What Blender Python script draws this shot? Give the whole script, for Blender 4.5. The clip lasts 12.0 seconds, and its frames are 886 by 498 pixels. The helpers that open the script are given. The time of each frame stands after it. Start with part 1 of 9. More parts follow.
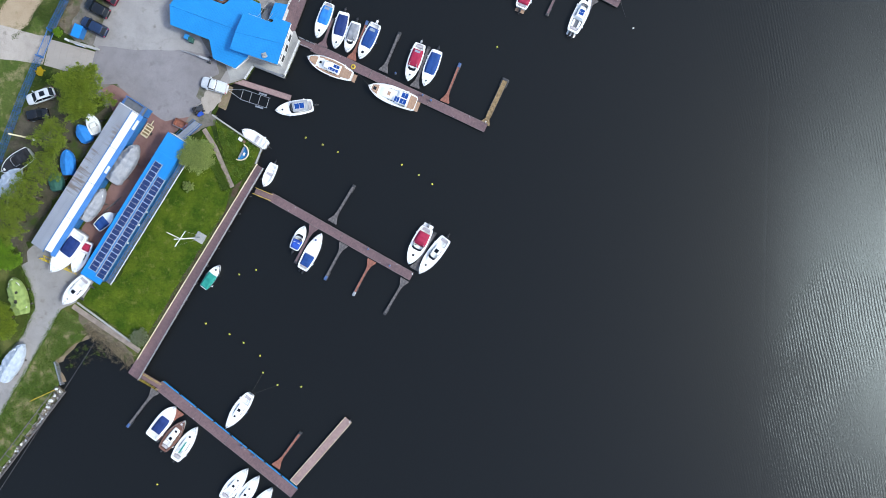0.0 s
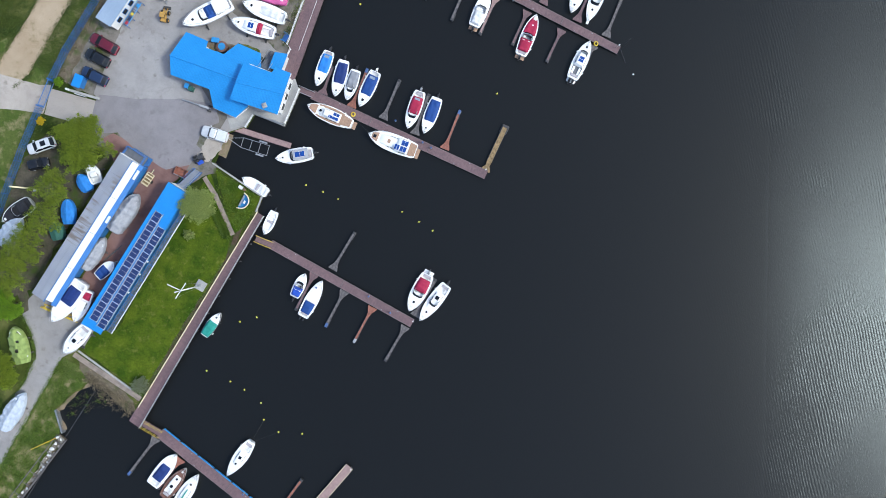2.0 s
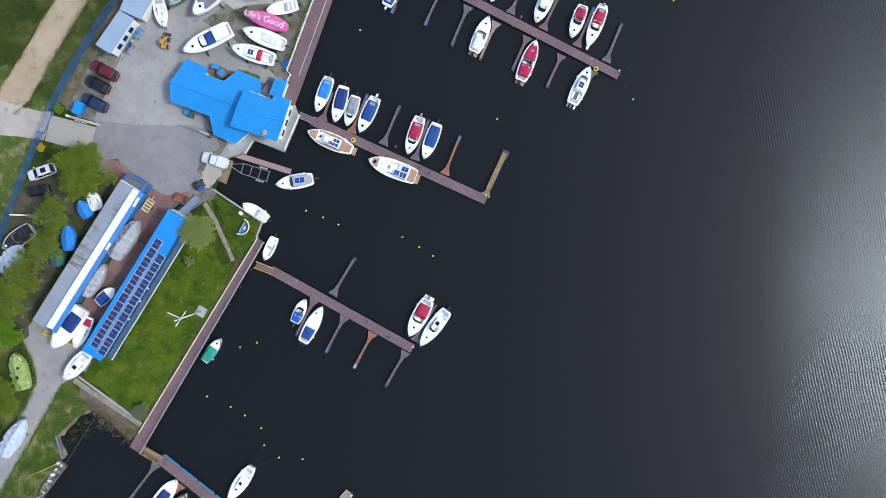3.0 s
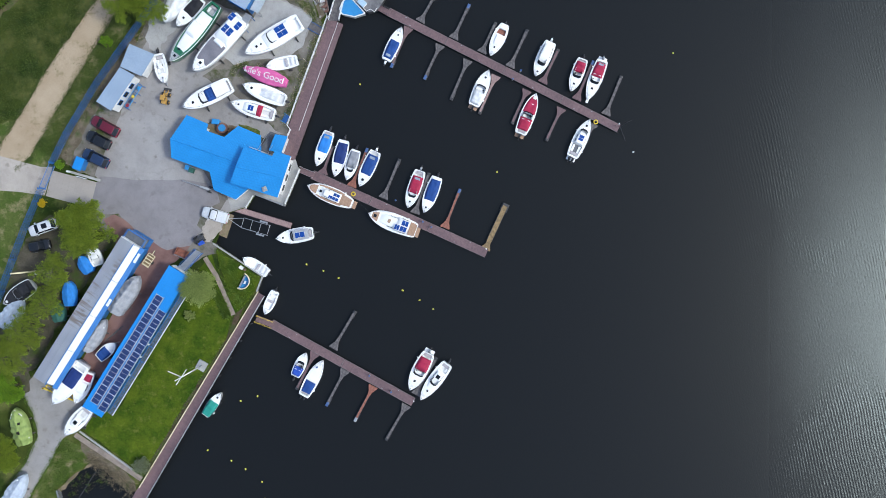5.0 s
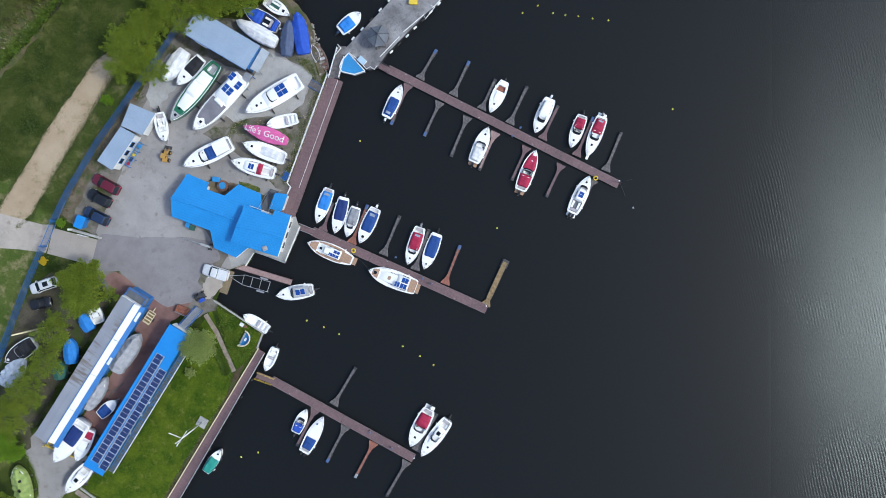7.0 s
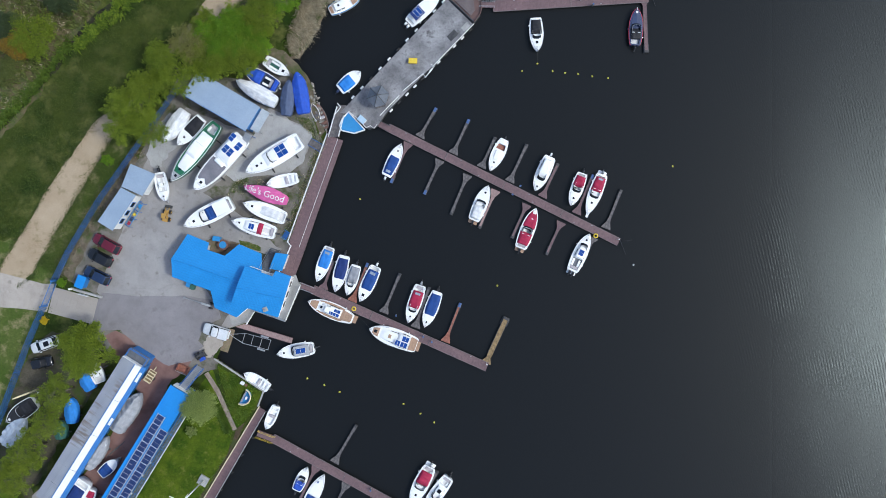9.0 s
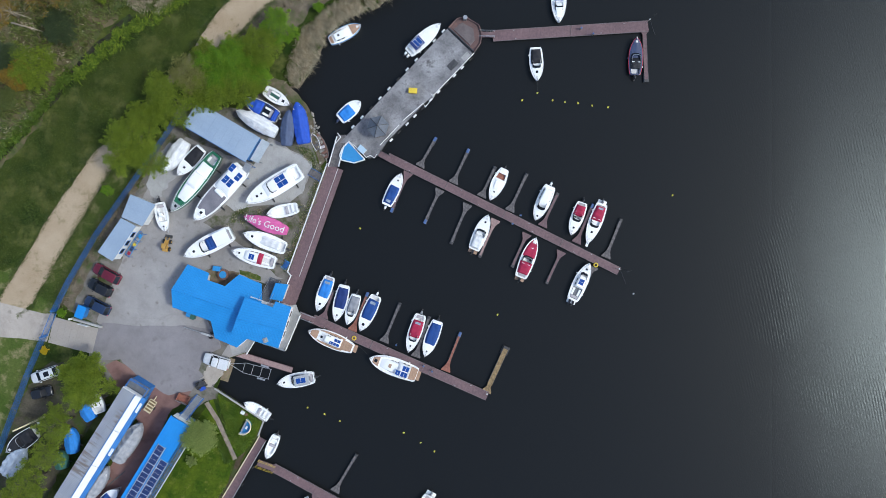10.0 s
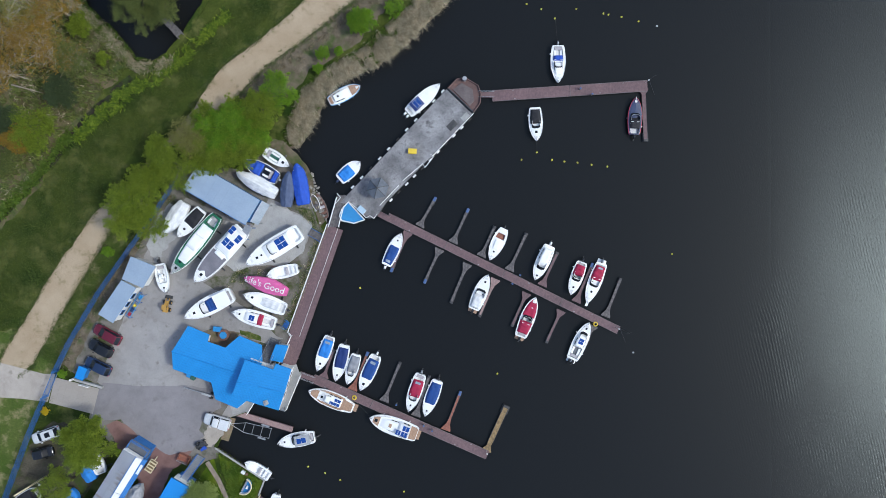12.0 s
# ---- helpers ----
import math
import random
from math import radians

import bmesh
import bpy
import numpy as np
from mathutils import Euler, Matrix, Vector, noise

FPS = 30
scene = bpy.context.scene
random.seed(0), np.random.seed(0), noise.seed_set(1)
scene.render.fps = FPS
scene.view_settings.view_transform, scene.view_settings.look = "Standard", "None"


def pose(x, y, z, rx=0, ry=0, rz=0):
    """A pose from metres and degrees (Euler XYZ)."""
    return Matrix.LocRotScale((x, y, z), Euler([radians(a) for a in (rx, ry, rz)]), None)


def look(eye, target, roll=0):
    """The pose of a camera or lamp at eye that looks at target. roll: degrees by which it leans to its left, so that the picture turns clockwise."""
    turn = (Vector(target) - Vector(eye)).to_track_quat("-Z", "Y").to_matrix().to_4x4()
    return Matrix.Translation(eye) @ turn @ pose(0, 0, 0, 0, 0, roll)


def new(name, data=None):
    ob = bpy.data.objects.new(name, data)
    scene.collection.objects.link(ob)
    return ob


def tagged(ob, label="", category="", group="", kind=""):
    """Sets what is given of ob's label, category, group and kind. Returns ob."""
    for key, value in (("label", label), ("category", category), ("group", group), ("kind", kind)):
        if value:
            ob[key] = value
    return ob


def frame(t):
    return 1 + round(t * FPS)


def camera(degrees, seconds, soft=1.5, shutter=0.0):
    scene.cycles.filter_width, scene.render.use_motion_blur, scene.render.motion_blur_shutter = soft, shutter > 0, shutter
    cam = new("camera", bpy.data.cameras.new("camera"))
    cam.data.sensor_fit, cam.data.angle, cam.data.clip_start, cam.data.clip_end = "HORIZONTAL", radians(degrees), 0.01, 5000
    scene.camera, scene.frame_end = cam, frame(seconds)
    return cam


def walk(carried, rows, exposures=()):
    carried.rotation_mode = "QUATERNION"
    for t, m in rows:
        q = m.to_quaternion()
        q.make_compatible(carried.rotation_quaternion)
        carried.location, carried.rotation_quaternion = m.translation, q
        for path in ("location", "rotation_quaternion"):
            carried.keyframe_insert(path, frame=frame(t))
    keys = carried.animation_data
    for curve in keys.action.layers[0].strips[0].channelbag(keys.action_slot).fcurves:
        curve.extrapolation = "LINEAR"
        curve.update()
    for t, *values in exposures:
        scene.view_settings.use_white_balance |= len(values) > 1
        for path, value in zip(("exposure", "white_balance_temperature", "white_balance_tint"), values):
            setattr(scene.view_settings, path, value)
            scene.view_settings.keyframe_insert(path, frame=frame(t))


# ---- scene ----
cam = camera(66.64, 12.0, soft=0.9)
PATH = [
    (0.0, -1.750, 3.905, 106.095, -2.166, -0.963, 0.119),
    (0.5, -1.667, 5.593, 106.024, -2.139, -0.905, 0.058),
    (1.0, -1.638, 7.286, 105.936, -2.069, -0.883, 0.035),
    (1.5, -1.611, 9.018, 105.866, -2.000, -0.858, -0.008),
    (2.0, -1.551, 10.829, 105.793, -1.953, -0.821, -0.076),
    (2.5, -1.448, 12.701, 105.700, -1.909, -0.755, -0.171),
    (3.0, -1.353, 14.595, 105.619, -1.845, -0.706, -0.159),
    (5.0, -0.981, 22.252, 105.349, -1.496, -0.503, -0.343),
    (5.5, -0.882, 24.223, 105.297, -1.389, -0.446, -0.349),
    (6.0, -0.775, 26.265, 105.242, -1.311, -0.395, -0.387),
    (6.5, -0.633, 28.366, 105.215, -1.268, -0.326, -0.407),
    (7.0, -0.520, 30.538, 105.194, -1.238, -0.276, -0.453),
    (9.0, -0.321, 39.526, 105.072, -1.231, -0.196, -0.598),
    (9.5, -0.338, 41.800, 105.035, -1.239, -0.215, -0.609),
    (10.0, -0.378, 44.098, 104.989, -1.242, -0.246, -0.647),
    (10.5, -0.404, 46.397, 104.947, -1.248, -0.267, -0.668),
    (11.0, -0.371, 48.704, 104.935, -1.248, -0.265, -0.712),
    (11.5, -0.269, 51.044, 104.942, -1.257, -0.248, -0.727),
    (12.0, -0.159, 53.408, 104.936, -1.277, -0.208, -0.768),
]
walk(cam, [(t, pose(*row)) for t, *row in PATH], ((0.0, 0.83), (3.0, 0.70), (7.0, 0.54), (12.0, 0.47)))

# ---- world, sun, exposure ----
SUN = Vector((0.815, -0.13, 1.0)).normalized()      # towards the veiled sun, over the lake
world = bpy.data.worlds.new("sky")
world.use_nodes = True
scene.world = world
sky = world.node_tree.nodes.new("ShaderNodeTexSky")
sky.sky_type, sky.sun_disc = "NISHITA", False
sky.sun_elevation = math.asin(SUN.z)
sky.sun_rotation = math.atan2(SUN.x, SUN.y)
sky.dust_density, sky.air_density = 1.7, 1.1
world.node_tree.nodes["Background"].inputs["Strength"].default_value = 0.15
world.node_tree.links.new(sky.outputs[0], world.node_tree.nodes["Background"].inputs["Color"])
sun_data = bpy.data.lights.new("sun", "SUN")
sun_data.energy, sun_data.angle, sun_data.color = 1.5, radians(9.5), (0.92, 1.0, 0.99)
sun = new("sun", sun_data)
sun.matrix_world = look(SUN * 300, (0, 0, 0))

# ---- materials ----
def nodes_of(name):
    m = bpy.data.materials.new(name)
    m.use_nodes = True
    nt = m.node_tree
    return m, nt, nt.nodes["Principled BSDF"], nt.nodes, nt.links


def noise_node(nt, vec, scale, detail=4.0, rough=0.55):
    n = nt.nodes.new("ShaderNodeTexNoise")
    n.inputs["Scale"].default_value, n.inputs["Detail"].default_value, n.inputs["Roughness"].default_value = scale, detail, rough
    nt.links.new(vec, n.inputs["Vector"])
    return n.outputs["Fac"]


def ramp_node(nt, fac, stops):
    r = nt.nodes.new("ShaderNodeValToRGB")
    while len(r.color_ramp.elements) < len(stops):
        r.color_ramp.elements.new(0.5)
    for e, (p, c) in zip(r.color_ramp.elements, stops):
        e.position, e.color = p, (*c, 1) if len(c) == 3 else c
    nt.links.new(fac, r.inputs["Fac"])
    return r.outputs["Color"]


def mix_node(nt, fac, a, b, mode="MIX"):
    m = nt.nodes.new("ShaderNodeMix")
    m.data_type, m.blend_type = "RGBA", mode
    for sock, v in ((m.inputs[0], fac), (m.inputs[6], a), (m.inputs[7], b)):
        if isinstance(v, (int, float)):
            sock.default_value = v
        elif isinstance(v, tuple):
            sock.default_value = (*v, 1)
        else:
            nt.links.new(v, sock)
    return m.outputs[2]


def bump_node(nt, height, strength, dist, normal=None):
    b = nt.nodes.new("ShaderNodeBump")
    b.inputs["Strength"].default_value, b.inputs["Distance"].default_value = strength, dist
    nt.links.new(height, b.inputs["Height"])
    if normal:
        nt.links.new(normal, b.inputs["Normal"])
    return b.outputs["Normal"]


def coords(nt, which="Object"):
    return nt.nodes.new("ShaderNodeTexCoord").outputs[which]


def surf(name, a, b, scale=0.6, fine=12.0, rough=0.7, metal=0.0, bump=0.25, dist=0.02, spread=(0.35, 0.65), spots=None, per_object=0.0, coat=0.0, spec=None, grit=0.55):
    """Two colours by broad noise, a finer grain over them, a little relief."""
    m, nt, p, ns, ln = nodes_of(name)
    v = coords(nt)
    broad = noise_node(nt, v, scale, 5.0, 0.6)
    grain = noise_node(nt, v, fine, 3.0, 0.6)
    col = mix_node(nt, ramp_node(nt, broad, ((spread[0], (0, 0, 0)), (spread[1], (1, 1, 1)))), a, b)
    col = mix_node(nt, grit, col, ramp_node(nt, grain, ((0.25, (0.62, 0.62, 0.62)), (0.75, (1.0, 1.0, 1.0)))), "MULTIPLY")
    if spots:
        s = noise_node(nt, v, spots[1], 4.0, 0.65)
        col = mix_node(nt, ramp_node(nt, s, ((spots[2] - 0.05, (0, 0, 0)), (spots[2] + 0.15, (1, 1, 1)))), col, spots[0])
    if per_object:
        info = nt.nodes.new("ShaderNodeObjectInfo")
        col = mix_node(nt, per_object, col, ramp_node(nt, info.outputs["Random"], ((0.0, (0.55, 0.55, 0.55)), (1.0, (1.15, 1.15, 1.15)))), "MULTIPLY")
    ln.new(col, p.inputs["Base Color"])
    p.inputs["Roughness"].default_value, p.inputs["Metallic"].default_value = rough, metal
    p.inputs["Coat Weight"].default_value = coat
    if spec is not None:
        p.inputs["Specular IOR Level"].default_value = spec
    if rough > 0.84:
        p.inputs["Specular IOR Level"].default_value = 0.15
    if bump:
        ln.new(bump_node(nt, grain, bump, dist), p.inputs["Normal"])
    return m


def leafy(name, a, b, c, scale=0.5, low=0.6):
    """Foliage: tints by clump and by island, a little light through the leaves."""
    m, nt, p, ns, ln = nodes_of(name)
    geo = ns.new("ShaderNodeNewGeometry")
    tint = ramp_node(nt, geo.outputs["Random Per Island"], ((0.0, a), (0.55, b), (1.0, c)))
    broad = noise_node(nt, coords(nt), scale, 3.0)
    col = mix_node(nt, 0.6, tint, ramp_node(nt, broad, ((0.3, (low, low + 0.05, low)), (0.7, (1.1, 1.1, 1.0)))), "MULTIPLY")
    ln.new(col, p.inputs["Base Color"])
    p.inputs["Roughness"].default_value = 0.55
    t = ns.new("ShaderNodeBsdfTranslucent")
    ln.new(col, t.inputs["Color"])
    mx = ns.new("ShaderNodeMixShader")
    mx.inputs[0].default_value = 0.45
    ln.new(p.outputs[0], mx.inputs[1]), ln.new(t.outputs[0], mx.inputs[2])
    ln.new(mx.outputs[0], ns["Material Output"].inputs["Surface"])
    return m


def math_node(nt, op, a, b=None, c=None):
    n = nt.nodes.new("ShaderNodeMath")
    n.operation = op
    for sock, v in zip(n.inputs, (a, b, c)):
        if isinstance(v, (int, float)):
            sock.default_value = v
        elif v is not None:
            nt.links.new(v, sock)
    return n.outputs[0]


def range_node(nt, value, a, b, c, d):
    n = nt.nodes.new("ShaderNodeMapRange")
    n.interpolation_type = "SMOOTHSTEP"
    for sock, v in zip(list(n.inputs)[1:5], (a, b, c, d)):
        sock.default_value = v
    nt.links.new(value, n.inputs["Value"])
    return n.outputs[0]


def water_material():
    """Dark lake water: short chop, trains of small waves further out, calm patches, a still basin."""
    m, nt, p, ns, ln = nodes_of("lake_water")
    v = coords(nt)
    p.inputs["Base Color"].default_value = (0.0085, 0.0086, 0.0084, 1)
    p.inputs["IOR"].default_value = 1.33
    # cool cast of the reflected light, put into the specular colour
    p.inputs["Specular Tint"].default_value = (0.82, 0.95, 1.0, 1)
    p.inputs["Anisotropic"].default_value = 0.8      # the wind lays the ripples along the shore
    lay = ns.new("ShaderNodeCombineXYZ")
    lay.inputs["Y"].default_value = 1.0
    ln.new(lay.outputs[0], p.inputs["Tangent"])
    sep = ns.new("ShaderNodeSeparateXYZ")
    ln.new(v, sep.inputs[0])
    reach = range_node(nt, sep.outputs["X"], 34.0, 66.0, 0.02, 0.36)
    ln.new(range_node(nt, sep.outputs["X"], -10.0, 62.0, 0.415, 0.265), p.inputs["Roughness"])
    mp = ns.new("ShaderNodeMapping")
    mp.inputs["Rotation"].default_value = (0, 0, radians(-22))
    mp.inputs["Scale"].default_value = (1.0, 0.6, 1.0)
    ln.new(v, mp.inputs["Vector"])
    chop = noise_node(nt, mp.outputs[0], 5.0, 2.0, 0.5)
    fine = noise_node(nt, v, 10.0, 2.0, 0.55)
    train = ns.new("ShaderNodeTexWave")
    train.bands_direction = "X"
    train.inputs["Scale"].default_value, train.inputs["Distortion"].default_value = 0.72, 9.0
    train.inputs["Detail"].default_value, train.inputs["Detail Scale"].default_value = 1.0, 0.16
    ln.new(mp.outputs[0], train.inputs["Vector"])
    patch = range_node(nt, noise_node(nt, v, 0.045, 2.0, 0.5), 0.42, 0.62, 0.0, 1.0)
    gust = range_node(nt, noise_node(nt, v, 0.03, 3.0, 0.55), 0.36, 0.60, 0.88, 1.08)
    h = math_node(nt, "MULTIPLY_ADD", fine, 0.36, chop)
    h = math_node(nt, "MULTIPLY_ADD", math_node(nt, "MULTIPLY", train.outputs["Fac"], patch), 0.42, h)
    b = ns.new("ShaderNodeBump")
    b.inputs["Distance"].default_value = 0.058
    ln.new(h, b.inputs["Height"]), ln.new(math_node(nt, "MULTIPLY", reach, gust), b.inputs["Strength"])
    ln.new(b.outputs[0], p.inputs["Normal"])
    return m


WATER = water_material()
GRASS = surf("rough_grass", (0.022, 0.045, 0.006), (0.072, 0.092, 0.016), 0.20, 3.0, 0.9, bump=0.9, dist=0.08, spots=((0.115, 0.120, 0.035), 0.30, 0.55), grit=0.95)
DRY_GRASS = surf("dry_verge_grass", (0.065, 0.105, 0.018), (0.125, 0.150, 0.040), 0.25, 3.0, 0.9, bump=0.9, dist=0.08, spots=((0.26, 0.215, 0.12), 0.5, 0.55), grit=0.9)
LAWN = surf("mown_lawn", (0.036, 0.076, 0.004), (0.094, 0.134, 0.009), 0.42, 3.2, 0.9, bump=1.0, dist=0.08, spots=((0.135, 0.145, 0.028), 0.9, 0.62), grit=0.95)
EARTH = surf("bare_earth", (0.16, 0.12, 0.085), (0.24, 0.19, 0.13), 0.4, 5.0, 0.95, bump=0.5, spots=((0.10, 0.115, 0.04), 0.7, 0.57))
LITTER = surf("forest_floor", (0.10, 0.088, 0.042), (0.18, 0.145, 0.085), 0.25, 4.0, 0.95, bump=0.7, dist=0.08, spots=((0.05, 0.08, 0.02), 0.4, 0.52))
YARD_DIRT = surf("weedy_yard_dirt", (0.145, 0.130, 0.112), (0.235, 0.215, 0.19), 0.5, 6.0, 0.95, bump=0.5, spots=((0.06, 0.075, 0.025), 0.6, 0.55))
MUD = surf("dark_wet_mud", (0.018, 0.017, 0.013), (0.045, 0.040, 0.028), 0.6, 5.0, 0.92, bump=0.6, spots=((0.04, 0.07, 0.015), 0.7, 0.56), grit=0.8)
LOAM = surf("dark_garden_soil", (0.070, 0.050, 0.030), (0.115, 0.085, 0.055), 0.8, 5.0, 0.95, bump=0.8, dist=0.06, spots=((0.05, 0.075, 0.02), 0.6, 0.55), grit=0.9)
DUST = surf("grey_brown_debris", (0.125, 0.100, 0.068), (0.215, 0.175, 0.125), 0.7, 4.0, 0.95, bump=0.7, dist=0.06, spots=((0.06, 0.085, 0.025), 0.5, 0.54), grit=0.9)
# weedy earth, with the shade of trees and shed put into its colour
SHADE_EARTH = surf("shade_toned_weedy_earth", (0.070, 0.062, 0.042), (0.125, 0.108, 0.078), 0.5, 4.0, 0.95, bump=0.7, dist=0.06, spots=((0.045, 0.070, 0.015), 0.45, 0.52), grit=0.9)
SAND = surf("sandy_path", (0.40, 0.300, 0.195), (0.50, 0.392, 0.272), 0.2, 7.0, 0.95, bump=0.3, spots=((0.22, 0.18, 0.10), 0.7, 0.60), grit=0.8)


def paved(name, a, b, stain, crack=0.6, cell=0.16, rough=0.85):
    """Old paving: broad patches, dusty blotches, fine grit, dark stains and wandering cracks."""
    m, nt, p, ns, ln = nodes_of(name)
    v = coords(nt)
    broad, mid, grit = noise_node(nt, v, 0.10, 4.0, 0.6), noise_node(nt, v, 0.55, 6.0, 0.68), noise_node(nt, v, 14.0, 3.0, 0.6)
    col = mix_node(nt, ramp_node(nt, broad, ((0.36, (0, 0, 0)), (0.64, (1, 1, 1)))), a, b)
    col = mix_node(nt, 0.5, col, ramp_node(nt, mid, ((0.28, (0.66, 0.65, 0.64)), (0.50, (1.0, 1.0, 1.0)), (0.72, (1.16, 1.15, 1.13)))), "MULTIPLY")
    col = mix_node(nt, 0.6, col, ramp_node(nt, grit, ((0.3, (0.72, 0.72, 0.72)), (0.7, (1.08, 1.08, 1.08)))), "MULTIPLY")
    spots = noise_node(nt, v, 0.9, 3.0, 0.5)
    col = mix_node(nt, ramp_node(nt, spots, ((0.64, (0, 0, 0)), (0.74, (0.8, 0.8, 0.8)))), col, stain)
    wob = ns.new("ShaderNodeVectorMath")
    wob.operation = "MULTIPLY_ADD"
    nz = ns.new("ShaderNodeTexNoise")
    nz.inputs["Scale"].default_value = 0.8
    ln.new(v, nz.inputs["Vector"])
    ln.new(nz.outputs["Color"], wob.inputs[0])
    wob.inputs[1].default_value = (1.6, 1.6, 0.0)
    ln.new(v, wob.inputs[2])
    vo = ns.new("ShaderNodeTexVoronoi")
    vo.feature = "DISTANCE_TO_EDGE"
    vo.inputs["Scale"].default_value = cell
    ln.new(wob.outputs[0], vo.inputs["Vector"])
    edge = ramp_node(nt, vo.outputs["Distance"], ((0.0, (crack, crack, crack)), (0.012, (0, 0, 0))))
    col = mix_node(nt, edge, col, stain)
    ln.new(col, p.inputs["Base Color"])
    p.inputs["Roughness"].default_value = rough
    p.inputs["Specular IOR Level"].default_value = 0.25
    ln.new(bump_node(nt, grit, 0.2, 0.02), p.inputs["Normal"])
    return m


ASPHALT = paved("worn_pale_asphalt", (0.262, 0.247, 0.238), (0.35, 0.332, 0.322), (0.19, 0.172, 0.155), 0.22)
ASPHALT_NEW = paved("darker_asphalt", (0.215, 0.200, 0.206), (0.262, 0.245, 0.252), (0.18, 0.165, 0.168), 0.12, 0.12)
ROADWAY = paved("concrete_road", (0.37, 0.325, 0.28), (0.47, 0.415, 0.365), (0.26, 0.23, 0.195), 0.3, 0.22)
SLAB = paved("pale_concrete_slab", (0.33, 0.325, 0.32), (0.44, 0.435, 0.425), (0.25, 0.24, 0.22), 0.3, 0.2)
BRICK_RED = surf("red_brick_paving", (0.21, 0.118, 0.105), (0.285, 0.168, 0.148), 0.25, 16.0, 0.85, bump=0.25, spots=((0.15, 0.085, 0.075), 0.35, 0.58))
PAVER = surf("stone_paver", (0.37, 0.33, 0.295), (0.44, 0.395, 0.35), 0.8, 9.0, 0.85, per_object=0.1)
FLAG = surf("path_flagstone", (0.30, 0.24, 0.20), (0.38, 0.31, 0.27), 0.9, 9.0, 0.85, per_object=0.55)
CONCRETE = surf("quay_concrete", (0.33, 0.33, 0.32), (0.44, 0.43, 0.41), 0.5, 8.0, 0.85)
BARGE = surf("stained_barge_deck", (0.15, 0.145, 0.152), (0.36, 0.355, 0.36), 0.45, 5.0, 0.75, spread=(0.36, 0.62), spots=((0.09, 0.085, 0.088), 0.9, 0.58), grit=0.8)
RUST = surf("rusty_steel_deck", (0.10, 0.055, 0.05), (0.16, 0.09, 0.08), 0.6, 8.0, 0.7, spots=((0.24, 0.11, 0.06), 1.2, 0.66))
SHORE = surf("stone_rubble", (0.26, 0.24, 0.21), (0.42, 0.39, 0.35), 1.2, 6.0, 0.9, per_object=0.5)


def board_material(name, a, b, rough=0.75, blotch=0.35):
    """Deck boards that run across local x, with weathering along the deck."""
    m, nt, p, ns, ln = nodes_of(name)
    v = coords(nt)
    w = ns.new("ShaderNodeTexWave")
    w.wave_type, w.bands_direction, w.wave_profile = "BANDS", "X", "SAW"
    w.inputs["Scale"].default_value, w.inputs["Distortion"].default_value = 2.2, 0.05
    ln.new(v, w.inputs["Vector"])
    mp = ns.new("ShaderNodeMapping")
    mp.inputs["Scale"].default_value = (4.0, 0.25, 1.0)
    ln.new(v, mp.inputs["Vector"])
    streak = noise_node(nt, mp.outputs[0], 1.5, 4.0)
    broad = noise_node(nt, v, 0.35, 4.0)
    col = mix_node(nt, streak, a, b)
    col = mix_node(nt, 0.6, col, ramp_node(nt, broad, ((0.3, (0.72, 0.72, 0.74)), (0.7, (1.12, 1.1, 1.1)))), "MULTIPLY")
    col = mix_node(nt, 0.5, col, ramp_node(nt, w.outputs["Fac"], ((0.0, (0.35, 0.35, 0.35)), (0.12, (1, 1, 1)))), "MULTIPLY")
    worn = noise_node(nt, v, 2.6, 5.0, 0.7)
    col = mix_node(nt, blotch, col, ramp_node(nt, worn, ((0.30, (0.42, 0.40, 0.38)), (0.48, (0.95, 0.95, 0.95)), (0.66, (1.6, 1.55, 1.5)))), "MULTIPLY")
    ln.new(col, p.inputs["Base Color"])
    p.inputs["Roughness"].default_value = rough
    ln.new(bump_node(nt, w.outputs["Fac"], 0.25, 0.01), p.inputs["Normal"])
    return m


DECK = board_material("mauve_brown_decking", (0.130, 0.078, 0.083), (0.185, 0.117, 0.121))
DECK_PINK = board_material("faded_pink_decking", (0.26, 0.165, 0.155), (0.36, 0.25, 0.23))
DECK_GREY = board_material("grey_weathered_boards", (0.088, 0.080, 0.082), (0.155, 0.142, 0.138), blotch=0.85)
DECK_RED = board_material("red_brown_boards", (0.24, 0.085, 0.055), (0.32, 0.13, 0.09), blotch=0.5)
DECK_OCHRE = board_material("ochre_mossy_boards", (0.20, 0.13, 0.06), (0.27, 0.19, 0.09), blotch=0.8)
TEAK = board_material("teak_boards", (0.32, 0.19, 0.12), (0.42, 0.28, 0.19))
FLOATS = surf("dark_float", (0.03, 0.032, 0.035), (0.05, 0.05, 0.055), 1.0, 6.0, 0.6)
STEEL = surf("galvanised_steel", (0.42, 0.43, 0.44), (0.55, 0.56, 0.57), 2.0, 14.0, 0.42, 0.7, bump=0.05)
STEEL_DARK = surf("dark_steel", (0.05, 0.05, 0.055), (0.09, 0.09, 0.09), 2.0, 14.0, 0.5, 0.4)
SLATE_STEEL = surf("slate_grey_steel", (0.10, 0.11, 0.13), (0.15, 0.16, 0.18), 1.5, 10.0, 0.6)
WHITE = surf("white_paint", (0.72, 0.72, 0.71), (0.80, 0.80, 0.79), 0.8, 9.0, 0.5, bump=0.06, grit=0.25)
GELCOAT = surf("white_gelcoat", (0.84, 0.84, 0.83), (0.90, 0.90, 0.89), 0.7, 5.0, 0.25, bump=0.02, coat=0.3, grit=0.12)
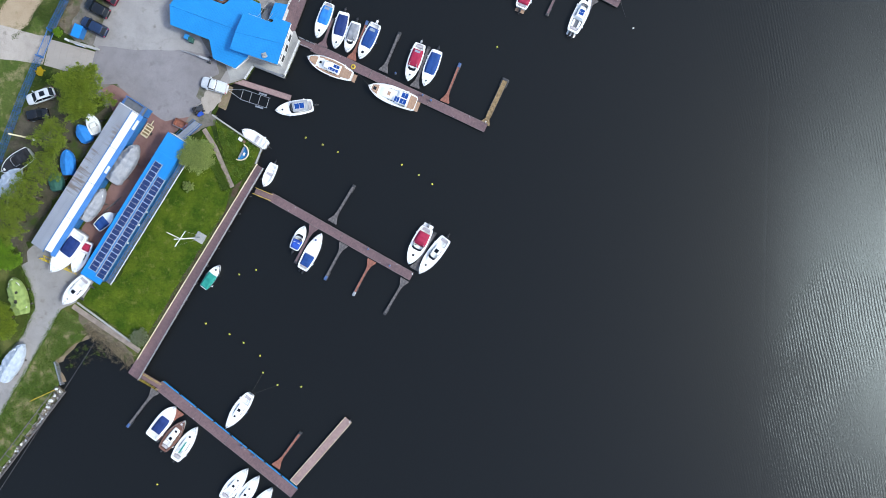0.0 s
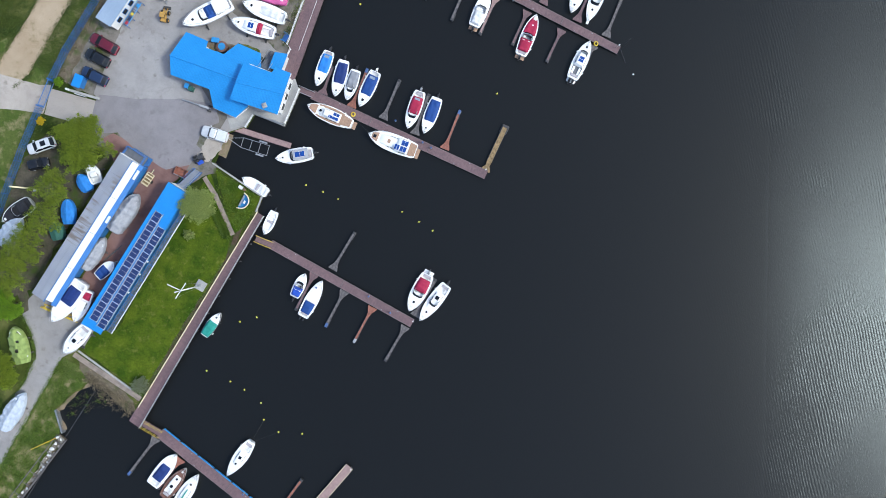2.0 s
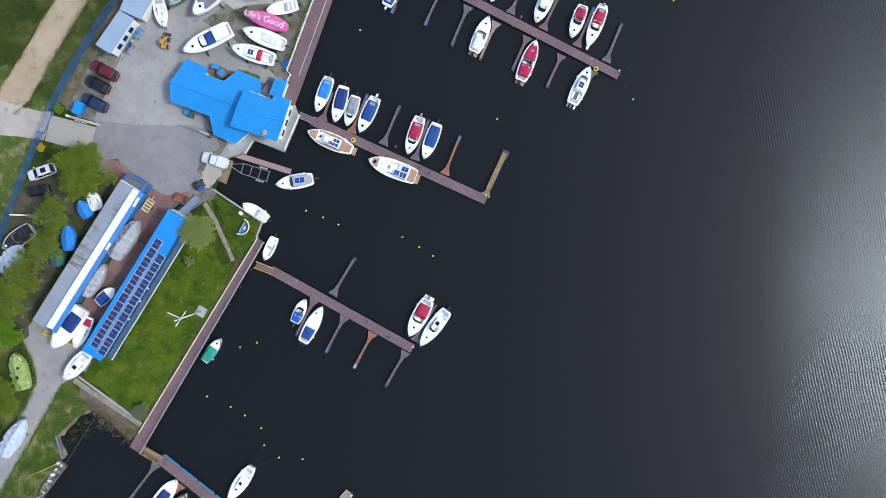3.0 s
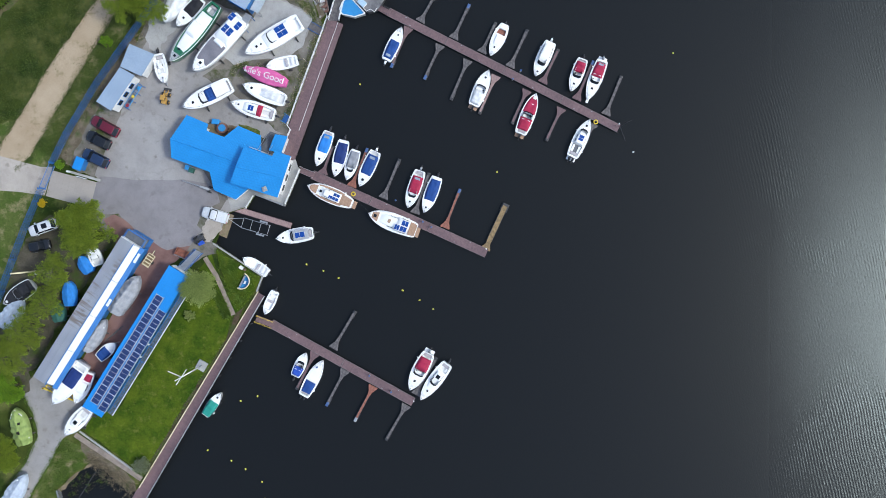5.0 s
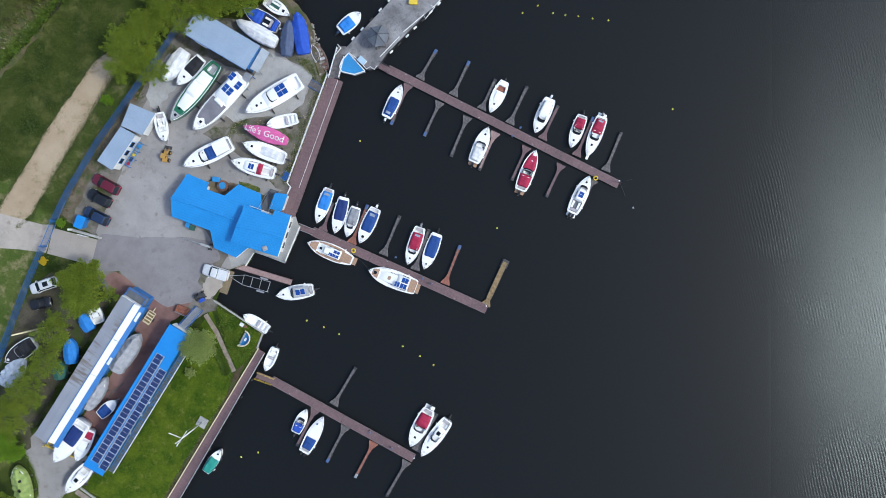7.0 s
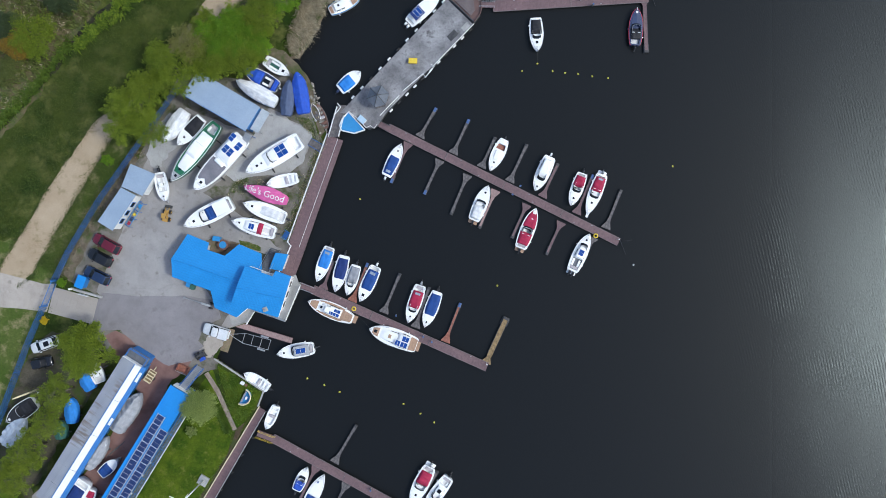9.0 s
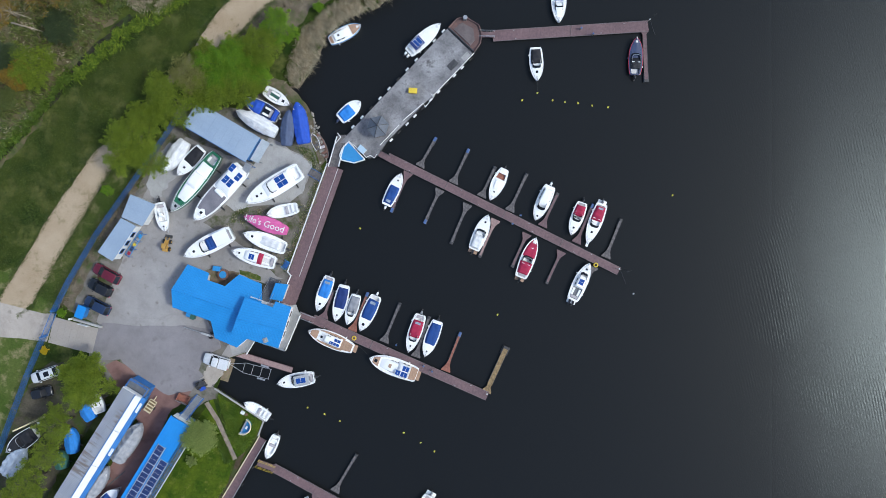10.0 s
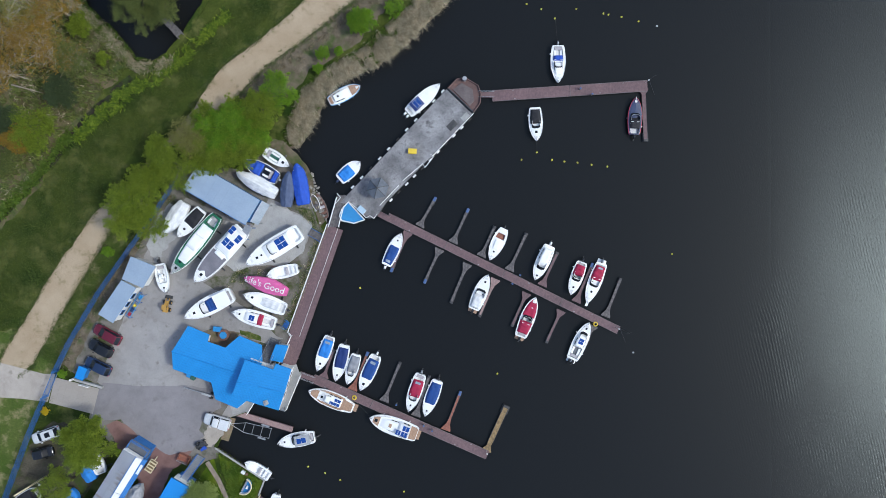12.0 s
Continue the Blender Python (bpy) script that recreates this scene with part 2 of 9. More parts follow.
CONC_JOINT = surf("dusty_joint", (0.24, 0.21, 0.18), (0.30, 0.265, 0.23), 0.8, 8.0, 0.95)
GELGREY = surf("grey_nonslip_deck", (0.34, 0.35, 0.37), (0.44, 0.45, 0.46), 0.8, 12.0, 0.7)
GELMAUVE = surf("mauve_grey_nonslip_deck", (0.17, 0.165, 0.19), (0.23, 0.22, 0.245), 0.8, 12.0, 0.75)
SOLE = surf("cockpit_sole", (0.68, 0.68, 0.67), (0.78, 0.77, 0.75), 1.2, 8.0, 0.7)
CREAM = surf("cream_paint", (0.70, 0.60, 0.38), (0.78, 0.68, 0.45), 0.7, 8.0, 0.6)
YELLOW = surf("yellow_paint", (0.75, 0.52, 0.04), (0.82, 0.60, 0.06), 0.9, 8.0, 0.5)
BUOY_Y = surf("yellow_buoy_plastic", (0.72, 0.64, 0.06), (0.82, 0.74, 0.10), 2.0, 8.0, 0.4)
GLASS_DARK = surf("tinted_glass", (0.008, 0.011, 0.016), (0.016, 0.020, 0.028), 1.0, 4.0, 0.16, bump=0.0, spec=0.2)
RUBBER = surf("black_rubber", (0.015, 0.015, 0.016), (0.03, 0.03, 0.03), 2.0, 12.0, 0.6)
TRUNK = surf("grey_bark", (0.13, 0.105, 0.08), (0.21, 0.18, 0.15), 2.0, 14.0, 0.9, bump=0.6)
BIRCH = surf("pale_bark", (0.34, 0.285, 0.21), (0.50, 0.44, 0.35), 2.0, 10.0, 0.85, bump=0.3, spots=((0.10, 0.09, 0.08), 2.4, 0.64))


def paint(name, rgb, rough=0.3, metal=0.0, coat=0.5):
    a = tuple(c * 0.9 for c in rgb)
    return surf(name, a, rgb, 0.9, 6.0, rough, metal, 0.03, coat=coat)


def cloth(name, rgb, rough=0.75):
    """Tarpaulin or boat canvas with creases, whose shade is put into the colour."""
    m, nt, p, ns, ln = nodes_of(name)
    v = coords(nt)
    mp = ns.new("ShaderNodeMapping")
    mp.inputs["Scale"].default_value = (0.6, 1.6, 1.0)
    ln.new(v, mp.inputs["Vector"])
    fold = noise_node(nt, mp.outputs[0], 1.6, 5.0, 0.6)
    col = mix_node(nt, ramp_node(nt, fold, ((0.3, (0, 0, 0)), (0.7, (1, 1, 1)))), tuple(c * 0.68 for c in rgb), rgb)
    ln.new(col, p.inputs["Base Color"])
    p.inputs["Roughness"].default_value = rough
    p.inputs["Sheen Weight"].default_value = 0.02
    ln.new(bump_node(nt, fold, 0.55, 0.10), p.inputs["Normal"])
    return m


C_NAVY = cloth("navy_canvas", (0.006, 0.032, 0.17))
C_BLUE = cloth("blue_canvas", (0.006, 0.062, 0.27))
C_SKY = cloth("bright_blue_canvas", (0.02, 0.24, 0.72))
C_RED = cloth("crimson_canvas", (0.42, 0.012, 0.062))
C_GREY = cloth("grey_canvas", (0.30, 0.31, 0.34))
C_TARP = cloth("silver_grey_tarpaulin", (0.36, 0.37, 0.39))
C_WHITE = cloth("white_tarpaulin", (0.78, 0.79, 0.80))
C_BLACK = cloth("black_canvas", (0.015, 0.015, 0.02))
C_GREEN = cloth("sea_green_canvas", (0.015, 0.30, 0.24))
# white tarpaulin greyed down, the dimmer left edge put into its colour
C_GREYED = cloth("greyed_white_tarpaulin", (0.47, 0.53, 0.62))
C_OLIVE = cloth("pale_green_tarpaulin", (0.27, 0.36, 0.10))
C_DKGREEN = cloth("dark_green_tarpaulin", (0.03, 0.13, 0.10))
C_PINK = cloth("pink_tarpaulin", (0.72, 0.13, 0.36))
C_SLATE = cloth("slate_blue_tarpaulin", (0.075, 0.105, 0.19))
C_TARPBLUE = cloth("royal_blue_tarpaulin", (0.015, 0.085, 0.50))
HULL_NAVY = paint("navy_hull", (0.03, 0.05, 0.12))
HULL_GREEN = paint("green_hull", (0.015, 0.16, 0.075))
HULL_RED = paint("red_hull", (0.45, 0.03, 0.06))
HULL_BLACK = paint("black_hull", (0.02, 0.02, 0.025))
HULL_WOOD = surf("varnished_wood", (0.16, 0.07, 0.045), (0.24, 0.12, 0.08), 1.0, 10.0, 0.35, coat=0.4)
HULL_BLUE = paint("sky_blue_hull", (0.03, 0.28, 0.62))


def roof_material(name, a, b, pitch=0.38, rough=0.42, dirt=None, line=0.35, ribs=0.0):
    """Pressed metal roofing: courses across the slope (local x runs along the ridge)."""
    m, nt, p, ns, ln = nodes_of(name)
    v = coords(nt)
    w = ns.new("ShaderNodeTexWave")
    w.bands_direction, w.wave_profile = "Y", "SAW"
    w.inputs["Scale"].default_value, w.inputs["Distortion"].default_value = 0.314 / pitch, 0.0
    w2 = ns.new("ShaderNodeTexWave")
    w2.bands_direction = "X"
    w2.inputs["Scale"].default_value, w2.inputs["Distortion"].default_value = 0.314 / 0.22, 0.0
    ln.new(v, w.inputs["Vector"]), ln.new(v, w2.inputs["Vector"])
    broad = noise_node(nt, v, 0.35, 5.0, 0.6)
    fine = noise_node(nt, v, 6.0, 3.0)
    col = mix_node(nt, ramp_node(nt, broad, ((0.3, (0, 0, 0)), (0.7, (1, 1, 1)))), a, b)
    col = mix_node(nt, 0.35, col, ramp_node(nt, fine, ((0.3, (0.7, 0.7, 0.7)), (0.7, (1, 1, 1)))), "MULTIPLY")
    col = mix_node(nt, line, col, ramp_node(nt, w.outputs["Fac"], ((0.0, (0.5, 0.5, 0.5)), (0.2, (1, 1, 1)))), "MULTIPLY")
    if ribs:
        col = mix_node(nt, ribs, col, ramp_node(nt, w2.outputs["Fac"], ((0.10, (0.45, 0.45, 0.47)), (0.45, (1, 1, 1)))), "MULTIPLY")
    if dirt:
        mp = ns.new("ShaderNodeMapping")
        mp.inputs["Scale"].default_value = (1.6, 0.22, 1.0)
        ln.new(v, mp.inputs["Vector"])
        d = noise_node(nt, mp.outputs[0], 1.3, 6.0, 0.7)
        big = noise_node(nt, v, 0.16, 2.0)
        mul = ns.new("ShaderNodeMath")
        mul.operation = "MULTIPLY"
        ln.new(d, mul.inputs[0]), ln.new(big, mul.inputs[1])
        col = mix_node(nt, ramp_node(nt, mul.outputs[0], ((0.31, (0, 0, 0)), (0.40, (0.85, 0.85, 0.85)))), col, dirt)
    ln.new(col, p.inputs["Base Color"])
    p.inputs["Roughness"].default_value = rough
    n1 = bump_node(nt, w.outputs["Fac"], 1.4 * line, 0.03)
    ln.new(bump_node(nt, w2.outputs["Fac"], line, 0.03, n1), p.inputs["Normal"])
    return m


ROOF_BLUE = roof_material("bright_blue_metal_roofing", (0.008, 0.225, 0.57), (0.014, 0.262, 0.645))
ROOF_SHED = roof_material("blue_sheet_roofing", (0.007, 0.205, 0.57), (0.013, 0.24, 0.64), 0.9, 0.38, line=0.12)
ROOF_GREY = roof_material("stained_grey_sheet_roofing", (0.27, 0.29, 0.34), (0.36, 0.38, 0.42), 1.1, 0.5, (0.15, 0.115, 0.09), ribs=0.4)
ROOF_HALL = roof_material("pale_blue_grey_sheet_roofing", (0.26, 0.34, 0.44), (0.31, 0.39, 0.49), 1.0, 0.45, line=0.06)
WALL_WHITE = surf("white_render", (0.66, 0.66, 0.64), (0.76, 0.76, 0.74), 0.5, 8.0, 0.85)
WALL_BLUE = surf("blue_cladding", (0.02, 0.14, 0.40), (0.03, 0.18, 0.48), 0.5, 8.0, 0.55)
BLUE_STEEL = paint("blue_steel", (0.02, 0.12, 0.38), 0.5)


def cell_material(name, a, b):
    """Dark glass over cells, with the fine pale grid between them."""
    m, nt, p, ns, ln = nodes_of(name)
    br = ns.new("ShaderNodeTexBrick")
    br.offset, br.squash = 0.0, 1.0
    br.inputs["Color1"].default_value, br.inputs["Color2"].default_value, br.inputs["Mortar"].default_value = (*a, 1), (*b, 1), (0.055, 0.075, 0.17, 1)
    br.inputs["Scale"].default_value, br.inputs["Mortar Size"].default_value, br.inputs["Mortar Smooth"].default_value = 1.0, 0.014, 0.1
    br.inputs["Brick Width"].default_value, br.inputs["Row Height"].default_value = 0.235, 0.185
    ln.new(coords(nt), br.inputs["Vector"])
    ln.new(br.outputs["Color"], p.inputs["Base Color"])
    p.inputs["Roughness"].default_value, p.inputs["Specular IOR Level"].default_value = 0.22, 0.3
    return m


SOLAR = cell_material("solar_cells", (0.010, 0.028, 0.105), (0.014, 0.036, 0.125))
SOLAR_BRIGHT = surf("blue_solar_cells", (0.012, 0.06, 0.27), (0.018, 0.08, 0.33), 0.8, 6.0, 0.25, bump=0.0, spec=0.3)
ROPE = surf("dark_rope", (0.04, 0.045, 0.04), (0.08, 0.08, 0.07), 3.0, 20.0, 0.9)
FENCE_BLUE = paint("fence_blue_coating", (0.035, 0.17, 0.48), 0.5)
OCHRE = paint("faded_ochre_paint", (0.52, 0.29, 0.06), 0.55)
LEAF_SPRING = leafy("spring_leaves", (0.095, 0.150, 0.008), (0.205, 0.285, 0.017), (0.41, 0.485, 0.05))
LEAF_BRIGHT = leafy("bright_leaves", (0.085, 0.20, 0.006), (0.18, 0.345, 0.013), (0.34, 0.52, 0.035))
LEAF_OLIVE = leafy("olive_leaves", (0.105, 0.135, 0.032), (0.17, 0.205, 0.052), (0.25, 0.285, 0.085))
LEAF_SILVER = leafy("silvery_leaves", (0.20, 0.27, 0.07), (0.36, 0.43, 0.13), (0.54, 0.60, 0.22))
LEAF_RUST = leafy("rusty_buds", (0.22, 0.115, 0.012), (0.38, 0.225, 0.026), (0.54, 0.37, 0.07))
LEAF_DARK = leafy("dark_leaves", (0.045, 0.075, 0.028), (0.075, 0.11, 0.042), (0.115, 0.155, 0.07))
WATERSIDE = leafy("waterside_leaves", (0.038, 0.085, 0.004), (0.125, 0.205, 0.010), (0.36, 0.44, 0.04))
LEAF_BUD = leafy("budding_twigs", (0.20, 0.195, 0.05), (0.31, 0.30, 0.085), (0.42, 0.40, 0.14))
BLADES = leafy("fresh_blades", (0.066, 0.122, 0.011), (0.112, 0.188, 0.019), (0.178, 0.254, 0.038))
REED = leafy("dry_reed", (0.26, 0.20, 0.125), (0.55, 0.455, 0.32), (0.90, 0.79, 0.62), 1.1, 0.3)
MEADOW_BLADES = leafy("meadow_blades", (0.038, 0.070, 0.008), (0.074, 0.108, 0.015), (0.130, 0.152, 0.034))
LITTER_BLADES = leafy("dead_weeds", (0.09, 0.065, 0.04), (0.20, 0.155, 0.095), (0.42, 0.34, 0.22), 0.9, 0.4)
PIER_EDGE = surf("weathered_edge_timber", (0.13, 0.105, 0.105), (0.20, 0.165, 0.165), 1.0, 8.0, 0.7)
HEATHER = leafy("grey_shrub_twigs", (0.19, 0.215, 0.13), (0.27, 0.30, 0.185), (0.37, 0.39, 0.26))

# ---- builders ----
from mathutils import geometry

rng = random.Random(7)
GROUND = 0.70


def V2(p):
    return Vector((p[0], p[1], 0.0))


def part(name, bm, material, parent, label="", smooth=False):
    """Links a bmesh as one mesh object under a thing or a part."""
    me = bpy.data.meshes.new(name)
    bm.normal_update()
    bm.to_mesh(me)
    bm.free()
    me.materials.append(material)
    if smooth:
        me.shade_smooth()
    ob = new(name, me)
    ob.parent = parent
    if label:
        ob["label"] = label
    return ob


def data_part(name, verts, faces, material, parent=None, label="", smooth=False):
    me = bpy.data.meshes.new(name)
    me.from_pydata(verts, [], faces)
    me.materials.append(material)
    if smooth:
        me.shade_smooth()
    me.update()
    ob = new(name, me)
    ob.parent = parent
    if label:
        ob["label"] = label
    return ob


def root(name, m, label, category, group="", kind=""):
    ob = new(name)
    ob.empty_display_size = 0.3
    ob.matrix_basis = m
    return tagged(ob, label, category, group, kind)


def frame_on(a, b, z=0.0):
    """A pose at a, x towards b, z up."""
    d = V2(b) - V2(a)
    return pose(a[0], a[1], z, 0, 0, math.degrees(math.atan2(d.y, d.x))), d.length


def add_box(bm, x0, x1, y0, y1, z0, z1, bevel=0.0):
    vs = [bm.verts.new(c) for c in ((x0, y0, z0), (x1, y0, z0), (x1, y1, z0), (x0, y1, z0), (x0, y0, z1), (x1, y0, z1), (x1, y1, z1), (x0, y1, z1))]
    fs = [bm.faces.new([vs[i] for i in q]) for q in ((3, 2, 1, 0), (4, 5, 6, 7), (0, 1, 5, 4), (1, 2, 6, 5), (2, 3, 7, 6), (3, 0, 4, 7))]
    if bevel:
        es = {e for f in fs for e in f.edges}
        bmesh.ops.bevel(bm, geom=list(es), offset=bevel, segments=2, affect="EDGES", profile=0.6)
    return vs


def box(*a, **k):
    bm = bmesh.new()
    add_box(bm, *a, **k)
    return bm


def add_tube(bm, a, b, r, n=6, r2=None):
    a, b = Vector(a), Vector(b)
    d = (b - a).normalized()
    s = d.orthogonal().normalized()
    t = d.cross(s)
    r2 = r if r2 is None else r2
    rings = []
    for c, rr in ((a, r), (b, r2)):
        rings.append([bm.verts.new(c + rr * (math.cos(2 * math.pi * i / n) * s + math.sin(2 * math.pi * i / n) * t)) for i in range(n)])
    for i in range(n):
        bm.faces.new((rings[0][i], rings[0][(i + 1) % n], rings[1][(i + 1) % n], rings[1][i]))
    bm.faces.new(rings[0][::-1]), bm.faces.new(rings[1])


def tubes(pairs, r, n=6):
    bm = bmesh.new()
    for a, b in pairs:
        add_tube(bm, a, b, r, n)
    return bm


def add_prism(bm, pts, z0, z1):
    """An upright prism over any simple outline."""
    area = sum(p[0] * q[1] - q[0] * p[1] for p, q in zip(pts, list(pts[1:]) + [pts[0]]))
    if area < 0:
        pts = list(pts)[::-1]
    n = len(pts)
    if n > 4:
        co, _, tri, *_ = geometry.delaunay_2d_cdt([Vector(p[:2]) for p in pts], [], [list(range(n))], 1, 1e-5)
        for z, flip in ((z1, False), (z0, True)):
            vs = [bm.verts.new((c.x, c.y, z)) for c in co]
            for t in tri:
                f = bm.faces.new([vs[i] for i in (t[::-1] if flip else t)])
                if (f.calc_area() > 0) and ((co[t[1]] - co[t[0]]).cross(co[t[2]] - co[t[0]]) < 0):
                    f.normal_flip()
        lo = [bm.verts.new((p[0], p[1], z0)) for p in pts]
        hi = [bm.verts.new((p[0], p[1], z1)) for p in pts]
        for i in range(n):
            bm.faces.new((lo[i], lo[(i + 1) % n], hi[(i + 1) % n], hi[i]))
        return
    lo = [bm.verts.new((p[0], p[1], z0)) for p in pts]
    hi = [bm.verts.new((p[0], p[1], z1)) for p in pts]
    for i in range(n):
        bm.faces.new((lo[i], lo[(i + 1) % n], hi[(i + 1) % n], hi[i]))
    top = bm.faces.new(hi)
    bot = bm.faces.new(lo[::-1])
    bmesh.ops.triangulate(bm, faces=[top, bot])


def prism(pts, z0, z1):
    bm = bmesh.new()
    add_prism(bm, pts, z0, z1)
    return bm


def ragged(pts, step=1.5, amp=0.35, closed=True, seed=0):
    """An outline with more points and an uneven line."""
    out, n = [], len(pts)
    step *= 0.55
    for i in range(n if closed else n - 1):
        a, b = V2(pts[i]), V2(pts[(i + 1) % n])
        k = max(1, int((b - a).length / step))
        nrm = Vector((-(b - a).y, (b - a).x, 0)).normalized() if (b - a).length else Vector()
        for j in range(k):
            p = a.lerp(b, j / k)
            o = noise.noise(Vector((p.x * 0.45, p.y * 0.45, seed * 7.3))) * amp * 1.6
            o += noise.noise(Vector((p.x * 1.5, p.y * 1.5, seed * 3.1))) * amp * 0.9
            if j == 0:
                o *= 0.5
            p = p + nrm * o
            out.append((p.x, p.y))
    if not closed:
        out.append(tuple(pts[-1][:2]))
    return out


def sweep(points, r=0.02, n=5):
    """One bent tube along the points."""
    pts = [Vector(p) for p in points]
    rows = []
    for i, p in enumerate(pts):
        d = (pts[min(i + 1, len(pts) - 1)] - pts[max(i - 1, 0)]).normalized()
        u = d.cross(Vector((0, 0, 1)))
        u = u.normalized() if u.length > 1e-4 else Vector((1, 0, 0))
        w = d.cross(u)
        rows.append([tuple(p + (u * math.cos(2 * math.pi * k / n) + w * math.sin(2 * math.pi * k / n)) * r) for k in range(n)])
    return loft(rows, close=True)


def loft(rows, close=False, caps=True):
    """Quads between rows of equally many points."""
    bm = bmesh.new()
    vr = [[bm.verts.new(p) for p in row] for row in rows]
    m = len(rows[0])
    for a, b in zip(vr, vr[1:]):
        for i in range(m if close else m - 1):
            q = (a[i], a[(i + 1) % m], b[(i + 1) % m], b[i])
            if len({tuple(v.co) for v in q}) > 2:
                bm.faces.new(q)
    if caps:
        for r in (vr[0][::-1], vr[-1]):
            if len({tuple(v.co) for v in r}) > 2:
                bm.faces.new(r)
    bmesh.ops.remove_doubles(bm, verts=bm.verts[:], dist=0.0005)
    bmesh.ops.recalc_face_normals(bm, faces=bm.faces[:])
    return bm


def sheet(name, pts, z, material, label, category, kind="structure", depth=0.05):
    """A paved or grown area lying on the ground."""
    ob = part(name, prism(pts, z - depth, z), material, None)
    return tagged(ob, label, category, kind=kind)

# ---- water and land ----
water_bm = bmesh.new()
add_box(water_bm, -700, 900, -700, 900, -3.0, 0.0)
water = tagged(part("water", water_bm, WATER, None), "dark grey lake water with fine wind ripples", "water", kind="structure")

SHORE_N = [(4.78, 94.63), (0.78, 88.80), (-3.02, 85.22), (-6.73, 81.54), (-10.96, 79.07), (-14.73, 77.82), (-16.41, 76.54), (-17.84, 74.64), (-19.92, 70.67), (-21.99, 67.38), (-24.00, 67.06)]
TIP = [(-23.34, 66.49), (-21.79, 65.08), (-20.43, 62.97), (-19.69, 60.61), (-19.21, 58.24), (-17.77, 55.60)]
QUAY_N = [(-17.86, 53.33), (-23.89, 38.70), (-23.56, 37.90), (-25.21, 33.70), (-23.22, 32.62)]
CLUB_Q = [(-22.00, 32.16), (-24.56, 26.29), (-29.14, 28.13), (-30.37, 26.14), (-33.33, 25.26), (-34.75, 22.14), (-35.46, 20.57)]
GARDEN_Q = [(-28.03, 15.48), (-29.09, 12.94), (-48.00, -18.45)]
SHORE_S = [(-49.21, -17.10), (-51.20, -15.32), (-53.37, -13.36), (-54.67, -12.65), (-55.83, -13.89), (-57.60, -14.96), (-59.39, -16.74), (-60.64, -17.80), (-59.83, -21.19), (-64.17, -27.81), (-69.61, -35.34), (-75.02, -41.09)]
CREEK = [(-33.44, 95.05), (-34.94, 89.90), (-37.36, 86.30), (-39.60, 83.22), (-41.38, 81.16), (-44.02, 79.81), (-46.79, 80.36), (-48.82, 82.98), (-51.01, 85.60), (-54.42, 88.41), (-56.84, 95.33)]
land = [(-620, -600), (-150, -600)] + ragged(SHORE_S[::-1], 1.5, 0.3, False) + GARDEN_Q[::-1] + CLUB_Q[::-1] + QUAY_N[::-1] + ragged(TIP[::-1], 1.5, 0.3, False) + ragged(SHORE_N[::-1], 1.5, 0.4, False) + [(60, 200), (200, 700), (-40, 700), (-50, 160)] + CREEK + [(-75, 160), (-620, 700)]
bm = bmesh.new()
natural = land
add_prism(bm, natural, -2.6, GROUND)
tagged(part("ground", bm, GRASS, None), "rough grassy ground with dry patches", "ground", kind="structure")

# soft banks in front of the natural shores
def bank(line, label, material, out=1.1, seed=1):
    pts = ragged(line, 1.2, 0.2, closed=False, seed=seed)
    rows = []
    for i, p in enumerate(pts):
        a, b = Vector(pts[max(0, i - 1)]), Vector(pts[min(len(pts) - 1, i + 1)])
        nrm = Vector(((b - a).y, -(b - a).x)).normalized()
        w = out * (0.7 + 0.6 * noise.noise(Vector((p[0] * 0.6, p[1] * 0.6, seed))))
        rows.append([(p[0] - nrm.x * 0.9, p[1] - nrm.y * 0.9, GROUND - 0.06), (p[0], p[1], GROUND - 0.12 + 0.1 * noise.noise(Vector((p[0], p[1], 3)))),
                     (p[0] + nrm.x * w * 0.6, p[1] + nrm.y * w * 0.6, 0.16), (p[0] + nrm.x * w, p[1] + nrm.y * w, -0.3)])
    bmb = loft(rows, caps=False)
    for f in bmb.faces:
        if f.normal.z < 0:
            f.normal_flip()
    tagged(part("bank", bmb, material, None, smooth=True), label, "bank", kind="structure")


bank(SHORE_N[::-1], "muddy lake bank under dry reeds", DUST, 0.7, 2)
bank(SHORE_S[:9][::-1], "muddy bank with washed-up debris", EARTH, 0.9, 3)
bank(CREEK[::-1], "dark muddy creek bank", GRASS, 0.8, 4)

# paved and grown areas, from the ground upwards
sheet("ground_litter", ragged([(-72.14, 95.35), (-56.19, 95.16), (-54.21, 88.10), (-50.83, 85.14), (-48.81, 82.53), (-47.93, 79.59), (-52.11, 75.15), (-58.00, 68.91), (-62.73, 60.72), (-66.31, 56.86), (-73.43, 51.29)], 2, 0.8, seed=4), GROUND + 0.01, LITTER, "woodland floor with brown leaf litter", "ground")
sheet("ditch_mud", ragged([(-68.6, 56.6), (-63.1, 62.3), (-58.3, 68.0), (-56.3, 70.6), (-52.3, 74.4), (-47.6, 78.4), (-47.1, 77.9), (-51.6, 73.9), (-55.6, 70.1), (-57.6, 67.5), (-62.4, 61.8), (-68.0, 56.1)], 0.8, 0.25, seed=41), GROUND + 0.028, MUD, "dark wet mud of the old ditch", "ditch")
sheet("verge_west", ragged([(-72.81, 38.72), (-66.82, 39.61), (-62.62, 36.24), (-59.65, 34.55), (-61.90, 29.40), (-63.91, 23.80), (-68.25, 13.85), (-73.71, 1.65)], 1.5, 0.5, seed=21), GROUND + 0.014, DRY_GRASS, "half-dry rough verge outside the fence", "grass")
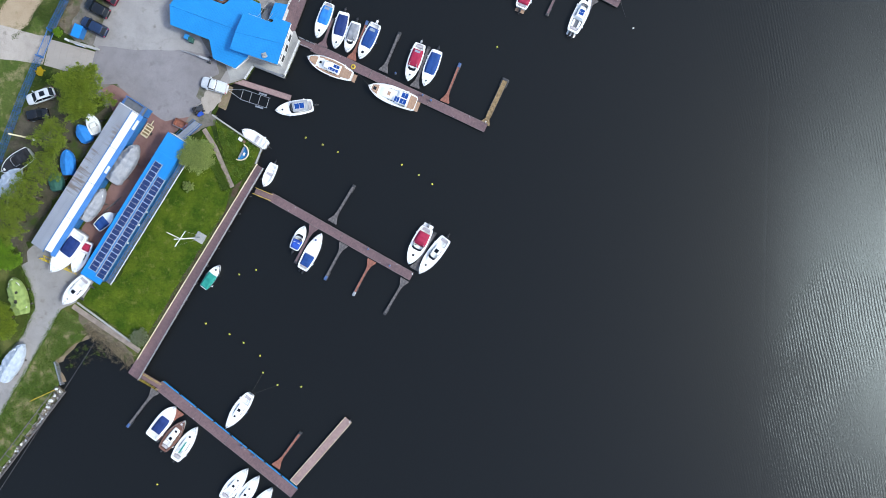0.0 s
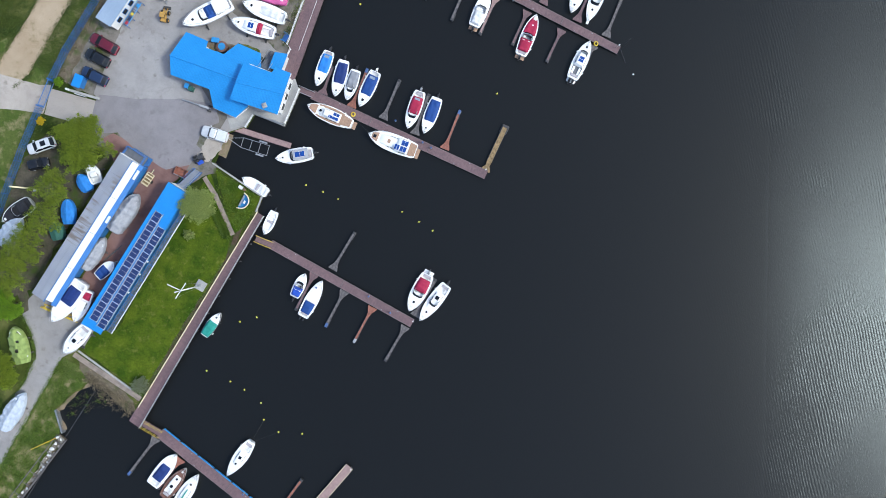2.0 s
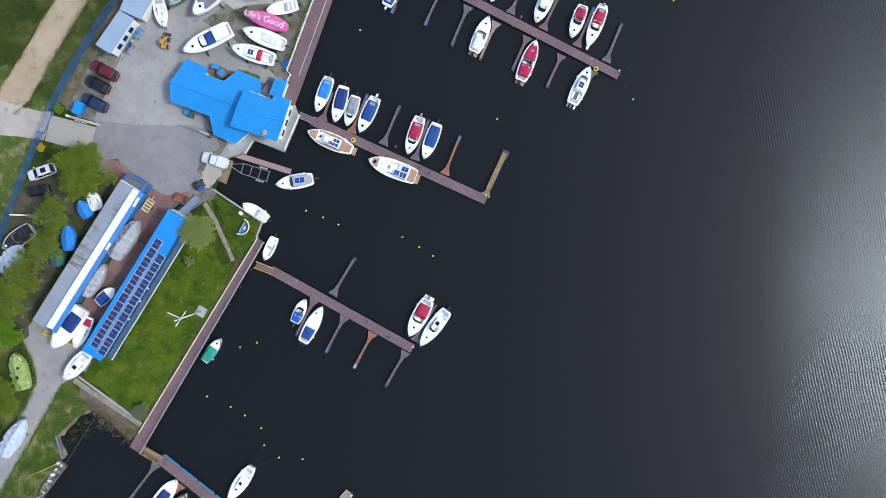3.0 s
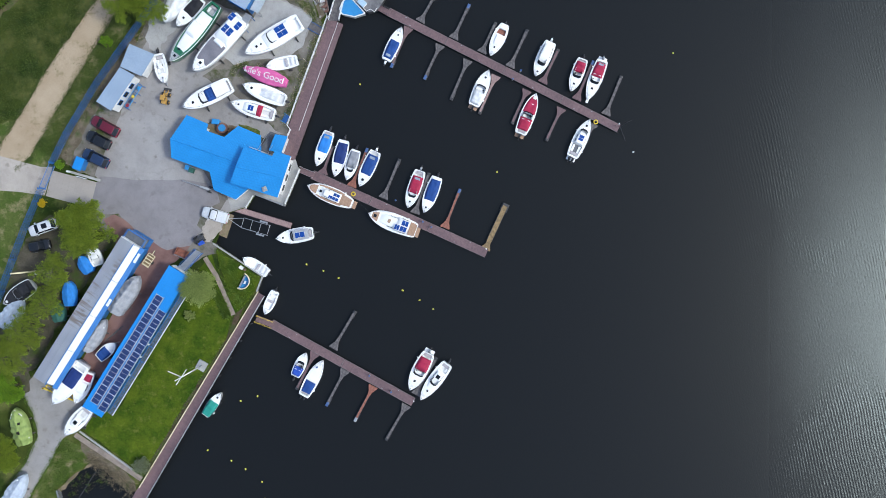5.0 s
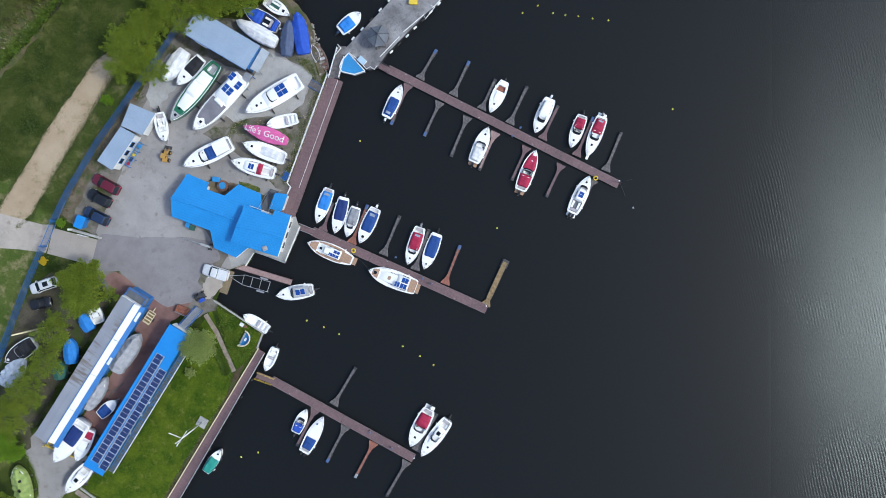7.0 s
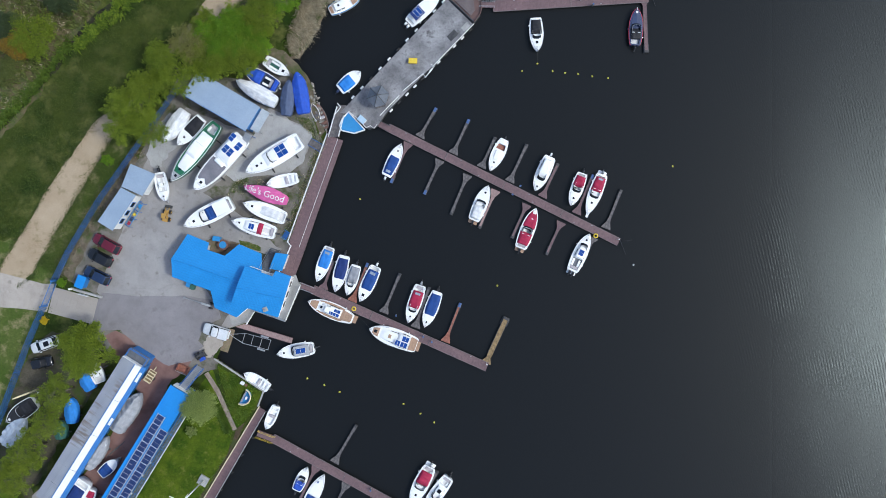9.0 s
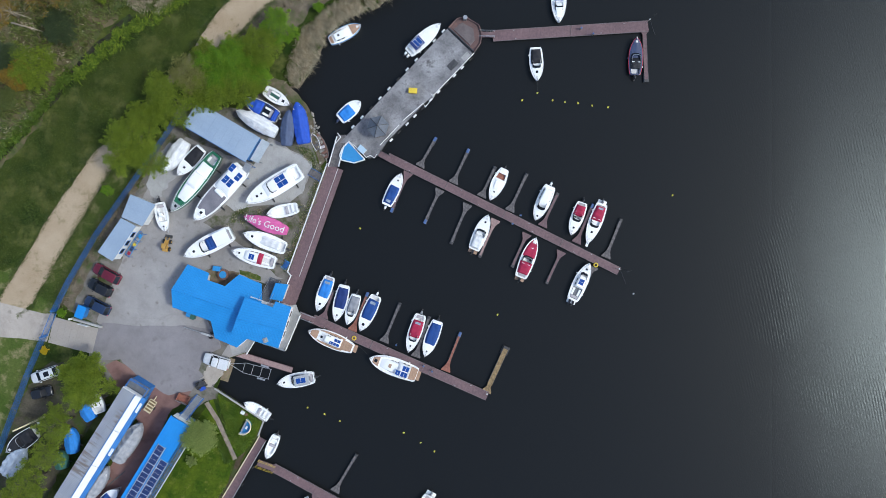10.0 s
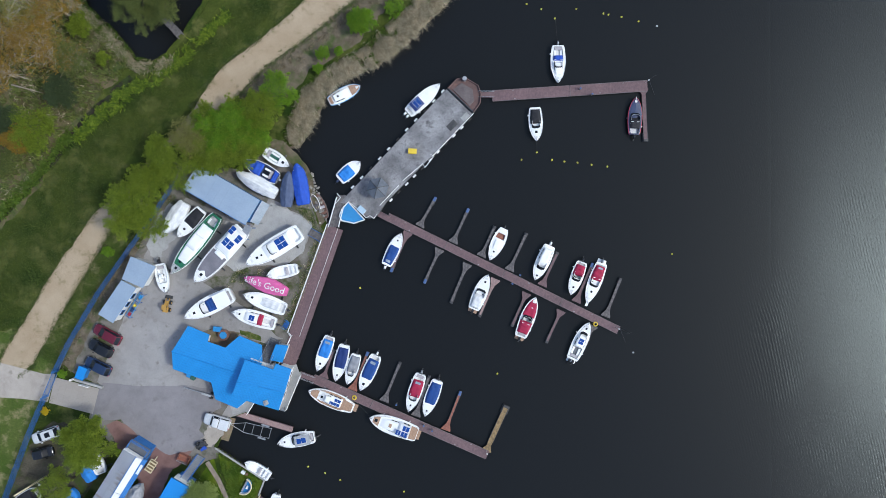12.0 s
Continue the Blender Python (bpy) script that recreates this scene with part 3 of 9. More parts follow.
sheet("verge_north", ragged([(-64.78, 33.21), (-60.46, 41.31), (-56.09, 48.43), (-51.02, 56.04), (-47.39, 54.86), (-53.12, 44.89), (-59.69, 33.75)], 1.5, 0.4, seed=22), GROUND + 0.016, DRY_GRASS, "rough verge between path and fence", "grass")
sheet("bank_south", ragged([(-59.21, -9.58), (-54.90, -11.96), (-55.09, -13.29), (-57.56, -14.71), (-60.58, -17.37), (-59.96, -21.28), (-69.35, -35.01), (-74.70, -39.12), (-74.53, -31.95), (-65.08, -19.67), (-61.37, -13.29)], 1.5, 0.3, seed=23), GROUND + 0.018, DRY_GRASS, "green grassy bank with bare patches", "grass")
sheet("bank_rubble", ragged([(-56.59, -9.31), (-48.32, -16.32), (-47.91, -18.27), (-49.57, -17.74), (-51.64, -16.13), (-53.71, -14.18), (-55.09, -13.29), (-56.63, -11.17)], 0.8, 0.25, seed=31), GROUND + 0.022, DUST, "brown stony bank below the flagstones", "ground")
PATH_W = [(-72.32, 29.35), (-68.67, 34.58), (-67.40, 36.95), (-64.00, 42.00), (-59.70, 49.05), (-53.90, 56.90), (-48.60, 61.40), (-43.60, 66.90), (-39.00, 71.70), (-35.60, 76.84), (-33.46, 79.58), (-26.60, 84.32), (-20.44, 89.58), (-16.47, 93.83)]
PATH_E = [(-7.38, 93.72), (-14.22, 88.47), (-20.11, 83.90), (-26.70, 79.49), (-31.12, 75.06), (-35.35, 72.08), (-40.12, 68.59), (-45.08, 64.32), (-50.35, 55.60), (-55.15, 47.85), (-59.60, 40.75), (-63.50, 34.10), (-66.12, 32.08)]
sheet("path", ragged(PATH_W + PATH_E, 1.0, 0.17, seed=5), GROUND + 0.025, SAND, "pale sandy footpath with worn edges", "path")
YARD = [(-53.22, 30.14), (-58.22, 33.11), (-53.21, 41.39), (-47.48, 51.11), (-42.73, 60.46), (-39.85, 64.77), (-31.35, 63.79), (-26.94, 66.86), (-22.63, 64.72), (-21.10, 62.61), (-20.27, 60.17), (-19.88, 57.37), (-18.63, 54.56), (-18.13, 53.16), (-24.15, 38.70), (-23.82, 37.91), (-25.82, 33.98), (-29.99, 29.60), (-31.32, 27.00), (-33.67, 25.43), (-35.09, 22.22), (-35.98, 20.74), (-37.72, 20.48), (-39.63, 20.03), (-45.49, 22.08), (-51.72, 21.71), (-55.11, 25.14)]
sheet("ground_yard", ragged(YARD, 1.5, 0.3, seed=6), GROUND + 0.02, YARD_DIRT, "weedy grey-brown earth of the boatyard", "ground")
sheet("asphalt_yard", ragged([(-51.33, 29.05), (-53.72, 31.20), (-50.67, 37.84), (-46.91, 49.18), (-44.47, 53.08), (-41.93, 57.67), (-39.27, 59.55), (-28.91, 55.05), (-26.56, 59.38), (-20.01, 55.46), (-21.49, 50.59), (-27.28, 48.91), (-33.39, 49.00), (-36.94, 46.42), (-33.48, 44.62), (-26.60, 38.83), (-24.70, 37.48), (-27.52, 36.64), (-35.34, 39.39), (-39.75, 37.69), (-35.06, 27.76), (-39.07, 28.88), (-51.30, 29.93)], 1.6, 0.25, seed=7), GROUND + 0.035, ASPHALT, "worn pale grey asphalt of the boatyard", "yard")
sheet("concrete_slab", ragged([(-29.80, 54.19), (-26.22, 58.68), (-19.92, 55.45), (-21.31, 50.93), (-24.23, 49.05), (-28.16, 48.93), (-32.10, 48.11), (-33.82, 49.44)], 1.2, 0.2, seed=4), GROUND + 0.05, SLAB, "pale concrete hardstanding slab", "slab")
sheet("concrete_slab_2", ragged([(-45.31, 54.57), (-41.91, 58.54), (-39.31, 57.63), (-42.06, 51.74), (-44.30, 49.15)], 1.0, 0.7, seed=3), GROUND + 0.05, SLAB, "pale dusty concrete slab beside the boats", "slab")
sheet("road", [(-74.06, 29.38), (-73.88, 35.71), (-68.68, 34.41), (-61.91, 32.55), (-60.16, 32.53), (-61.42, 28.14), (-65.34, 28.73)], GROUND + 0.045, ROADWAY, "pale concrete access road with worn edges", "road")
sheet("asphalt_apron", ragged([(-52.85, 31.01), (-46.92, 30.40), (-40.78, 30.49), (-35.11, 29.70), (-34.55, 26.87), (-37.39, 25.50), (-38.13, 23.39), (-35.90, 20.88), (-40.14, 20.06), (-42.78, 19.57), (-47.11, 22.11), (-50.10, 25.33), (-54.93, 25.14), (-54.13, 29.09)], 1.2, 0.10, seed=9), GROUND + 0.05, ASPHALT_NEW, "darker grey asphalt apron by the slipway", "yard")
sheet("brick_paving", ragged([(-52.53, 24.46), (-50.80, 25.16), (-45.49, 22.26), (-42.21, 21.23), (-38.31, 21.95), (-37.72, 20.48), (-40.69, 18.64), (-42.26, 17.42), (-45.66, 10.45), (-49.41, 3.88), (-54.74, -3.14), (-56.47, -2.71), (-59.05, -0.95), (-54.60, 4.75), (-47.66, 15.49)], 1.0, 0.16, seed=2), GROUND + 0.045, BRICK_RED, "dark red brick paving between the sheds", "paving")
sheet("road_south", ragged([(-63.39, -1.40), (-59.91, -0.78), (-56.91, -2.71), (-55.65, -5.34), (-57.01, -8.43), (-59.39, -9.58), (-61.46, -13.29), (-65.08, -19.49), (-69.15, -26.16), (-74.57, -33.74), (-74.35, -24.81), (-68.98, -18.60), (-65.21, -13.29), (-63.38, -9.31), (-63.92, -5.79), (-65.33, -2.72)], 1.5, 0.12, seed=8), GROUND + 0.04, ASPHALT, "worn grey asphalt lane with cracked edges", "road")
sheet("asphalt_shed", ragged([(-63.39, -1.40), (-65.33, -2.72), (-65.93, 1.66), (-62.30, 9.52), (-59.15, 16.48), (-55.21, 19.53), (-50.85, 22.06), (-51.75, 19.98), (-64.56, 0.79)], 1.5, 0.3, seed=5), GROUND + 0.03, SHADE_EARTH, "weedy dirt strip behind the long shed, toned dark for shade", "yard")
sheet("lawn", ragged([(-39.71, 13.52), (-35.99, 19.62), (-34.33, 12.23), (-32.97, 9.18), (-34.14, 5.23), (-40.37, -4.63), (-45.47, -13.30), (-47.25, -15.25), (-50.97, -12.23), (-55.97, -8.43), (-54.34, -5.34), (-50.86, -5.34), (-39.71, 13.78)], 1.5, 0.2, seed=3), GROUND + 0.05, LAWN, "bright green mown lawn beside the shed", "lawn")
sheet("garden_lawn", ragged([(-35.47, 19.88), (-29.07, 15.56), (-28.38, 15.04), (-29.44, 12.94), (-32.26, 9.44), (-33.28, 12.23)], 1.2, 0.15, seed=2), GROUND + 0.05, LAWN, "small green garden corner with low plants", "lawn")
sheet("soil_bed", ragged([(-32.26, 9.79), (-31.03, 10.67), (-34.06, 4.18), (-39.94, -5.33), (-46.03, -15.25), (-46.72, -14.88), (-40.72, -4.70), (-33.90, 5.66)], 1.0, 0.12, seed=4), GROUND + 0.055, LOAM, "narrow bed of bare soil beside the walkway", "flower bed")
sheet("ground_debris", ragged([(-31.2, 75.4), (-27.2, 80.1), (-20.8, 84.6), (-14.6, 89.2), (-10.9, 92.2), (-6.56, 91.13), (-10.11, 85.15), (-15.38, 81.34), (-20.22, 77.94), (-22.43, 75.38), (-25.09, 72.38), (-28.55, 73.29)], 1.2, 0.6, seed=12), GROUND + 0.015, DUST, "grey-brown bare ground with debris above the reeds", "ground")
sheet("ground_fence_strip", ragged([(-59.50, 34.45), (-56.30, 40.12), (-50.40, 49.23), (-47.69, 53.12), (-46.85, 51.80), (-52.75, 42.26), (-57.80, 32.67)], 1.0, 0.4, seed=13), GROUND + 0.028, DUST, "bare brown strip along the fence", "ground")
sheet("ground_trees", ragged([(-64.64, 21.64), (-60.70, 25.11), (-55.14, 23.42), (-53.48, 19.54), (-58.80, 12.15), (-63.33, 1.67), (-66.83, -0.09), (-71.94, 3.40), (-70.01, 12.11)], 1.5, 0.8, seed=14), GROUND + 0.012, SHADE_EARTH, "bare ground below the trees, toned dark for shade", "ground")
sheet("courtyard_soil", ragged([(-36.40, 39.05), (-31.42, 38.54), (-33.66, 36.20), (-36.26, 37.11)], 1.0, 0.15, seed=15), GROUND + 0.062, EARTH, "brown bare soil of the clubhouse courtyard", "ground")
sheet("courtyard_grass", ragged([(-31.50, 38.98), (-28.20, 37.88), (-28.21, 37.18), (-31.34, 38.28)], 1.0, 0.2, seed=16), GROUND + 0.066, DRY_GRASS, "weedy grass strip behind the clubhouse", "grass")
sheet("garden_entry", ragged([(-38.49, 21.25), (-35.98, 20.92), (-34.94, 20.49), (-35.30, 19.01), (-36.87, 18.66), (-39.14, 17.43), (-40.34, 18.82)], 0.8, 0.15, seed=17), GROUND + 0.056, YARD_DIRT, "trodden dirt at the garden corner", "ground")
sheet("lane_corner", ragged([(-64.40, -0.60), (-62.60, 1.10), (-59.03, -0.08), (-55.62, -3.58), (-54.09, -5.52), (-55.70, -7.99), (-60.00, -5.35), (-64.30, -3.15)], 1.0, 0.15, seed=18), GROUND + 0.036, ASPHALT, "worn grey asphalt at the shed's end", "yard")
sheet("clubhouse_base", [(-30.23, 32.28), (-22.76, 33.49), (-22.26, 31.90), (-24.46, 26.73), (-29.17, 28.38), (-30.61, 26.38), (-32.82, 25.79), (-33.63, 28.80)], GROUND + 0.068, CONCRETE, "pale concrete base round the clubhouse", "terrace")
sheet("quay_apron", [(-34.89, 25.08), (-33.48, 27.33), (-31.31, 28.03), (-29.40, 28.05), (-30.46, 26.23), (-33.24, 25.35), (-34.57, 22.48), (-35.44, 22.13)], GROUND + 0.032, ASPHALT, "worn concrete apron beside the clubhouse", "yard")
sheet("ground_tip", ragged([(-29.51, 68.97), (-24.31, 68.04), (-22.08, 66.10), (-20.39, 63.47), (-19.57, 60.59), (-19.08, 58.23), (-18.00, 55.60), (-18.80, 54.57), (-20.28, 59.73), (-21.36, 62.62), (-23.07, 64.55), (-26.94, 66.86)], 1.0, 0.25, seed=19), GROUND + 0.024, DUST, "brown stony earth along the shore", "ground")
sheet("slipway_concrete", ragged([(-34.02, 25.51), (-35.59, 24.73), (-37.34, 23.34), (-37.88, 21.60), (-36.32, 20.92), (-35.10, 21.96), (-33.76, 25.08)], 0.6, 0.4), GROUND + 0.06, ROADWAY, "pale concrete top of the slipway", "slipway")
bm = bmesh.new()
rows = [[(*(-33.67, 25.43), 0.66), (*(-34.92, 21.96), 0.66)], [(*(-31.34, 24.41), -0.75), (*(-32.50, 20.76), -0.75)], [(*(-27.44, 22.87), -1.4), (*(-28.78, 19.04), -1.4)]]
tagged(part("slipway", loft(rows, caps=False), EARTH, None), "muddy slipway running down into the water", "slipway", kind="structure")


# quay walls: cap stones over sheet piling
def quay(line, label, capmat=CONCRETE, w=0.35, top=0.86):
    for a, b in zip(line, line[1:]):
        m, L = frame_on(a, b)
        r = root("quay_wall", m, label, "quay wall", kind="structure")
        part("coping", box(0.01, L - 0.01, -w, 0.05, 0.55, top, bevel=0.03), capmat, r)
        bm = bmesh.new()
        n = max(2, int(L / 0.45))
        for i in range(n):
            x0, x1 = L * i / n, L * (i + 1) / n
            add_box(bm, x0 + 0.005, x1 - 0.005, -0.02 - (i % 2) * 0.10, 0.02 - (i % 2) * 0.10, -2.4, 0.57)
        part("sheet_piling", bm, STEEL_DARK, r)


quay([(-35.63, 20.66), (-28.03, 15.48), (-29.00, 13.03)], "pale concrete edging around the garden corner", CONCRETE, 0.18)
quay([(-22.09, 31.81), (-24.56, 26.29), (-29.23, 28.13), (-30.54, 26.05)], "pale concrete quay under the clubhouse")
quay([(-56.75, -8.42), (-48.64, -14.53)], "low concrete kerb beside the lawn", CONCRETE, 0.2, 0.92)

# ---- piers ----
def pontoon_pier(a, b, width, label, deckmat=DECK, group="harbour piers", seg=11.0, edge=PIER_EDGE, z=0.5):
    m, L = frame_on(a, b)
    r = root("pier", m, label, "pier", group)
    n = max(1, round(L / seg))
    h = width / 2
    for i in range(n):
        x0, x1 = L * i / n + 0.03, L * (i + 1) / n - 0.03
        part("deck", box(x0, x1, -h + 0.07, h - 0.07, z - 0.07, z), deckmat, r)
        for s in (-1, 1):
            part("edge_beam", box(x0, x1, min(s * h, s * (h - 0.065)), max(s * h, s * (h - 0.065)), z - 0.16, z + 0.012), edge, r)
        part("end_beam", box(x0 - 0.025, x0 + 0.05, -h + 0.07, h - 0.07, z - 0.16, z + 0.014), edge, r)
        for k in range(3):
            xc = x0 + (x1 - x0) * (k + 0.5) / 3
            part("float", box(xc - 1.0, xc + 1.0, -h + 0.1, h - 0.1, -0.35, z - 0.17, bevel=0.08), FLOATS, r)
        for s in (-1, 1):
            xc = x0 + (x1 - x0) * rng.uniform(0.2, 0.8)
            bm = tubes((((xc - 0.13, s * (h - 0.22), z + 0.09), (xc + 0.13, s * (h - 0.22), z + 0.09)), ((xc - 0.05, s * (h - 0.22), z), (xc - 0.05, s * (h - 0.22), z + 0.09)), ((xc + 0.05, s * (h - 0.22), z), (xc + 0.05, s * (h - 0.22), z + 0.09))), 0.025)
            part("cleat", bm, STEEL, r)
    return r


def finger(a, b, mat, label, tip=None, wide=0.74, thin=0.19, flare=0.27, z=0.46):
    """A mooring finger: a flared foot at the pier and a narrow arm."""
    m, L = frame_on(a, b)
    r = root("mooring_finger", m, label, "mooring finger", "mooring fingers")
    f = L * flare
    part("foot", prism([(-0.1, -wide), (0.1, -wide), (f * 0.55, -wide * 0.42), (f, -thin), (f, thin), (f * 0.55, wide * 0.42), (0.1, wide), (-0.1, wide)], z - 0.1, z), mat, r)
    part("arm", box(f + 0.01, L - 0.02, -thin, thin, z - 0.1, z - 0.004), mat, r)
    for s in (-1, 1):
        part("rail", box(f, L, s * thin - 0.03, s * thin + 0.03, z - 0.12, z + 0.02), STEEL_DARK, r)
    part("float", box(L - 1.3, L + 0.05, -thin * 1.5, thin * 1.5, -0.3, z - 0.125, bevel=0.06), FLOATS, r)
    if tip:
        part("end_fender", box(L - 0.62, L + 0.08, -thin * 1.15, thin * 1.15, z - 0.15, z + 0.06, bevel=0.06), tip, r, "scuffed fender block at the end")
    else:
        part("end_cap", box(L - 0.35, L + 0.04, -thin * 1.15, thin * 1.15, z - 0.14, z + 0.05, bevel=0.04), STEEL_DARK, r)
    return r


FENDER_BLUE = surf("faded_blue_plastic", (0.045, 0.10, 0.25), (0.08, 0.15, 0.33), 2.0, 8.0, 0.5)
G, R_, O = DECK_GREY, DECK_RED, DECK_OCHRE
LG, LR, LO = "grey weathered mooring finger beside the pier", "red-brown painted mooring finger beside the pier", "mauve-brown boarded mooring finger beside the pier"
pontoon_pier((-8.32, 56.18), (27.36, 38.05), 1.28, "long mauve-brown floating pier with mooring fingers")
for a, b, mat, lab, tip in (
    ((-3.35, 54.71), (-0.84, 59.05), G, LG, FENDER_BLUE), ((1.78, 52.11), (4.21, 57.23), G, LG, FENDER_BLUE), ((6.13, 49.94), (8.29, 54.47), G, LG, None),
    ((10.49, 47.69), (13.18, 53.35), G, LG, None), ((15.55, 45.25), (17.97, 50.31), DECK, LO, None), ((20.80, 42.63), (23.40, 48.48), DECK, LO, FENDER_BLUE),
    ((25.35, 40.28), (27.77, 46.14), G, LG, None), ((-5.20, 53.69), (-7.92, 47.68), DECK, LO, FENDER_BLUE), ((-0.34, 50.99), (-2.78, 45.85), G, LG, FENDER_BLUE),
    ((3.93, 48.66), (1.30, 42.63), G, LG, None), ((8.28, 46.23), (5.67, 40.46), DECK_PINK, "faded pink-brown mooring finger beside the pier", None), ((13.08, 43.97), (10.74, 38.89), DECK, LO, None),
    ((18.41, 41.17), (16.08, 36.26), DECK, LO, None), ((23.40, 38.72), (21.61, 34.86), G, LG, None)):
    finger(a, b, mat, lab, tip)
pontoon_pier((-20.30, 31.21), (6.73, 18.78), 1.42, "mauve-brown floating pier with red and grey fingers")
for a, b, mat, lab, tip in (
    ((-18.63, 31.37), (-17.06, 35.58), DECK, LO, None), ((-14.18, 29.36), (-11.71, 35.15), R_, LR, FENDER_BLUE), ((-9.28, 27.52), (-6.73, 33.49), G, LG, None),
    ((-4.39, 25.15), (-2.19, 31.31), G, LG, None), ((0.25, 22.87), (2.62, 28.77), R_, LR, FENDER_BLUE)):
    finger(a, b, mat, lab, tip)
finger((6.56, 19.49), (9.81, 26.45), O, "ochre mossy boarded arm at the pier's end", None, 0.75, 0.40, 0.2)
pontoon_pier((-26.91, 8.06), (-4.84, -4.44), 1.40, "mauve-brown floating pier with short fingers")
for a, b, mat, lab, tip in (
    ((-17.27, 4.13), (-13.82, 9.86), G, LG, None), ((-4.48, -3.20), (-1.21, 2.48), G, LG, None), ((-20.18, 3.33), (-23.12, -2.33), DECK, LO, None),
    ((-15.52, 0.60), (-18.46, -4.90), G, LG, FENDER_BLUE), ((-11.12, -1.96), (-14.05, -7.38), R_, LR, STEEL), ((-5.99, -4.98), (-9.18, -10.41), G, LG, None)):
    finger(a, b, mat, lab, tip)
pier_s = pontoon_pier((-44.53, -21.53), (-23.43, -38.91), 1.70, "mauve-brown floating pier with a blue fender edge")
d4 = (V2((-23.43, -38.91)) - V2((-44.53, -21.53))).length
for i in range(8):
    part("side_fender", box(d4 * i / 8 + 0.15, d4 * (i + 1) / 8 - 0.15, 0.86, 0.99, 0.2, 0.52, bevel=0.04), HULL_BLUE, pier_s, "bright blue side fender")
for a, b, mat, lab, tip in (
    ((-45.16, -22.43), (-49.56, -28.15), G, LG, FENDER_BLUE), ((-41.32, -25.84), (-45.00, -30.50), R_, LR, None), ((-26.34, -34.54), (-22.39, -29.14), R_, LR, None)):
    finger(a, b, mat, lab, tip)
pontoon_pier((-23.60, -37.18), (-14.82, -27.08), 1.38, "faded pink floating pontoon with a yellow edge", DECK_PINK, edge=CREAM)
pier_n = pontoon_pier((8.09, 74.60), (32.10, 75.86), 1.72, "mauve-brown floating pier with a short end arm")
finger((31.48, 75.35), (31.78, 67.34), DECK, "mauve-brown boarded arm at the pier's end", None, 0.7, 0.3, 0.18)
pontoon_pier((-34.99, 26.83), (-23.55, 23.25), 0.92, "narrow red-brown jetty beside the slipway", DECK_PINK, "", 12, DECK, 0.62)


def gangway(a, b, w, label, rail=YELLOW, z0=0.7, z1=0.56):
    m, L = frame_on(a, b)
    r = root("gangway", m, label, "gangway")
    part("deck", loft([[(0, -w, z0), (0, w, z0), (0, w, z0 - 0.08), (0, -w, z0 - 0.08)], [(L, -w, z1), (L, w, z1), (L, w, z1 - 0.08), (L, -w, z1 - 0.08)]], close=True), DECK, r)
    for s in (-1, 1):
        pr = [((0, s * w, z0 + 0.9), (L, s * w, z1 + 0.9)), ((0, s * w, z0 + 0.45), (L, s * w, z1 + 0.45))]
        n = 4
        pr += [((L * i / n, s * w, z0 + (z1 - z0) * i / n - 0.02), (L * i / n, s * w, z0 + (z1 - z0) * i / n + 0.9)) for i in range(n + 1)]
        part("handrail", tubes(pr, 0.02), rail, r)


gangway((-29.15, 8.93), (-26.62, 7.88), 0.5, "short boarded gangway with yellow handrails")
gangway((-47.01, -19.90), (-44.23, -21.69), 0.5, "short boarded gangway with yellow handrails")
gangway((-22.28, 31.97), (-20.02, 31.05), 0.45, "short steel gangway with grey handrails", STEEL)
gangway((5.91, 74.78), (8.34, 74.75), 0.42, "short boarded gangway with grey handrails", STEEL)
gangway((-9.87, 56.81), (-8.05, 55.82), 0.45, "short boarded gangway with dark handrails", STEEL_DARK)


def railing(a, b, label, mat=WHITE, z=0.7, h=1.0, step=1.6, pickets=0.0):
    m, L = frame_on(a, b)
    r = root("railing", m, label, "railing", "quay railings")
    n = max(1, round(L / step))
    for i in range(n + 1):
        part("post", tubes([((L * i / n, 0, z - 0.1), (L * i / n, 0, z + h))], 0.035), mat, r)
    for k in (0.35, 0.68, 1.0):
        part("rail", tubes([((0, 0, z + h * k), (L, 0, z + h * k))], 0.03), mat, r)
    if pickets:
        k = int(L / pickets)
        part("picket_row", tubes([((L * (i + 0.5) / k, 0, z + 0.05), (L * (i + 0.5) / k, 0, z + h)) for i in range(k)], 0.014, 4), mat, r)


# boarded walkways along the quays
def walkway(name, pts, z, label, mat=DECK):
    m, L = frame_on(pts[0], pts[1])
    inv = m.inverted()
    loc = [(inv @ Vector((p[0], p[1], 0)))[:2] for p in pts]
    r = root(name, m, label, "walkway", kind="structure")
    part("deck", prism(loc, z - 0.12, z), mat, r)
    part("bearer", prism([(x * 0.995 + L * 0.0025, y * 0.94) for x, y in loc], z - 0.5, z - 0.125), STEEL_DARK, r)
    n = int(L / 3)
    ys = [p[1] for p in loc]
    for i in range(n):
        for y in (min(ys) * 0.85, max(ys) * 0.85):
            part("pile", tubes([(((i + 0.5) * L / n, y, -2.5), ((i + 0.5) * L / n, y, z - 0.13))], 0.11, 8), STEEL_DARK, r)
    return r


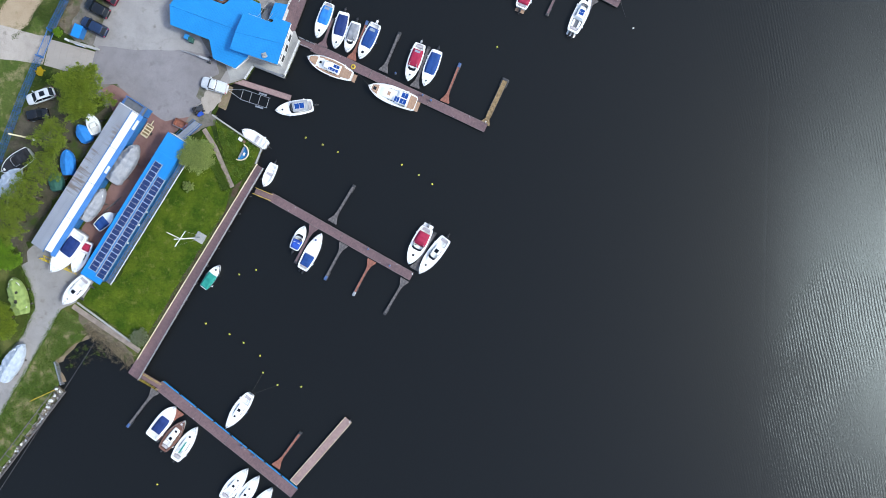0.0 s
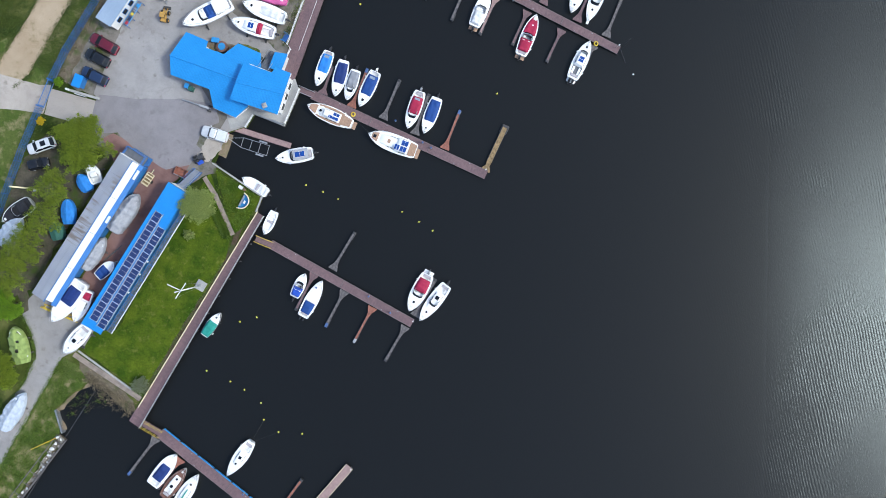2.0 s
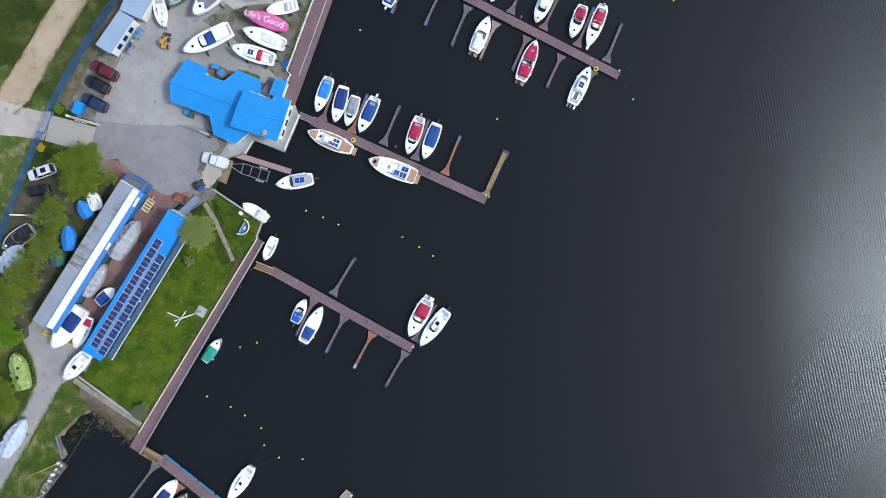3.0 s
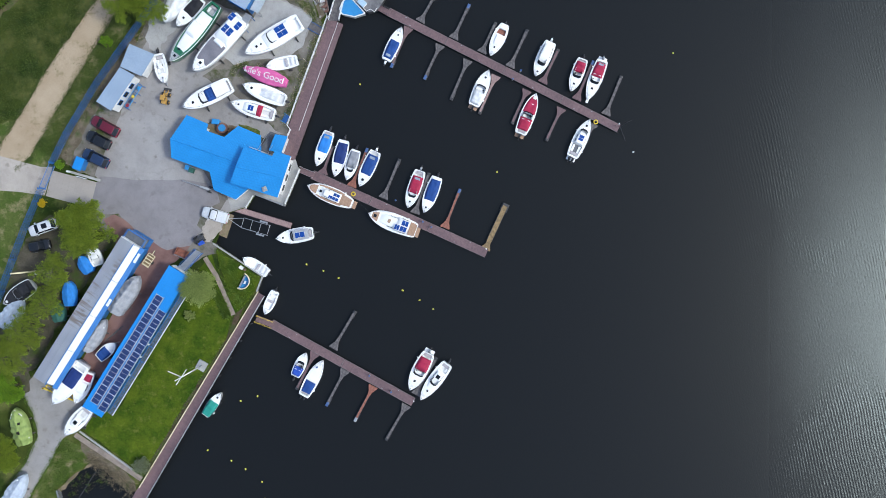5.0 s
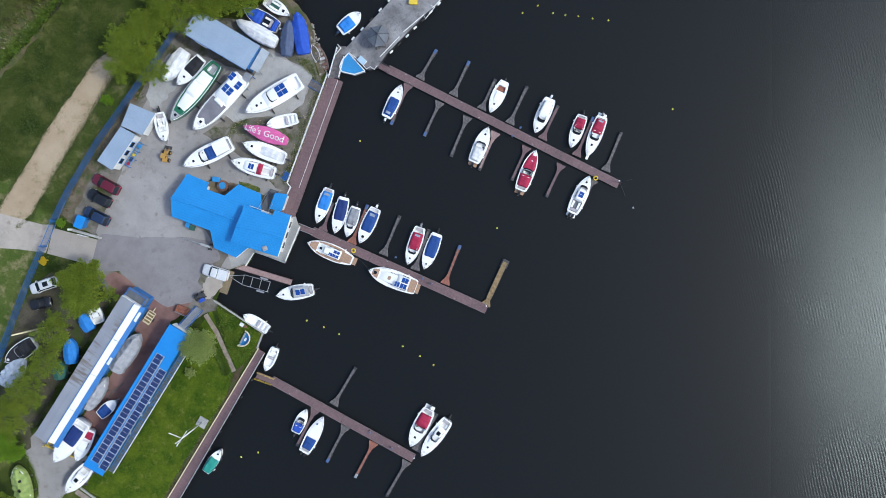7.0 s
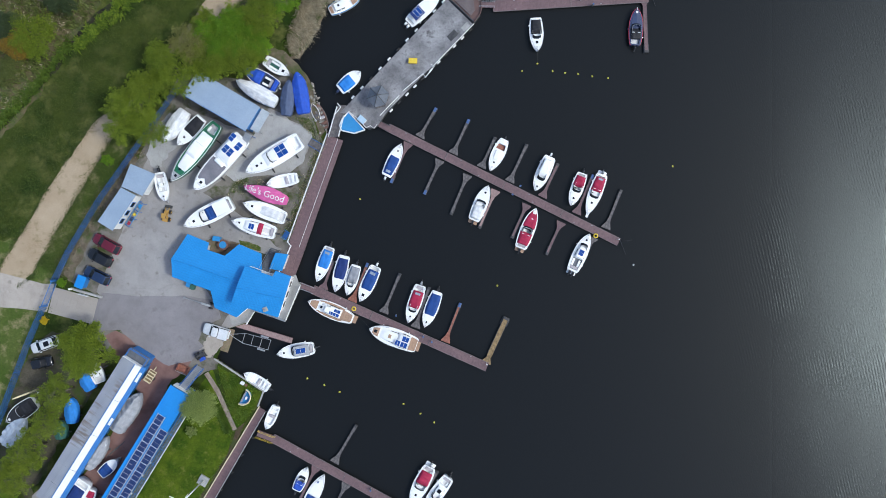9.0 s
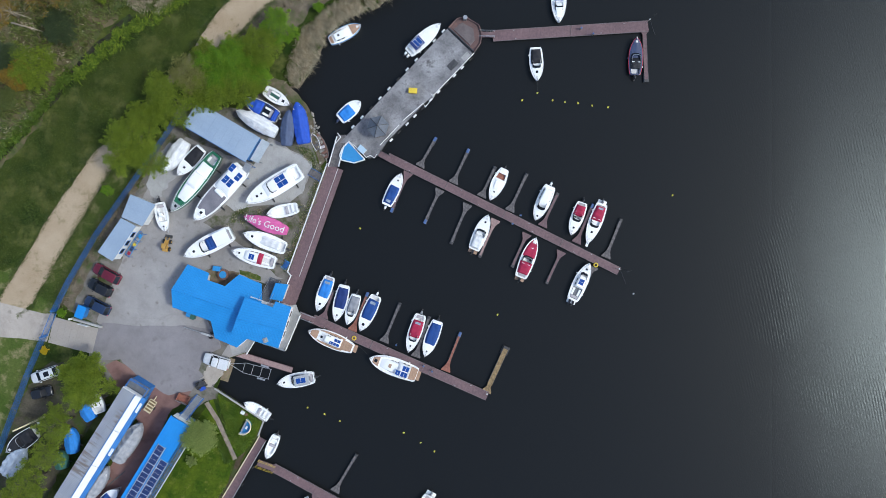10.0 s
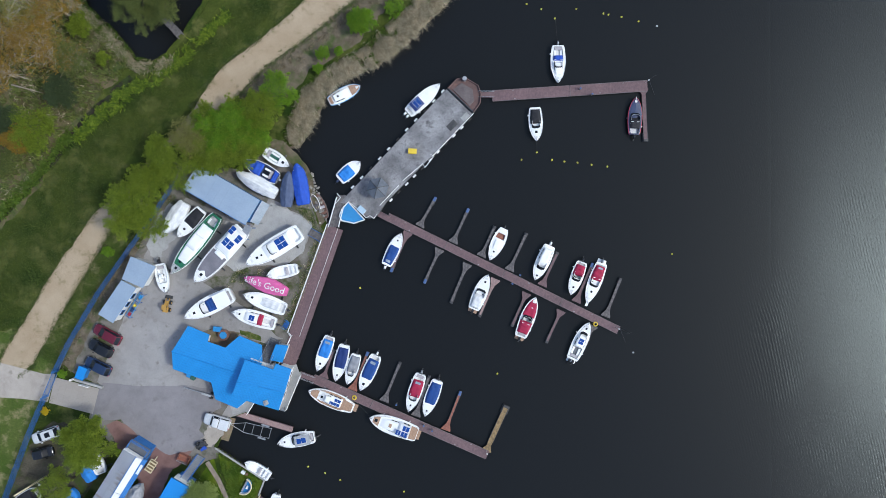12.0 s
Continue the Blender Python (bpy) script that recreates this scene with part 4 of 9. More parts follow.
walkway("walkway_south", [(-28.92, 13.03), (-49.16, -19.52), (-47.51, -20.68), (-27.79, 12.34)], 0.78, "mauve-brown boarded quay walkway")
railing((-27.76, 12.33), (-47.29, -20.48), "grey steel railing along the walkway", STEEL, 0.75, 0.95, 0.9)
m, L = frame_on((-28.83, 13.12), (-47.72, -17.38))
r = root("edge_board", m, "cream-painted timber edge board by the walkway", "edge board", kind="structure")
for i in range(12):
    part("board", box(L * i / 12, L * (i + 1) / 12 - 0.02, -0.02, 0.12, 0.5, 0.94, bevel=0.02), CREAM, r)
walkway("walkway_north", [(-17.57, 54.99), (-23.81, 38.61), (-22.24, 37.89), (-16.01, 54.53)], 0.80, "mauve-brown boarded quay promenade")
walkway("walkway_north_2", [(-23.63, 38.52), (-25.30, 33.71), (-23.82, 33.07), (-22.15, 38.15)], 0.795, "boarded landing before the clubhouse")
walkway("walkway_lower", [(-16.10, 54.53), (-24.00, 33.07), (-23.12, 32.97), (-21.93, 35.95), (-15.23, 54.17)], 0.70, "lower boarded landing strip along the promenade")
railing((-17.55, 55.16), (-23.87, 38.63), "white steel railing behind the promenade", WHITE, 0.8, 1.0, 2.0)
railing((-23.87, 38.63), (-23.36, 38.00), "white steel railing behind the promenade", WHITE, 0.8, 1.0, 2.0)
railing((-23.36, 38.00), (-25.36, 33.73), "white steel railing behind the promenade", WHITE, 0.8, 1.0, 2.0)
m, L = frame_on((-15.99, 54.44), (-22.22, 37.81))
r = root("kerb_rail", m, "white painted kerb along the promenade edge", "kerb", kind="structure")
for i in range(9):
    part("kerb_piece", box(L * i / 9, L * (i + 1) / 9 - 0.03, -0.03, 0.02, 0.80, 0.87, bevel=0.01), WHITE, r)

# moored work barge used as a jetty
barge = root("barge", pose(0, 0, 0), "old grey concrete-decked barge moored as a jetty", "barge")
B_OUT = [(-15.74, 58.35), (1.21, 75.82), (5.16, 71.88), (-1.36, 65.29), (-2.42, 64.43), (-8.42, 58.43), (-9.85, 56.36), (-11.25, 55.86), (-14.70, 58.17)]
part("hull", prism(B_OUT, -1.0, 0.80), STEEL_DARK, barge)
bc = sum((V2(p) for p in B_OUT), Vector()) / len(B_OUT)
part("deck", prism([tuple((bc + (V2(p) - bc) * 0.985)[:2]) for p in B_OUT], 0.78, 0.90), BARGE, barge)
BOW = [(1.30, 75.69), (2.61, 77.05), (3.83, 77.29), (5.89, 76.06), (6.31, 74.67), (6.12, 73.30), (5.15, 72.01)]
part("bow_hull", prism([tuple((V2(p) * 0.999)[:2]) for p in BOW], -0.9, 0.95), STEEL_DARK, barge)
part("bow_deck", prism(BOW, 0.96, 1.12), RUST, barge, "rust-brown steel bow deck")
part("bow_hatch", prism([(2.05, 75.45), (3.35, 76.45), (5.05, 75.5), (5.25, 73.75), (4.6, 72.95)], 1.125, 1.30), surf("dull_mauve_plate", (0.105, 0.08, 0.08), (0.165, 0.135, 0.132), 0.8, 7.0, 0.7), barge, "raised mauve-grey deck plate")
for a, b, z in ((BOW[0], BOW[1], 1.12), (BOW[1], BOW[2], 1.12), (BOW[2], BOW[3], 1.12), (BOW[3], BOW[4], 1.12), (BOW[4], BOW[5], 1.12), (BOW[5], BOW[6], 1.12)):
    part("bulwark", tubes([((*a, z + 0.2), (*b, z + 0.2))], 0.10), RUST, barge)
part("coaming", tubes([((*BOW[0], 1.15), (*BOW[-1], 1.15))], 0.13), STEEL_DARK, barge)
for a, b in (((-1.36, 65.28), (5.15, 71.86)), ((-5.85, 61.69), (-2.77, 64.26)), ((-9.47, 57.92), (-6.46, 61.01))):
    mm, L = frame_on(a, b)
    part("kerb", tubes([((*a, 0.98), (*b, 0.98))], 0.07), WHITE, barge, "white painted steel kerb")
for a, b, k in ((B_OUT[0], B_OUT[1], 12), (B_OUT[2], B_OUT[5], 11)):
    for i in range(k):
        p = V2(a).lerp(V2(b), (i + 0.6) / k)
        n = (V2(b) - V2(a)).normalized().cross(Vector((0, 0, 1)))
        q = p - n * 0.22
        d = (V2(b) - V2(a)).normalized() * 0.3
        part("fender", tubes([(q - d + Vector((0, 0, 0.55)), q + d + Vector((0, 0, 0.55)))], 0.17, 8), WHITE if i % 3 else RUBBER, barge, "worn white fender roll")
part("hatch", box(-0.8, 0.8, -0.5, 0.5, 0, 0.09, bevel=0.02), STEEL_DARK, barge).matrix_basis = pose(*(1.83, 70.09), 0.9, 0, 0, 44)
part("cover_plate", box(-0.65, 0.65, -0.4, 0.4, 0, 0.07, bevel=0.02), CONCRETE, barge).matrix_basis = pose(*(3.85, 71.36), 0.9, 0, 0, 44)
part("mooring_drum", tubes([((0, 0, 0), (0, 0, 0.9))], 0.33, 12), STEEL, barge).matrix_basis = pose(*(3.82, 77.01), 1.1)
ybox = root("storage_box", pose(*(-4.29, 66.14), 0.9, 0, 0, -4), "bright yellow plastic grit box on the barge deck", "storage box")
part("body", box(-0.62, 0.62, -0.36, 0.36, 0, 0.5, bevel=0.06), YELLOW, ybox)
part("lid", box(-0.66, 0.66, -0.40, 0.40, 0.505, 0.64, bevel=0.05), YELLOW, ybox)
# gazebo
gz = root("gazebo", pose(*(-9.55, 60.43), 0.9, 0, 0, 12), "grey shingled hexagonal gazebo on the barge", "gazebo")
SHINGLE = surf("grey_shingles", (0.10, 0.115, 0.14), (0.165, 0.18, 0.21), 0.8, 6.0, 0.8)
for i in range(6):
    a0, a1 = math.pi / 3 * i, math.pi / 3 * (i + 1)
    p0, p1 = Vector((1.72 * math.cos(a0), 1.72 * math.sin(a0), 2.2)), Vector((1.72 * math.cos(a1), 1.72 * math.sin(a1), 2.2))
    top = Vector((0, 0, 3.45))
    bm = bmesh.new()
    e = 0.012
    for k in range(5):
        u0, u1 = k / 5, (k + 1) / 5 + 0.02
        q = [p0.lerp(top, u0), p1.lerp(top, u0), p1.lerp(top, min(u1, 1)), p0.lerp(top, min(u1, 1))]
        up = Vector((0, 0, 0.05 + 0.0 * k))
        lo = [bm.verts.new(v) for v in q]
        hi = [bm.verts.new(q[0] + up), bm.verts.new(q[1] + up), bm.verts.new(q[2] + up * 0.2), bm.verts.new(q[3] + up * 0.2)]
        bm.faces.new(hi)
        for j in range(4):
            bm.faces.new((lo[j], lo[(j + 1) % 4], hi[(j + 1) % 4], hi[j]))
    bmesh.ops.remove_doubles(bm, verts=bm.verts[:], dist=0.0001)
    part("roof_panel", bm, SHINGLE, gz)
    part("hip_ridge", tubes([(p0 + Vector((0, 0, 0.06)), top + Vector((0, 0, 0.05)))], 0.04), STEEL_DARK, gz)
    part("post", box(-0.06, 0.06, -0.06, 0.06, 0, 2.2), DECK_GREY, gz).matrix_basis = pose(1.45 * math.cos(a0), 1.45 * math.sin(a0), 0, 0, 0, 60 * i)
part("floor", prism([(1.5 * math.cos(math.pi / 3 * i), 1.5 * math.sin(math.pi / 3 * i)) for i in range(6)], 0.0, 0.06), DECK_GREY, gz)
part("finial", tubes([((0, 0, 3.42), (0, 0, 3.75))], 0.05), STEEL_DARK, gz)
# blue boat bow built on as a terrace
bb = root("boat_bow_terrace", pose(0, 0, 0), "blue decked boat bow with white bulwarks beside the barge", "terrace")
BBP = [(-14.31, 58.52), (-15.28, 57.49), (-15.72, 56.46), (-15.38, 55.68), (-13.48, 55.24), (-11.82, 55.75)]
part("hull", prism(BBP, -0.5, 0.92), CONCRETE, bb)
bcc = sum((V2(p) for p in BBP), Vector()) / 6
part("deck", prism([tuple((bcc + (V2(p) - bcc) * 0.93)[:2]) for p in BBP], 0.9, 0.96), paint("blue_deck_paint", (0.02, 0.26, 0.58), 0.6), bb, "sky-blue painted deck")
for a, b in zip(BBP, BBP[1:] + BBP[:1]):
    part("bulwark", tubes([((*a, 0.98), (*b, 0.98))], 0.10), WHITE, bb)
for line in ([(-15.96, 59.83), (-15.45, 59.21), (-16.25, 58.27)], [(-14.24, 58.59), (-12.87, 57.44), (-11.59, 56.03), (-10.97, 56.37), (-10.37, 55.93), (-9.93, 56.53)], [(-2.77, 64.26), (-2.43, 63.64), (-1.01, 65.36), (-1.53, 65.63)]):
    for a, b in zip(line, line[1:]):
        part("bulwark_rail", tubes([((*a, 1.15), (*b, 1.15))], 0.055), WHITE, barge, "white steel bulwark rail")
        for k in range(2):
            p = V2(a).lerp(V2(b), k)
            part("rail_post", tubes([((p.x, p.y, 0.85), (p.x, p.y, 1.15))], 0.035), WHITE, barge)
wb = root("deck_box", pose(*(-12.23, 57.25), 0.9, 0, 0, 48), "pale blue-white lidded box beside the blue bow", "storage box")
part("body", box(-0.42, 0.42, -0.6, 0.6, 0, 0.55, bevel=0.03), WHITE, wb)
part("lid", box(-0.45, 0.45, -0.63, 0.63, 0.551, 0.6, bevel=0.02), paint("pale_blue_lid", (0.45, 0.62, 0.75), 0.5), wb)
ramp = root("shore_ramp", frame_on((-20.38, 54.06), (-18.39, 52.90))[0], "blue-grey boarded ramp from yard to promenade", "ramp")
LR_ = frame_on((-20.38, 54.06), (-18.39, 52.90))[1]
for k in range(9):
    part("board", box(LR_ * k / 9 + 0.01, LR_ * (k + 1) / 9 - 0.01, -0.55, 0.55, 0.84, 0.90), DECK_GREY, ramp)
for s in (-0.58, 0.58):
    part("stringer", box(0, LR_, s - 0.04, s + 0.04, 0.72, 0.93), BLUE_STEEL, ramp)
ms, LS_ = frame_on((-24.57, 39.94), (-23.79, 39.49))
steps = root("promenade_steps", ms, "small blue steel steps up to the promenade", "steps")
for k in range(3):
    part("tread", box(k * 0.28, k * 0.28 + 0.26, -0.6, 0.6, 0.78 + 0.1 * k, 0.82 + 0.1 * k), BLUE_STEEL, steps)
for s in (-0.62, 0.62):
    part("handrail", tubes([((0, s, 0.7), (0, s, 1.7)), ((0.8, s, 0.85), (0.8, s, 1.9)), ((0, s, 1.7), (0.8, s, 1.9))], 0.035), HULL_BLUE, steps)
walkway("walkway_bridge", [(-15.83, 54.70), (-14.70, 59.57), (-15.92, 59.59), (-17.40, 54.72)], 0.86, "grey boarded bridge between promenade and barge", DECK_GREY)
railing((-17.37, 54.72), (-15.99, 59.23), "white steel railing along the bridge", WHITE, 0.86, 1.0, 1.5)
railing((-15.80, 54.70), (-14.96, 57.82), "white steel railing along the bridge", WHITE, 0.86, 1.0, 1.5)

# ---- boats ----
def half_beam(u, B, tw, full):
    if u < 0.42:
        k = u / 0.42
        return B / 2 * (tw + (1 - tw) * math.sin(k * math.pi / 2)) * (0.84 + 0.16 * math.sqrt(min(1, u / 0.05)))
    s = (u - 0.42) / 0.58
    return B / 2 * max(0.012, (1 - s ** (full + 0.15))) ** 0.74


def hull_parts(r, L, B, F, tw, full, well, hullmat, deckmat, solemat, draft=0.35, gun=None):
    """Hull shell, gunwale, deck with a sunk cockpit."""
    us = sorted({i / 18 for i in range(19)} | {0.97, 0.985, 0.995, 0.008, 0.025} | ({well[0], well[1], well[0] + 0.004, well[1] - 0.004} if well else set()))
    zg = lambda u: F * (1.0 + 0.22 * max(0, u - 0.35) ** 1.5 * 2.0)
    rows = []
    for u in us:
        h, z = half_beam(u, B, tw, full), zg(u)
        x = u * L
        keel = -draft * (1 - max(0, (u - 0.7) / 0.3) ** 2 * 1.15)
        rows.append([(x, -h, z), (x, -h * 0.97, z * 0.55), (x - 0.02 * L * u, -h * 0.86, -0.02), (x - 0.035 * L * u, 0, keel), (x - 0.02 * L * u, h * 0.86, -0.02), (x, h * 0.97, z * 0.55), (x, h, z)])
    part("hull", loft(rows, caps=True), hullmat, r, smooth=True)
    rows = []
    for u in us:
        h, z = half_beam(u, B, tw, full), zg(u)
        x = u * L
        e = min(0.05, h * 0.5)
        i = min(0.24 * B / 2 + 0.03, h * 0.6)
        inw = well and well[0] + 0.002 < u < well[1] - 0.002
        zf = F * 0.5 if inw else z + 0.03 + 0.03 * (1 - (2 * u - 1) ** 2)
        zs = z + 0.005
        rows.append([(x, -h + e, zs), (x, -h + i, zs + 0.015), (x, -h + i + 0.015, zf), (x, 0, zf + (0.0 if inw else 0.03)), (x, h - i - 0.015, zf), (x, h - i, zs + 0.015), (x, h - e, zs)])
    dk = loft(rows, caps=False)
    for f in dk.faces:
        if f.normal.z < -0.01:
            f.normal_flip()
    part("deck", dk, deckmat, r)
    if well:
        x0, x1 = well[0] * L + 0.03, well[1] * L - 0.03
        n = 8
        prt, sb = [], []
        for k in range(n + 1):
            u = well[0] + (well[1] - well[0]) * k / n
            hh = half_beam(u, B, tw, full)
            w = hh - min(0.24 * B / 2 + 0.03, hh * 0.6) - 0.05
            x = x0 + (x1 - x0) * k / n
            prt.append((x, -w)), sb.append((x, w))
        part("cockpit_floor", prism(prt + sb[::-1], F * 0.5 - 0.02, F * 0.5 + 0.02), solemat, r)
    # rub rail
    bm = bmesh.new()
    for s in (-1, 1):
        prev = None
        for u in us:
            c = Vector((u * L, s * (half_beam(u, B, tw, full) + 0.005), zg(u) - 0.02))
            ring = [bm.verts.new(c + Vector((0, s * a, b))) for a, b in ((-0.045, 0.045), (0.035, 0.035), (0.035, -0.045), (-0.045, -0.045))]
            if prev:
                for k in range(4):
                    bm.faces.new((prev[k], prev[(k + 1) % 4], ring[(k + 1) % 4], ring[k]))
            prev = ring
    bmesh.ops.recalc_face_normals(bm, faces=bm.faces[:])
    part("gunwale", bm, gun or hullmat, r)
    return zg


def dome(x0, x1, w0, w1, z, h, n=9, m=9, front=0.35, back=0.12, flat=0.55, sag=0.0, wrinkle=0.0, seed=0, wf=None):
    """A rounded cap: cabins, canvas covers, engine cowls."""
    rows = []
    for i in range(n + 1):
        t = i / n
        x = x0 + (x1 - x0) * t
        w = wf(t) if wf else w0 + (w1 - w0) * t
        k = 1.0
        if t < back:
            k = math.sin(t / back * math.pi / 2) ** 0.6
        if t > 1 - front:
            k = min(k, math.sin((1 - t) / front * math.pi / 2) ** 0.75)
        row = []
        for j in range(m + 1):
            s = 2 * j / m - 1
            y = w * math.copysign(abs(s) ** 0.8, s)
            zz = h * k * (1 - abs(s) ** (2 / max(0.05, 1 - flat) * 0.9)) if abs(s) < 1 else 0.0
            zz += wrinkle * noise.noise(Vector((x * 1.3 + seed, y * 2.2, seed))) * (1 - abs(s) ** 4) - sag * (1 - s * s) * math.sin(t * math.pi * 3) ** 2
            row.append((x, y, z + max(zz, 0.0)))
        rows.append(row)
    bm = loft(rows, caps=False)
    for f in bm.faces:
        if f.normal.z < 0:
            f.normal_flip()
    return bm


def outboard(r, L0, y, z, mat, s=1.0):
    """A tilted outboard: rounded cowl, band, bracket, leg and propeller."""
    cowl = part("outboard_motor", dome(-0.62 * s, -0.10 * s, 0.15 * s, 0.20 * s, z + 0.12, 0.36 * s, n=8, m=8, front=0.4, back=0.4, flat=0.6), mat, r, "outboard motor at the stern", True)
    part("cowl_band", box(-0.60 * s, -0.12 * s, y - 0.17 * s, y + 0.17 * s, z, z + 0.125, bevel=0.03), STEEL_DARK, r)
    cowl.location.y = y
    part("motor_bracket", box(-0.16 * s, 0.06, y - 0.13, y + 0.13, z - 0.28, z + 0.06, bevel=0.02), STEEL_DARK, r)
    part("motor_leg", tubes([((-0.45 * s, y, z), (-0.82 * s, y, z - 0.18))], 0.075 * s, 6), STEEL_DARK, r)
    bm = bmesh.new()
    for k in range(3):
        a = 2 * math.pi * k / 3 + 0.4
        add_tube(bm, (-0.84 * s, y, z - 0.18), (-0.86 * s, y + 0.12 * s * math.cos(a), z - 0.18 + 0.12 * s * math.sin(a)), 0.045 * s, 4, 0.03 * s)
    part("propeller", bm, STEEL_DARK, r)


def patch(bm, test, off=0.014):
    """A second skin just over those faces of a mesh that pass the test."""
    out, seen = bmesh.new(), {}
    for f in bm.faces:
        if test(f.calc_center_median()):
            vs = []
            for v in f.verts:
                if v.index not in seen:
                    seen[v.index] = out.verts.new(v.co + Vector((0, 0, off)))
                vs.append(seen[v.index])
            out.faces.new(vs)
    return out


def screen(r, x, w, z, h=0.42, rake=0.45, ret=0.7, label=""):
    """A wrap-round windscreen: a raked front pane, two wings, a frame."""
    lo = [(x - ret, -w, z), (x + rake * 0.55, -w * 0.95, z), (x + rake, -w * 0.5, z), (x + rake, w * 0.5, z), (x + rake * 0.55, w * 0.95, z), (x - ret, w, z)]
    hi = [(a - (rake * 0.9 if 0 < i < 5 else 0.12), b * 0.9, z + h) for i, (a, b, c) in enumerate(lo)]
    bm = loft([lo, hi], caps=False)
    part("windscreen", bm, GLASS_DARK, r, "tinted windscreen")
    part("screen_frame", tubes([(hi[i], hi[i + 1]) for i in range(5)], 0.028), STEEL, r)


FENDERS = (WHITE, HULL_NAVY, RUBBER)
CUSHION = surf("mauve_grey_upholstery", (0.40, 0.37, 0.39), (0.52, 0.49, 0.50), 1.4, 9.0, 0.7)
VINYL = surf("clear_vinyl", (0.26, 0.31, 0.38), (0.38, 0.43, 0.50), 1.2, 6.0, 0.25, bump=0.1)


def boat(stern, bow, B, label, name="motor_boat", hull=None, deck=None, F=0.75, tw=0.78, full=2.3, well=(0.05, 0.42), z=0.0, cover=None, cabin=None, glass=None, hatch=None,
         motor=None, rail=True, solar=None, teak=None, platform=False, fenders=0, sole=None, group="moored boats", category="boat", support=None, gun=None, seats=0, top=None, motors=1, mscale=1.0, stripe=None, rope=None, vinyl=False, pulpit=False, windows=True):
    hull, deck = hull or GELCOAT, deck or GELCOAT
    m, L = frame_on(stern, bow, z)
    r = root(name, m, label, category, group)
    zg = hull_parts(r, L, B, F, tw, full, well, hull, deck, sole or SOLE, gun=gun)
    hb = lambda u: half_beam(u, B, tw, full)
    for c in (cover if isinstance(cover, list) else [cover] if cover else []):
        u0, u1, wf, h, mat = c
        zc = zg((u0 + u1) / 2) + 0.02
        bm = dome(u0 * L, u1 * L, 0, 0, zc, h, n=24, m=14, front=0.28, back=0.12, flat=0.6, sag=0.07, wrinkle=0.07, seed=L, wf=lambda t: hb(u0 + (u1 - u0) * t) * wf)
        bm.verts.index_update()
        wide_c, span = hb((u0 + u1) / 2) * wf, (u1 - u0) * L
        if vinyl and span > 1.4:
            vw = patch(bm, lambda c: 0.10 < (c.x - u0 * L) / span < 0.22 and abs(c.y) < wide_c * 0.5)
            if len(vw.faces):
                part("vinyl_window", vw, VINYL, r, "clear vinyl window in the cover", True)
        for tt in (0.36, 0.68):
            sm_ = patch(bm, lambda c: abs((c.x - u0 * L) / span - tt) < 0.022, 0.022)
            if len(sm_.faces):
                part("cover_seam", sm_, mat, r, "", True)
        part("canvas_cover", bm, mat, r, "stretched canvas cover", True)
        part("cover_bow", tubes([((x, -hb(x / L) * wf * 0.9, zg(x / L) + h * 0.55), (x, hb(x / L) * wf * 0.9, zg(x / L) + h * 0.55)) for x in ((u0 * 0.6 + u1 * 0.4) * L,)], 0.02), STEEL, r)
    for c in (cabin if isinstance(cabin, list) else [cabin] if cabin else []):
        u0, u1, wf, h, mat = c
        zz = zg((u0 + u1) / 2) + 0.02
        ww = lambda t: hb(u0 + (u1 - u0) * t) * wf
        part("cabin", dome(u0 * L, u1 * L, 0, 0, zz, h, n=12, m=12, front=0.34, back=0.06, flat=0.72, wf=ww), mat, r, smooth=False)
        if h > 0.3 and windows:
            for s in (-1, 1):
                k = max(2, int((u1 - u0) * L / 0.9))
                for i in range(k):
                    t0, t1 = 0.12 + 0.55 * i / k, 0.12 + 0.55 * (i + 0.75) / k
                    x0, x1 = (u0 + (u1 - u0) * t0) * L, (u0 + (u1 - u0) * t1) * L
                    a, b = s * (ww(t0) * 0.995 + 0.012), s * (ww(t1) * 0.995 + 0.012)
                    q = [(x0, a, zz + h * 0.25), (x1, b, zz + h * 0.25), (x1, b * 0.955, zz + h * 0.68), (x0, a * 0.955, zz + h * 0.68)]
                    q2 = [(x, y - s * 0.03, w) for x, y, w in q]
                    part("window", loft([q, q2], close=True), GLASS_DARK, r)
    if glass:
        screen(r, glass[0] * L, hb(glass[0]) * glass[1], zg(glass[0]) + (glass[2] if len(glass) > 2 else 0.02))
    if top:  # a hard top on struts
        u0, u1, wf, h, mat = top
        zz = zg((u0 + u1) / 2) + h
        w = hb((u0 + u1) / 2) * wf
        part("hard_top", box(u0 * L, u1 * L, -w, w, zz, zz + 0.09, bevel=0.04), mat, r)
        part("top_strut", tubes([((x, s * w * 0.9, zg(0.4)), (x, s * w * 0.9, zz)) for x in (u0 * L + 0.15, u1 * L - 0.15) for s in (-1, 1)], 0.03), STEEL, r)
    for c in (hatch if isinstance(hatch, list) else [hatch] if hatch else []):
        u, s, dz = c
        part("hatch", box(u * L - s, u * L + s, -s, s, zg(u) + dz, zg(u) + dz + 0.06, bevel=0.02), GLASS_DARK, r, "dark deck hatch")
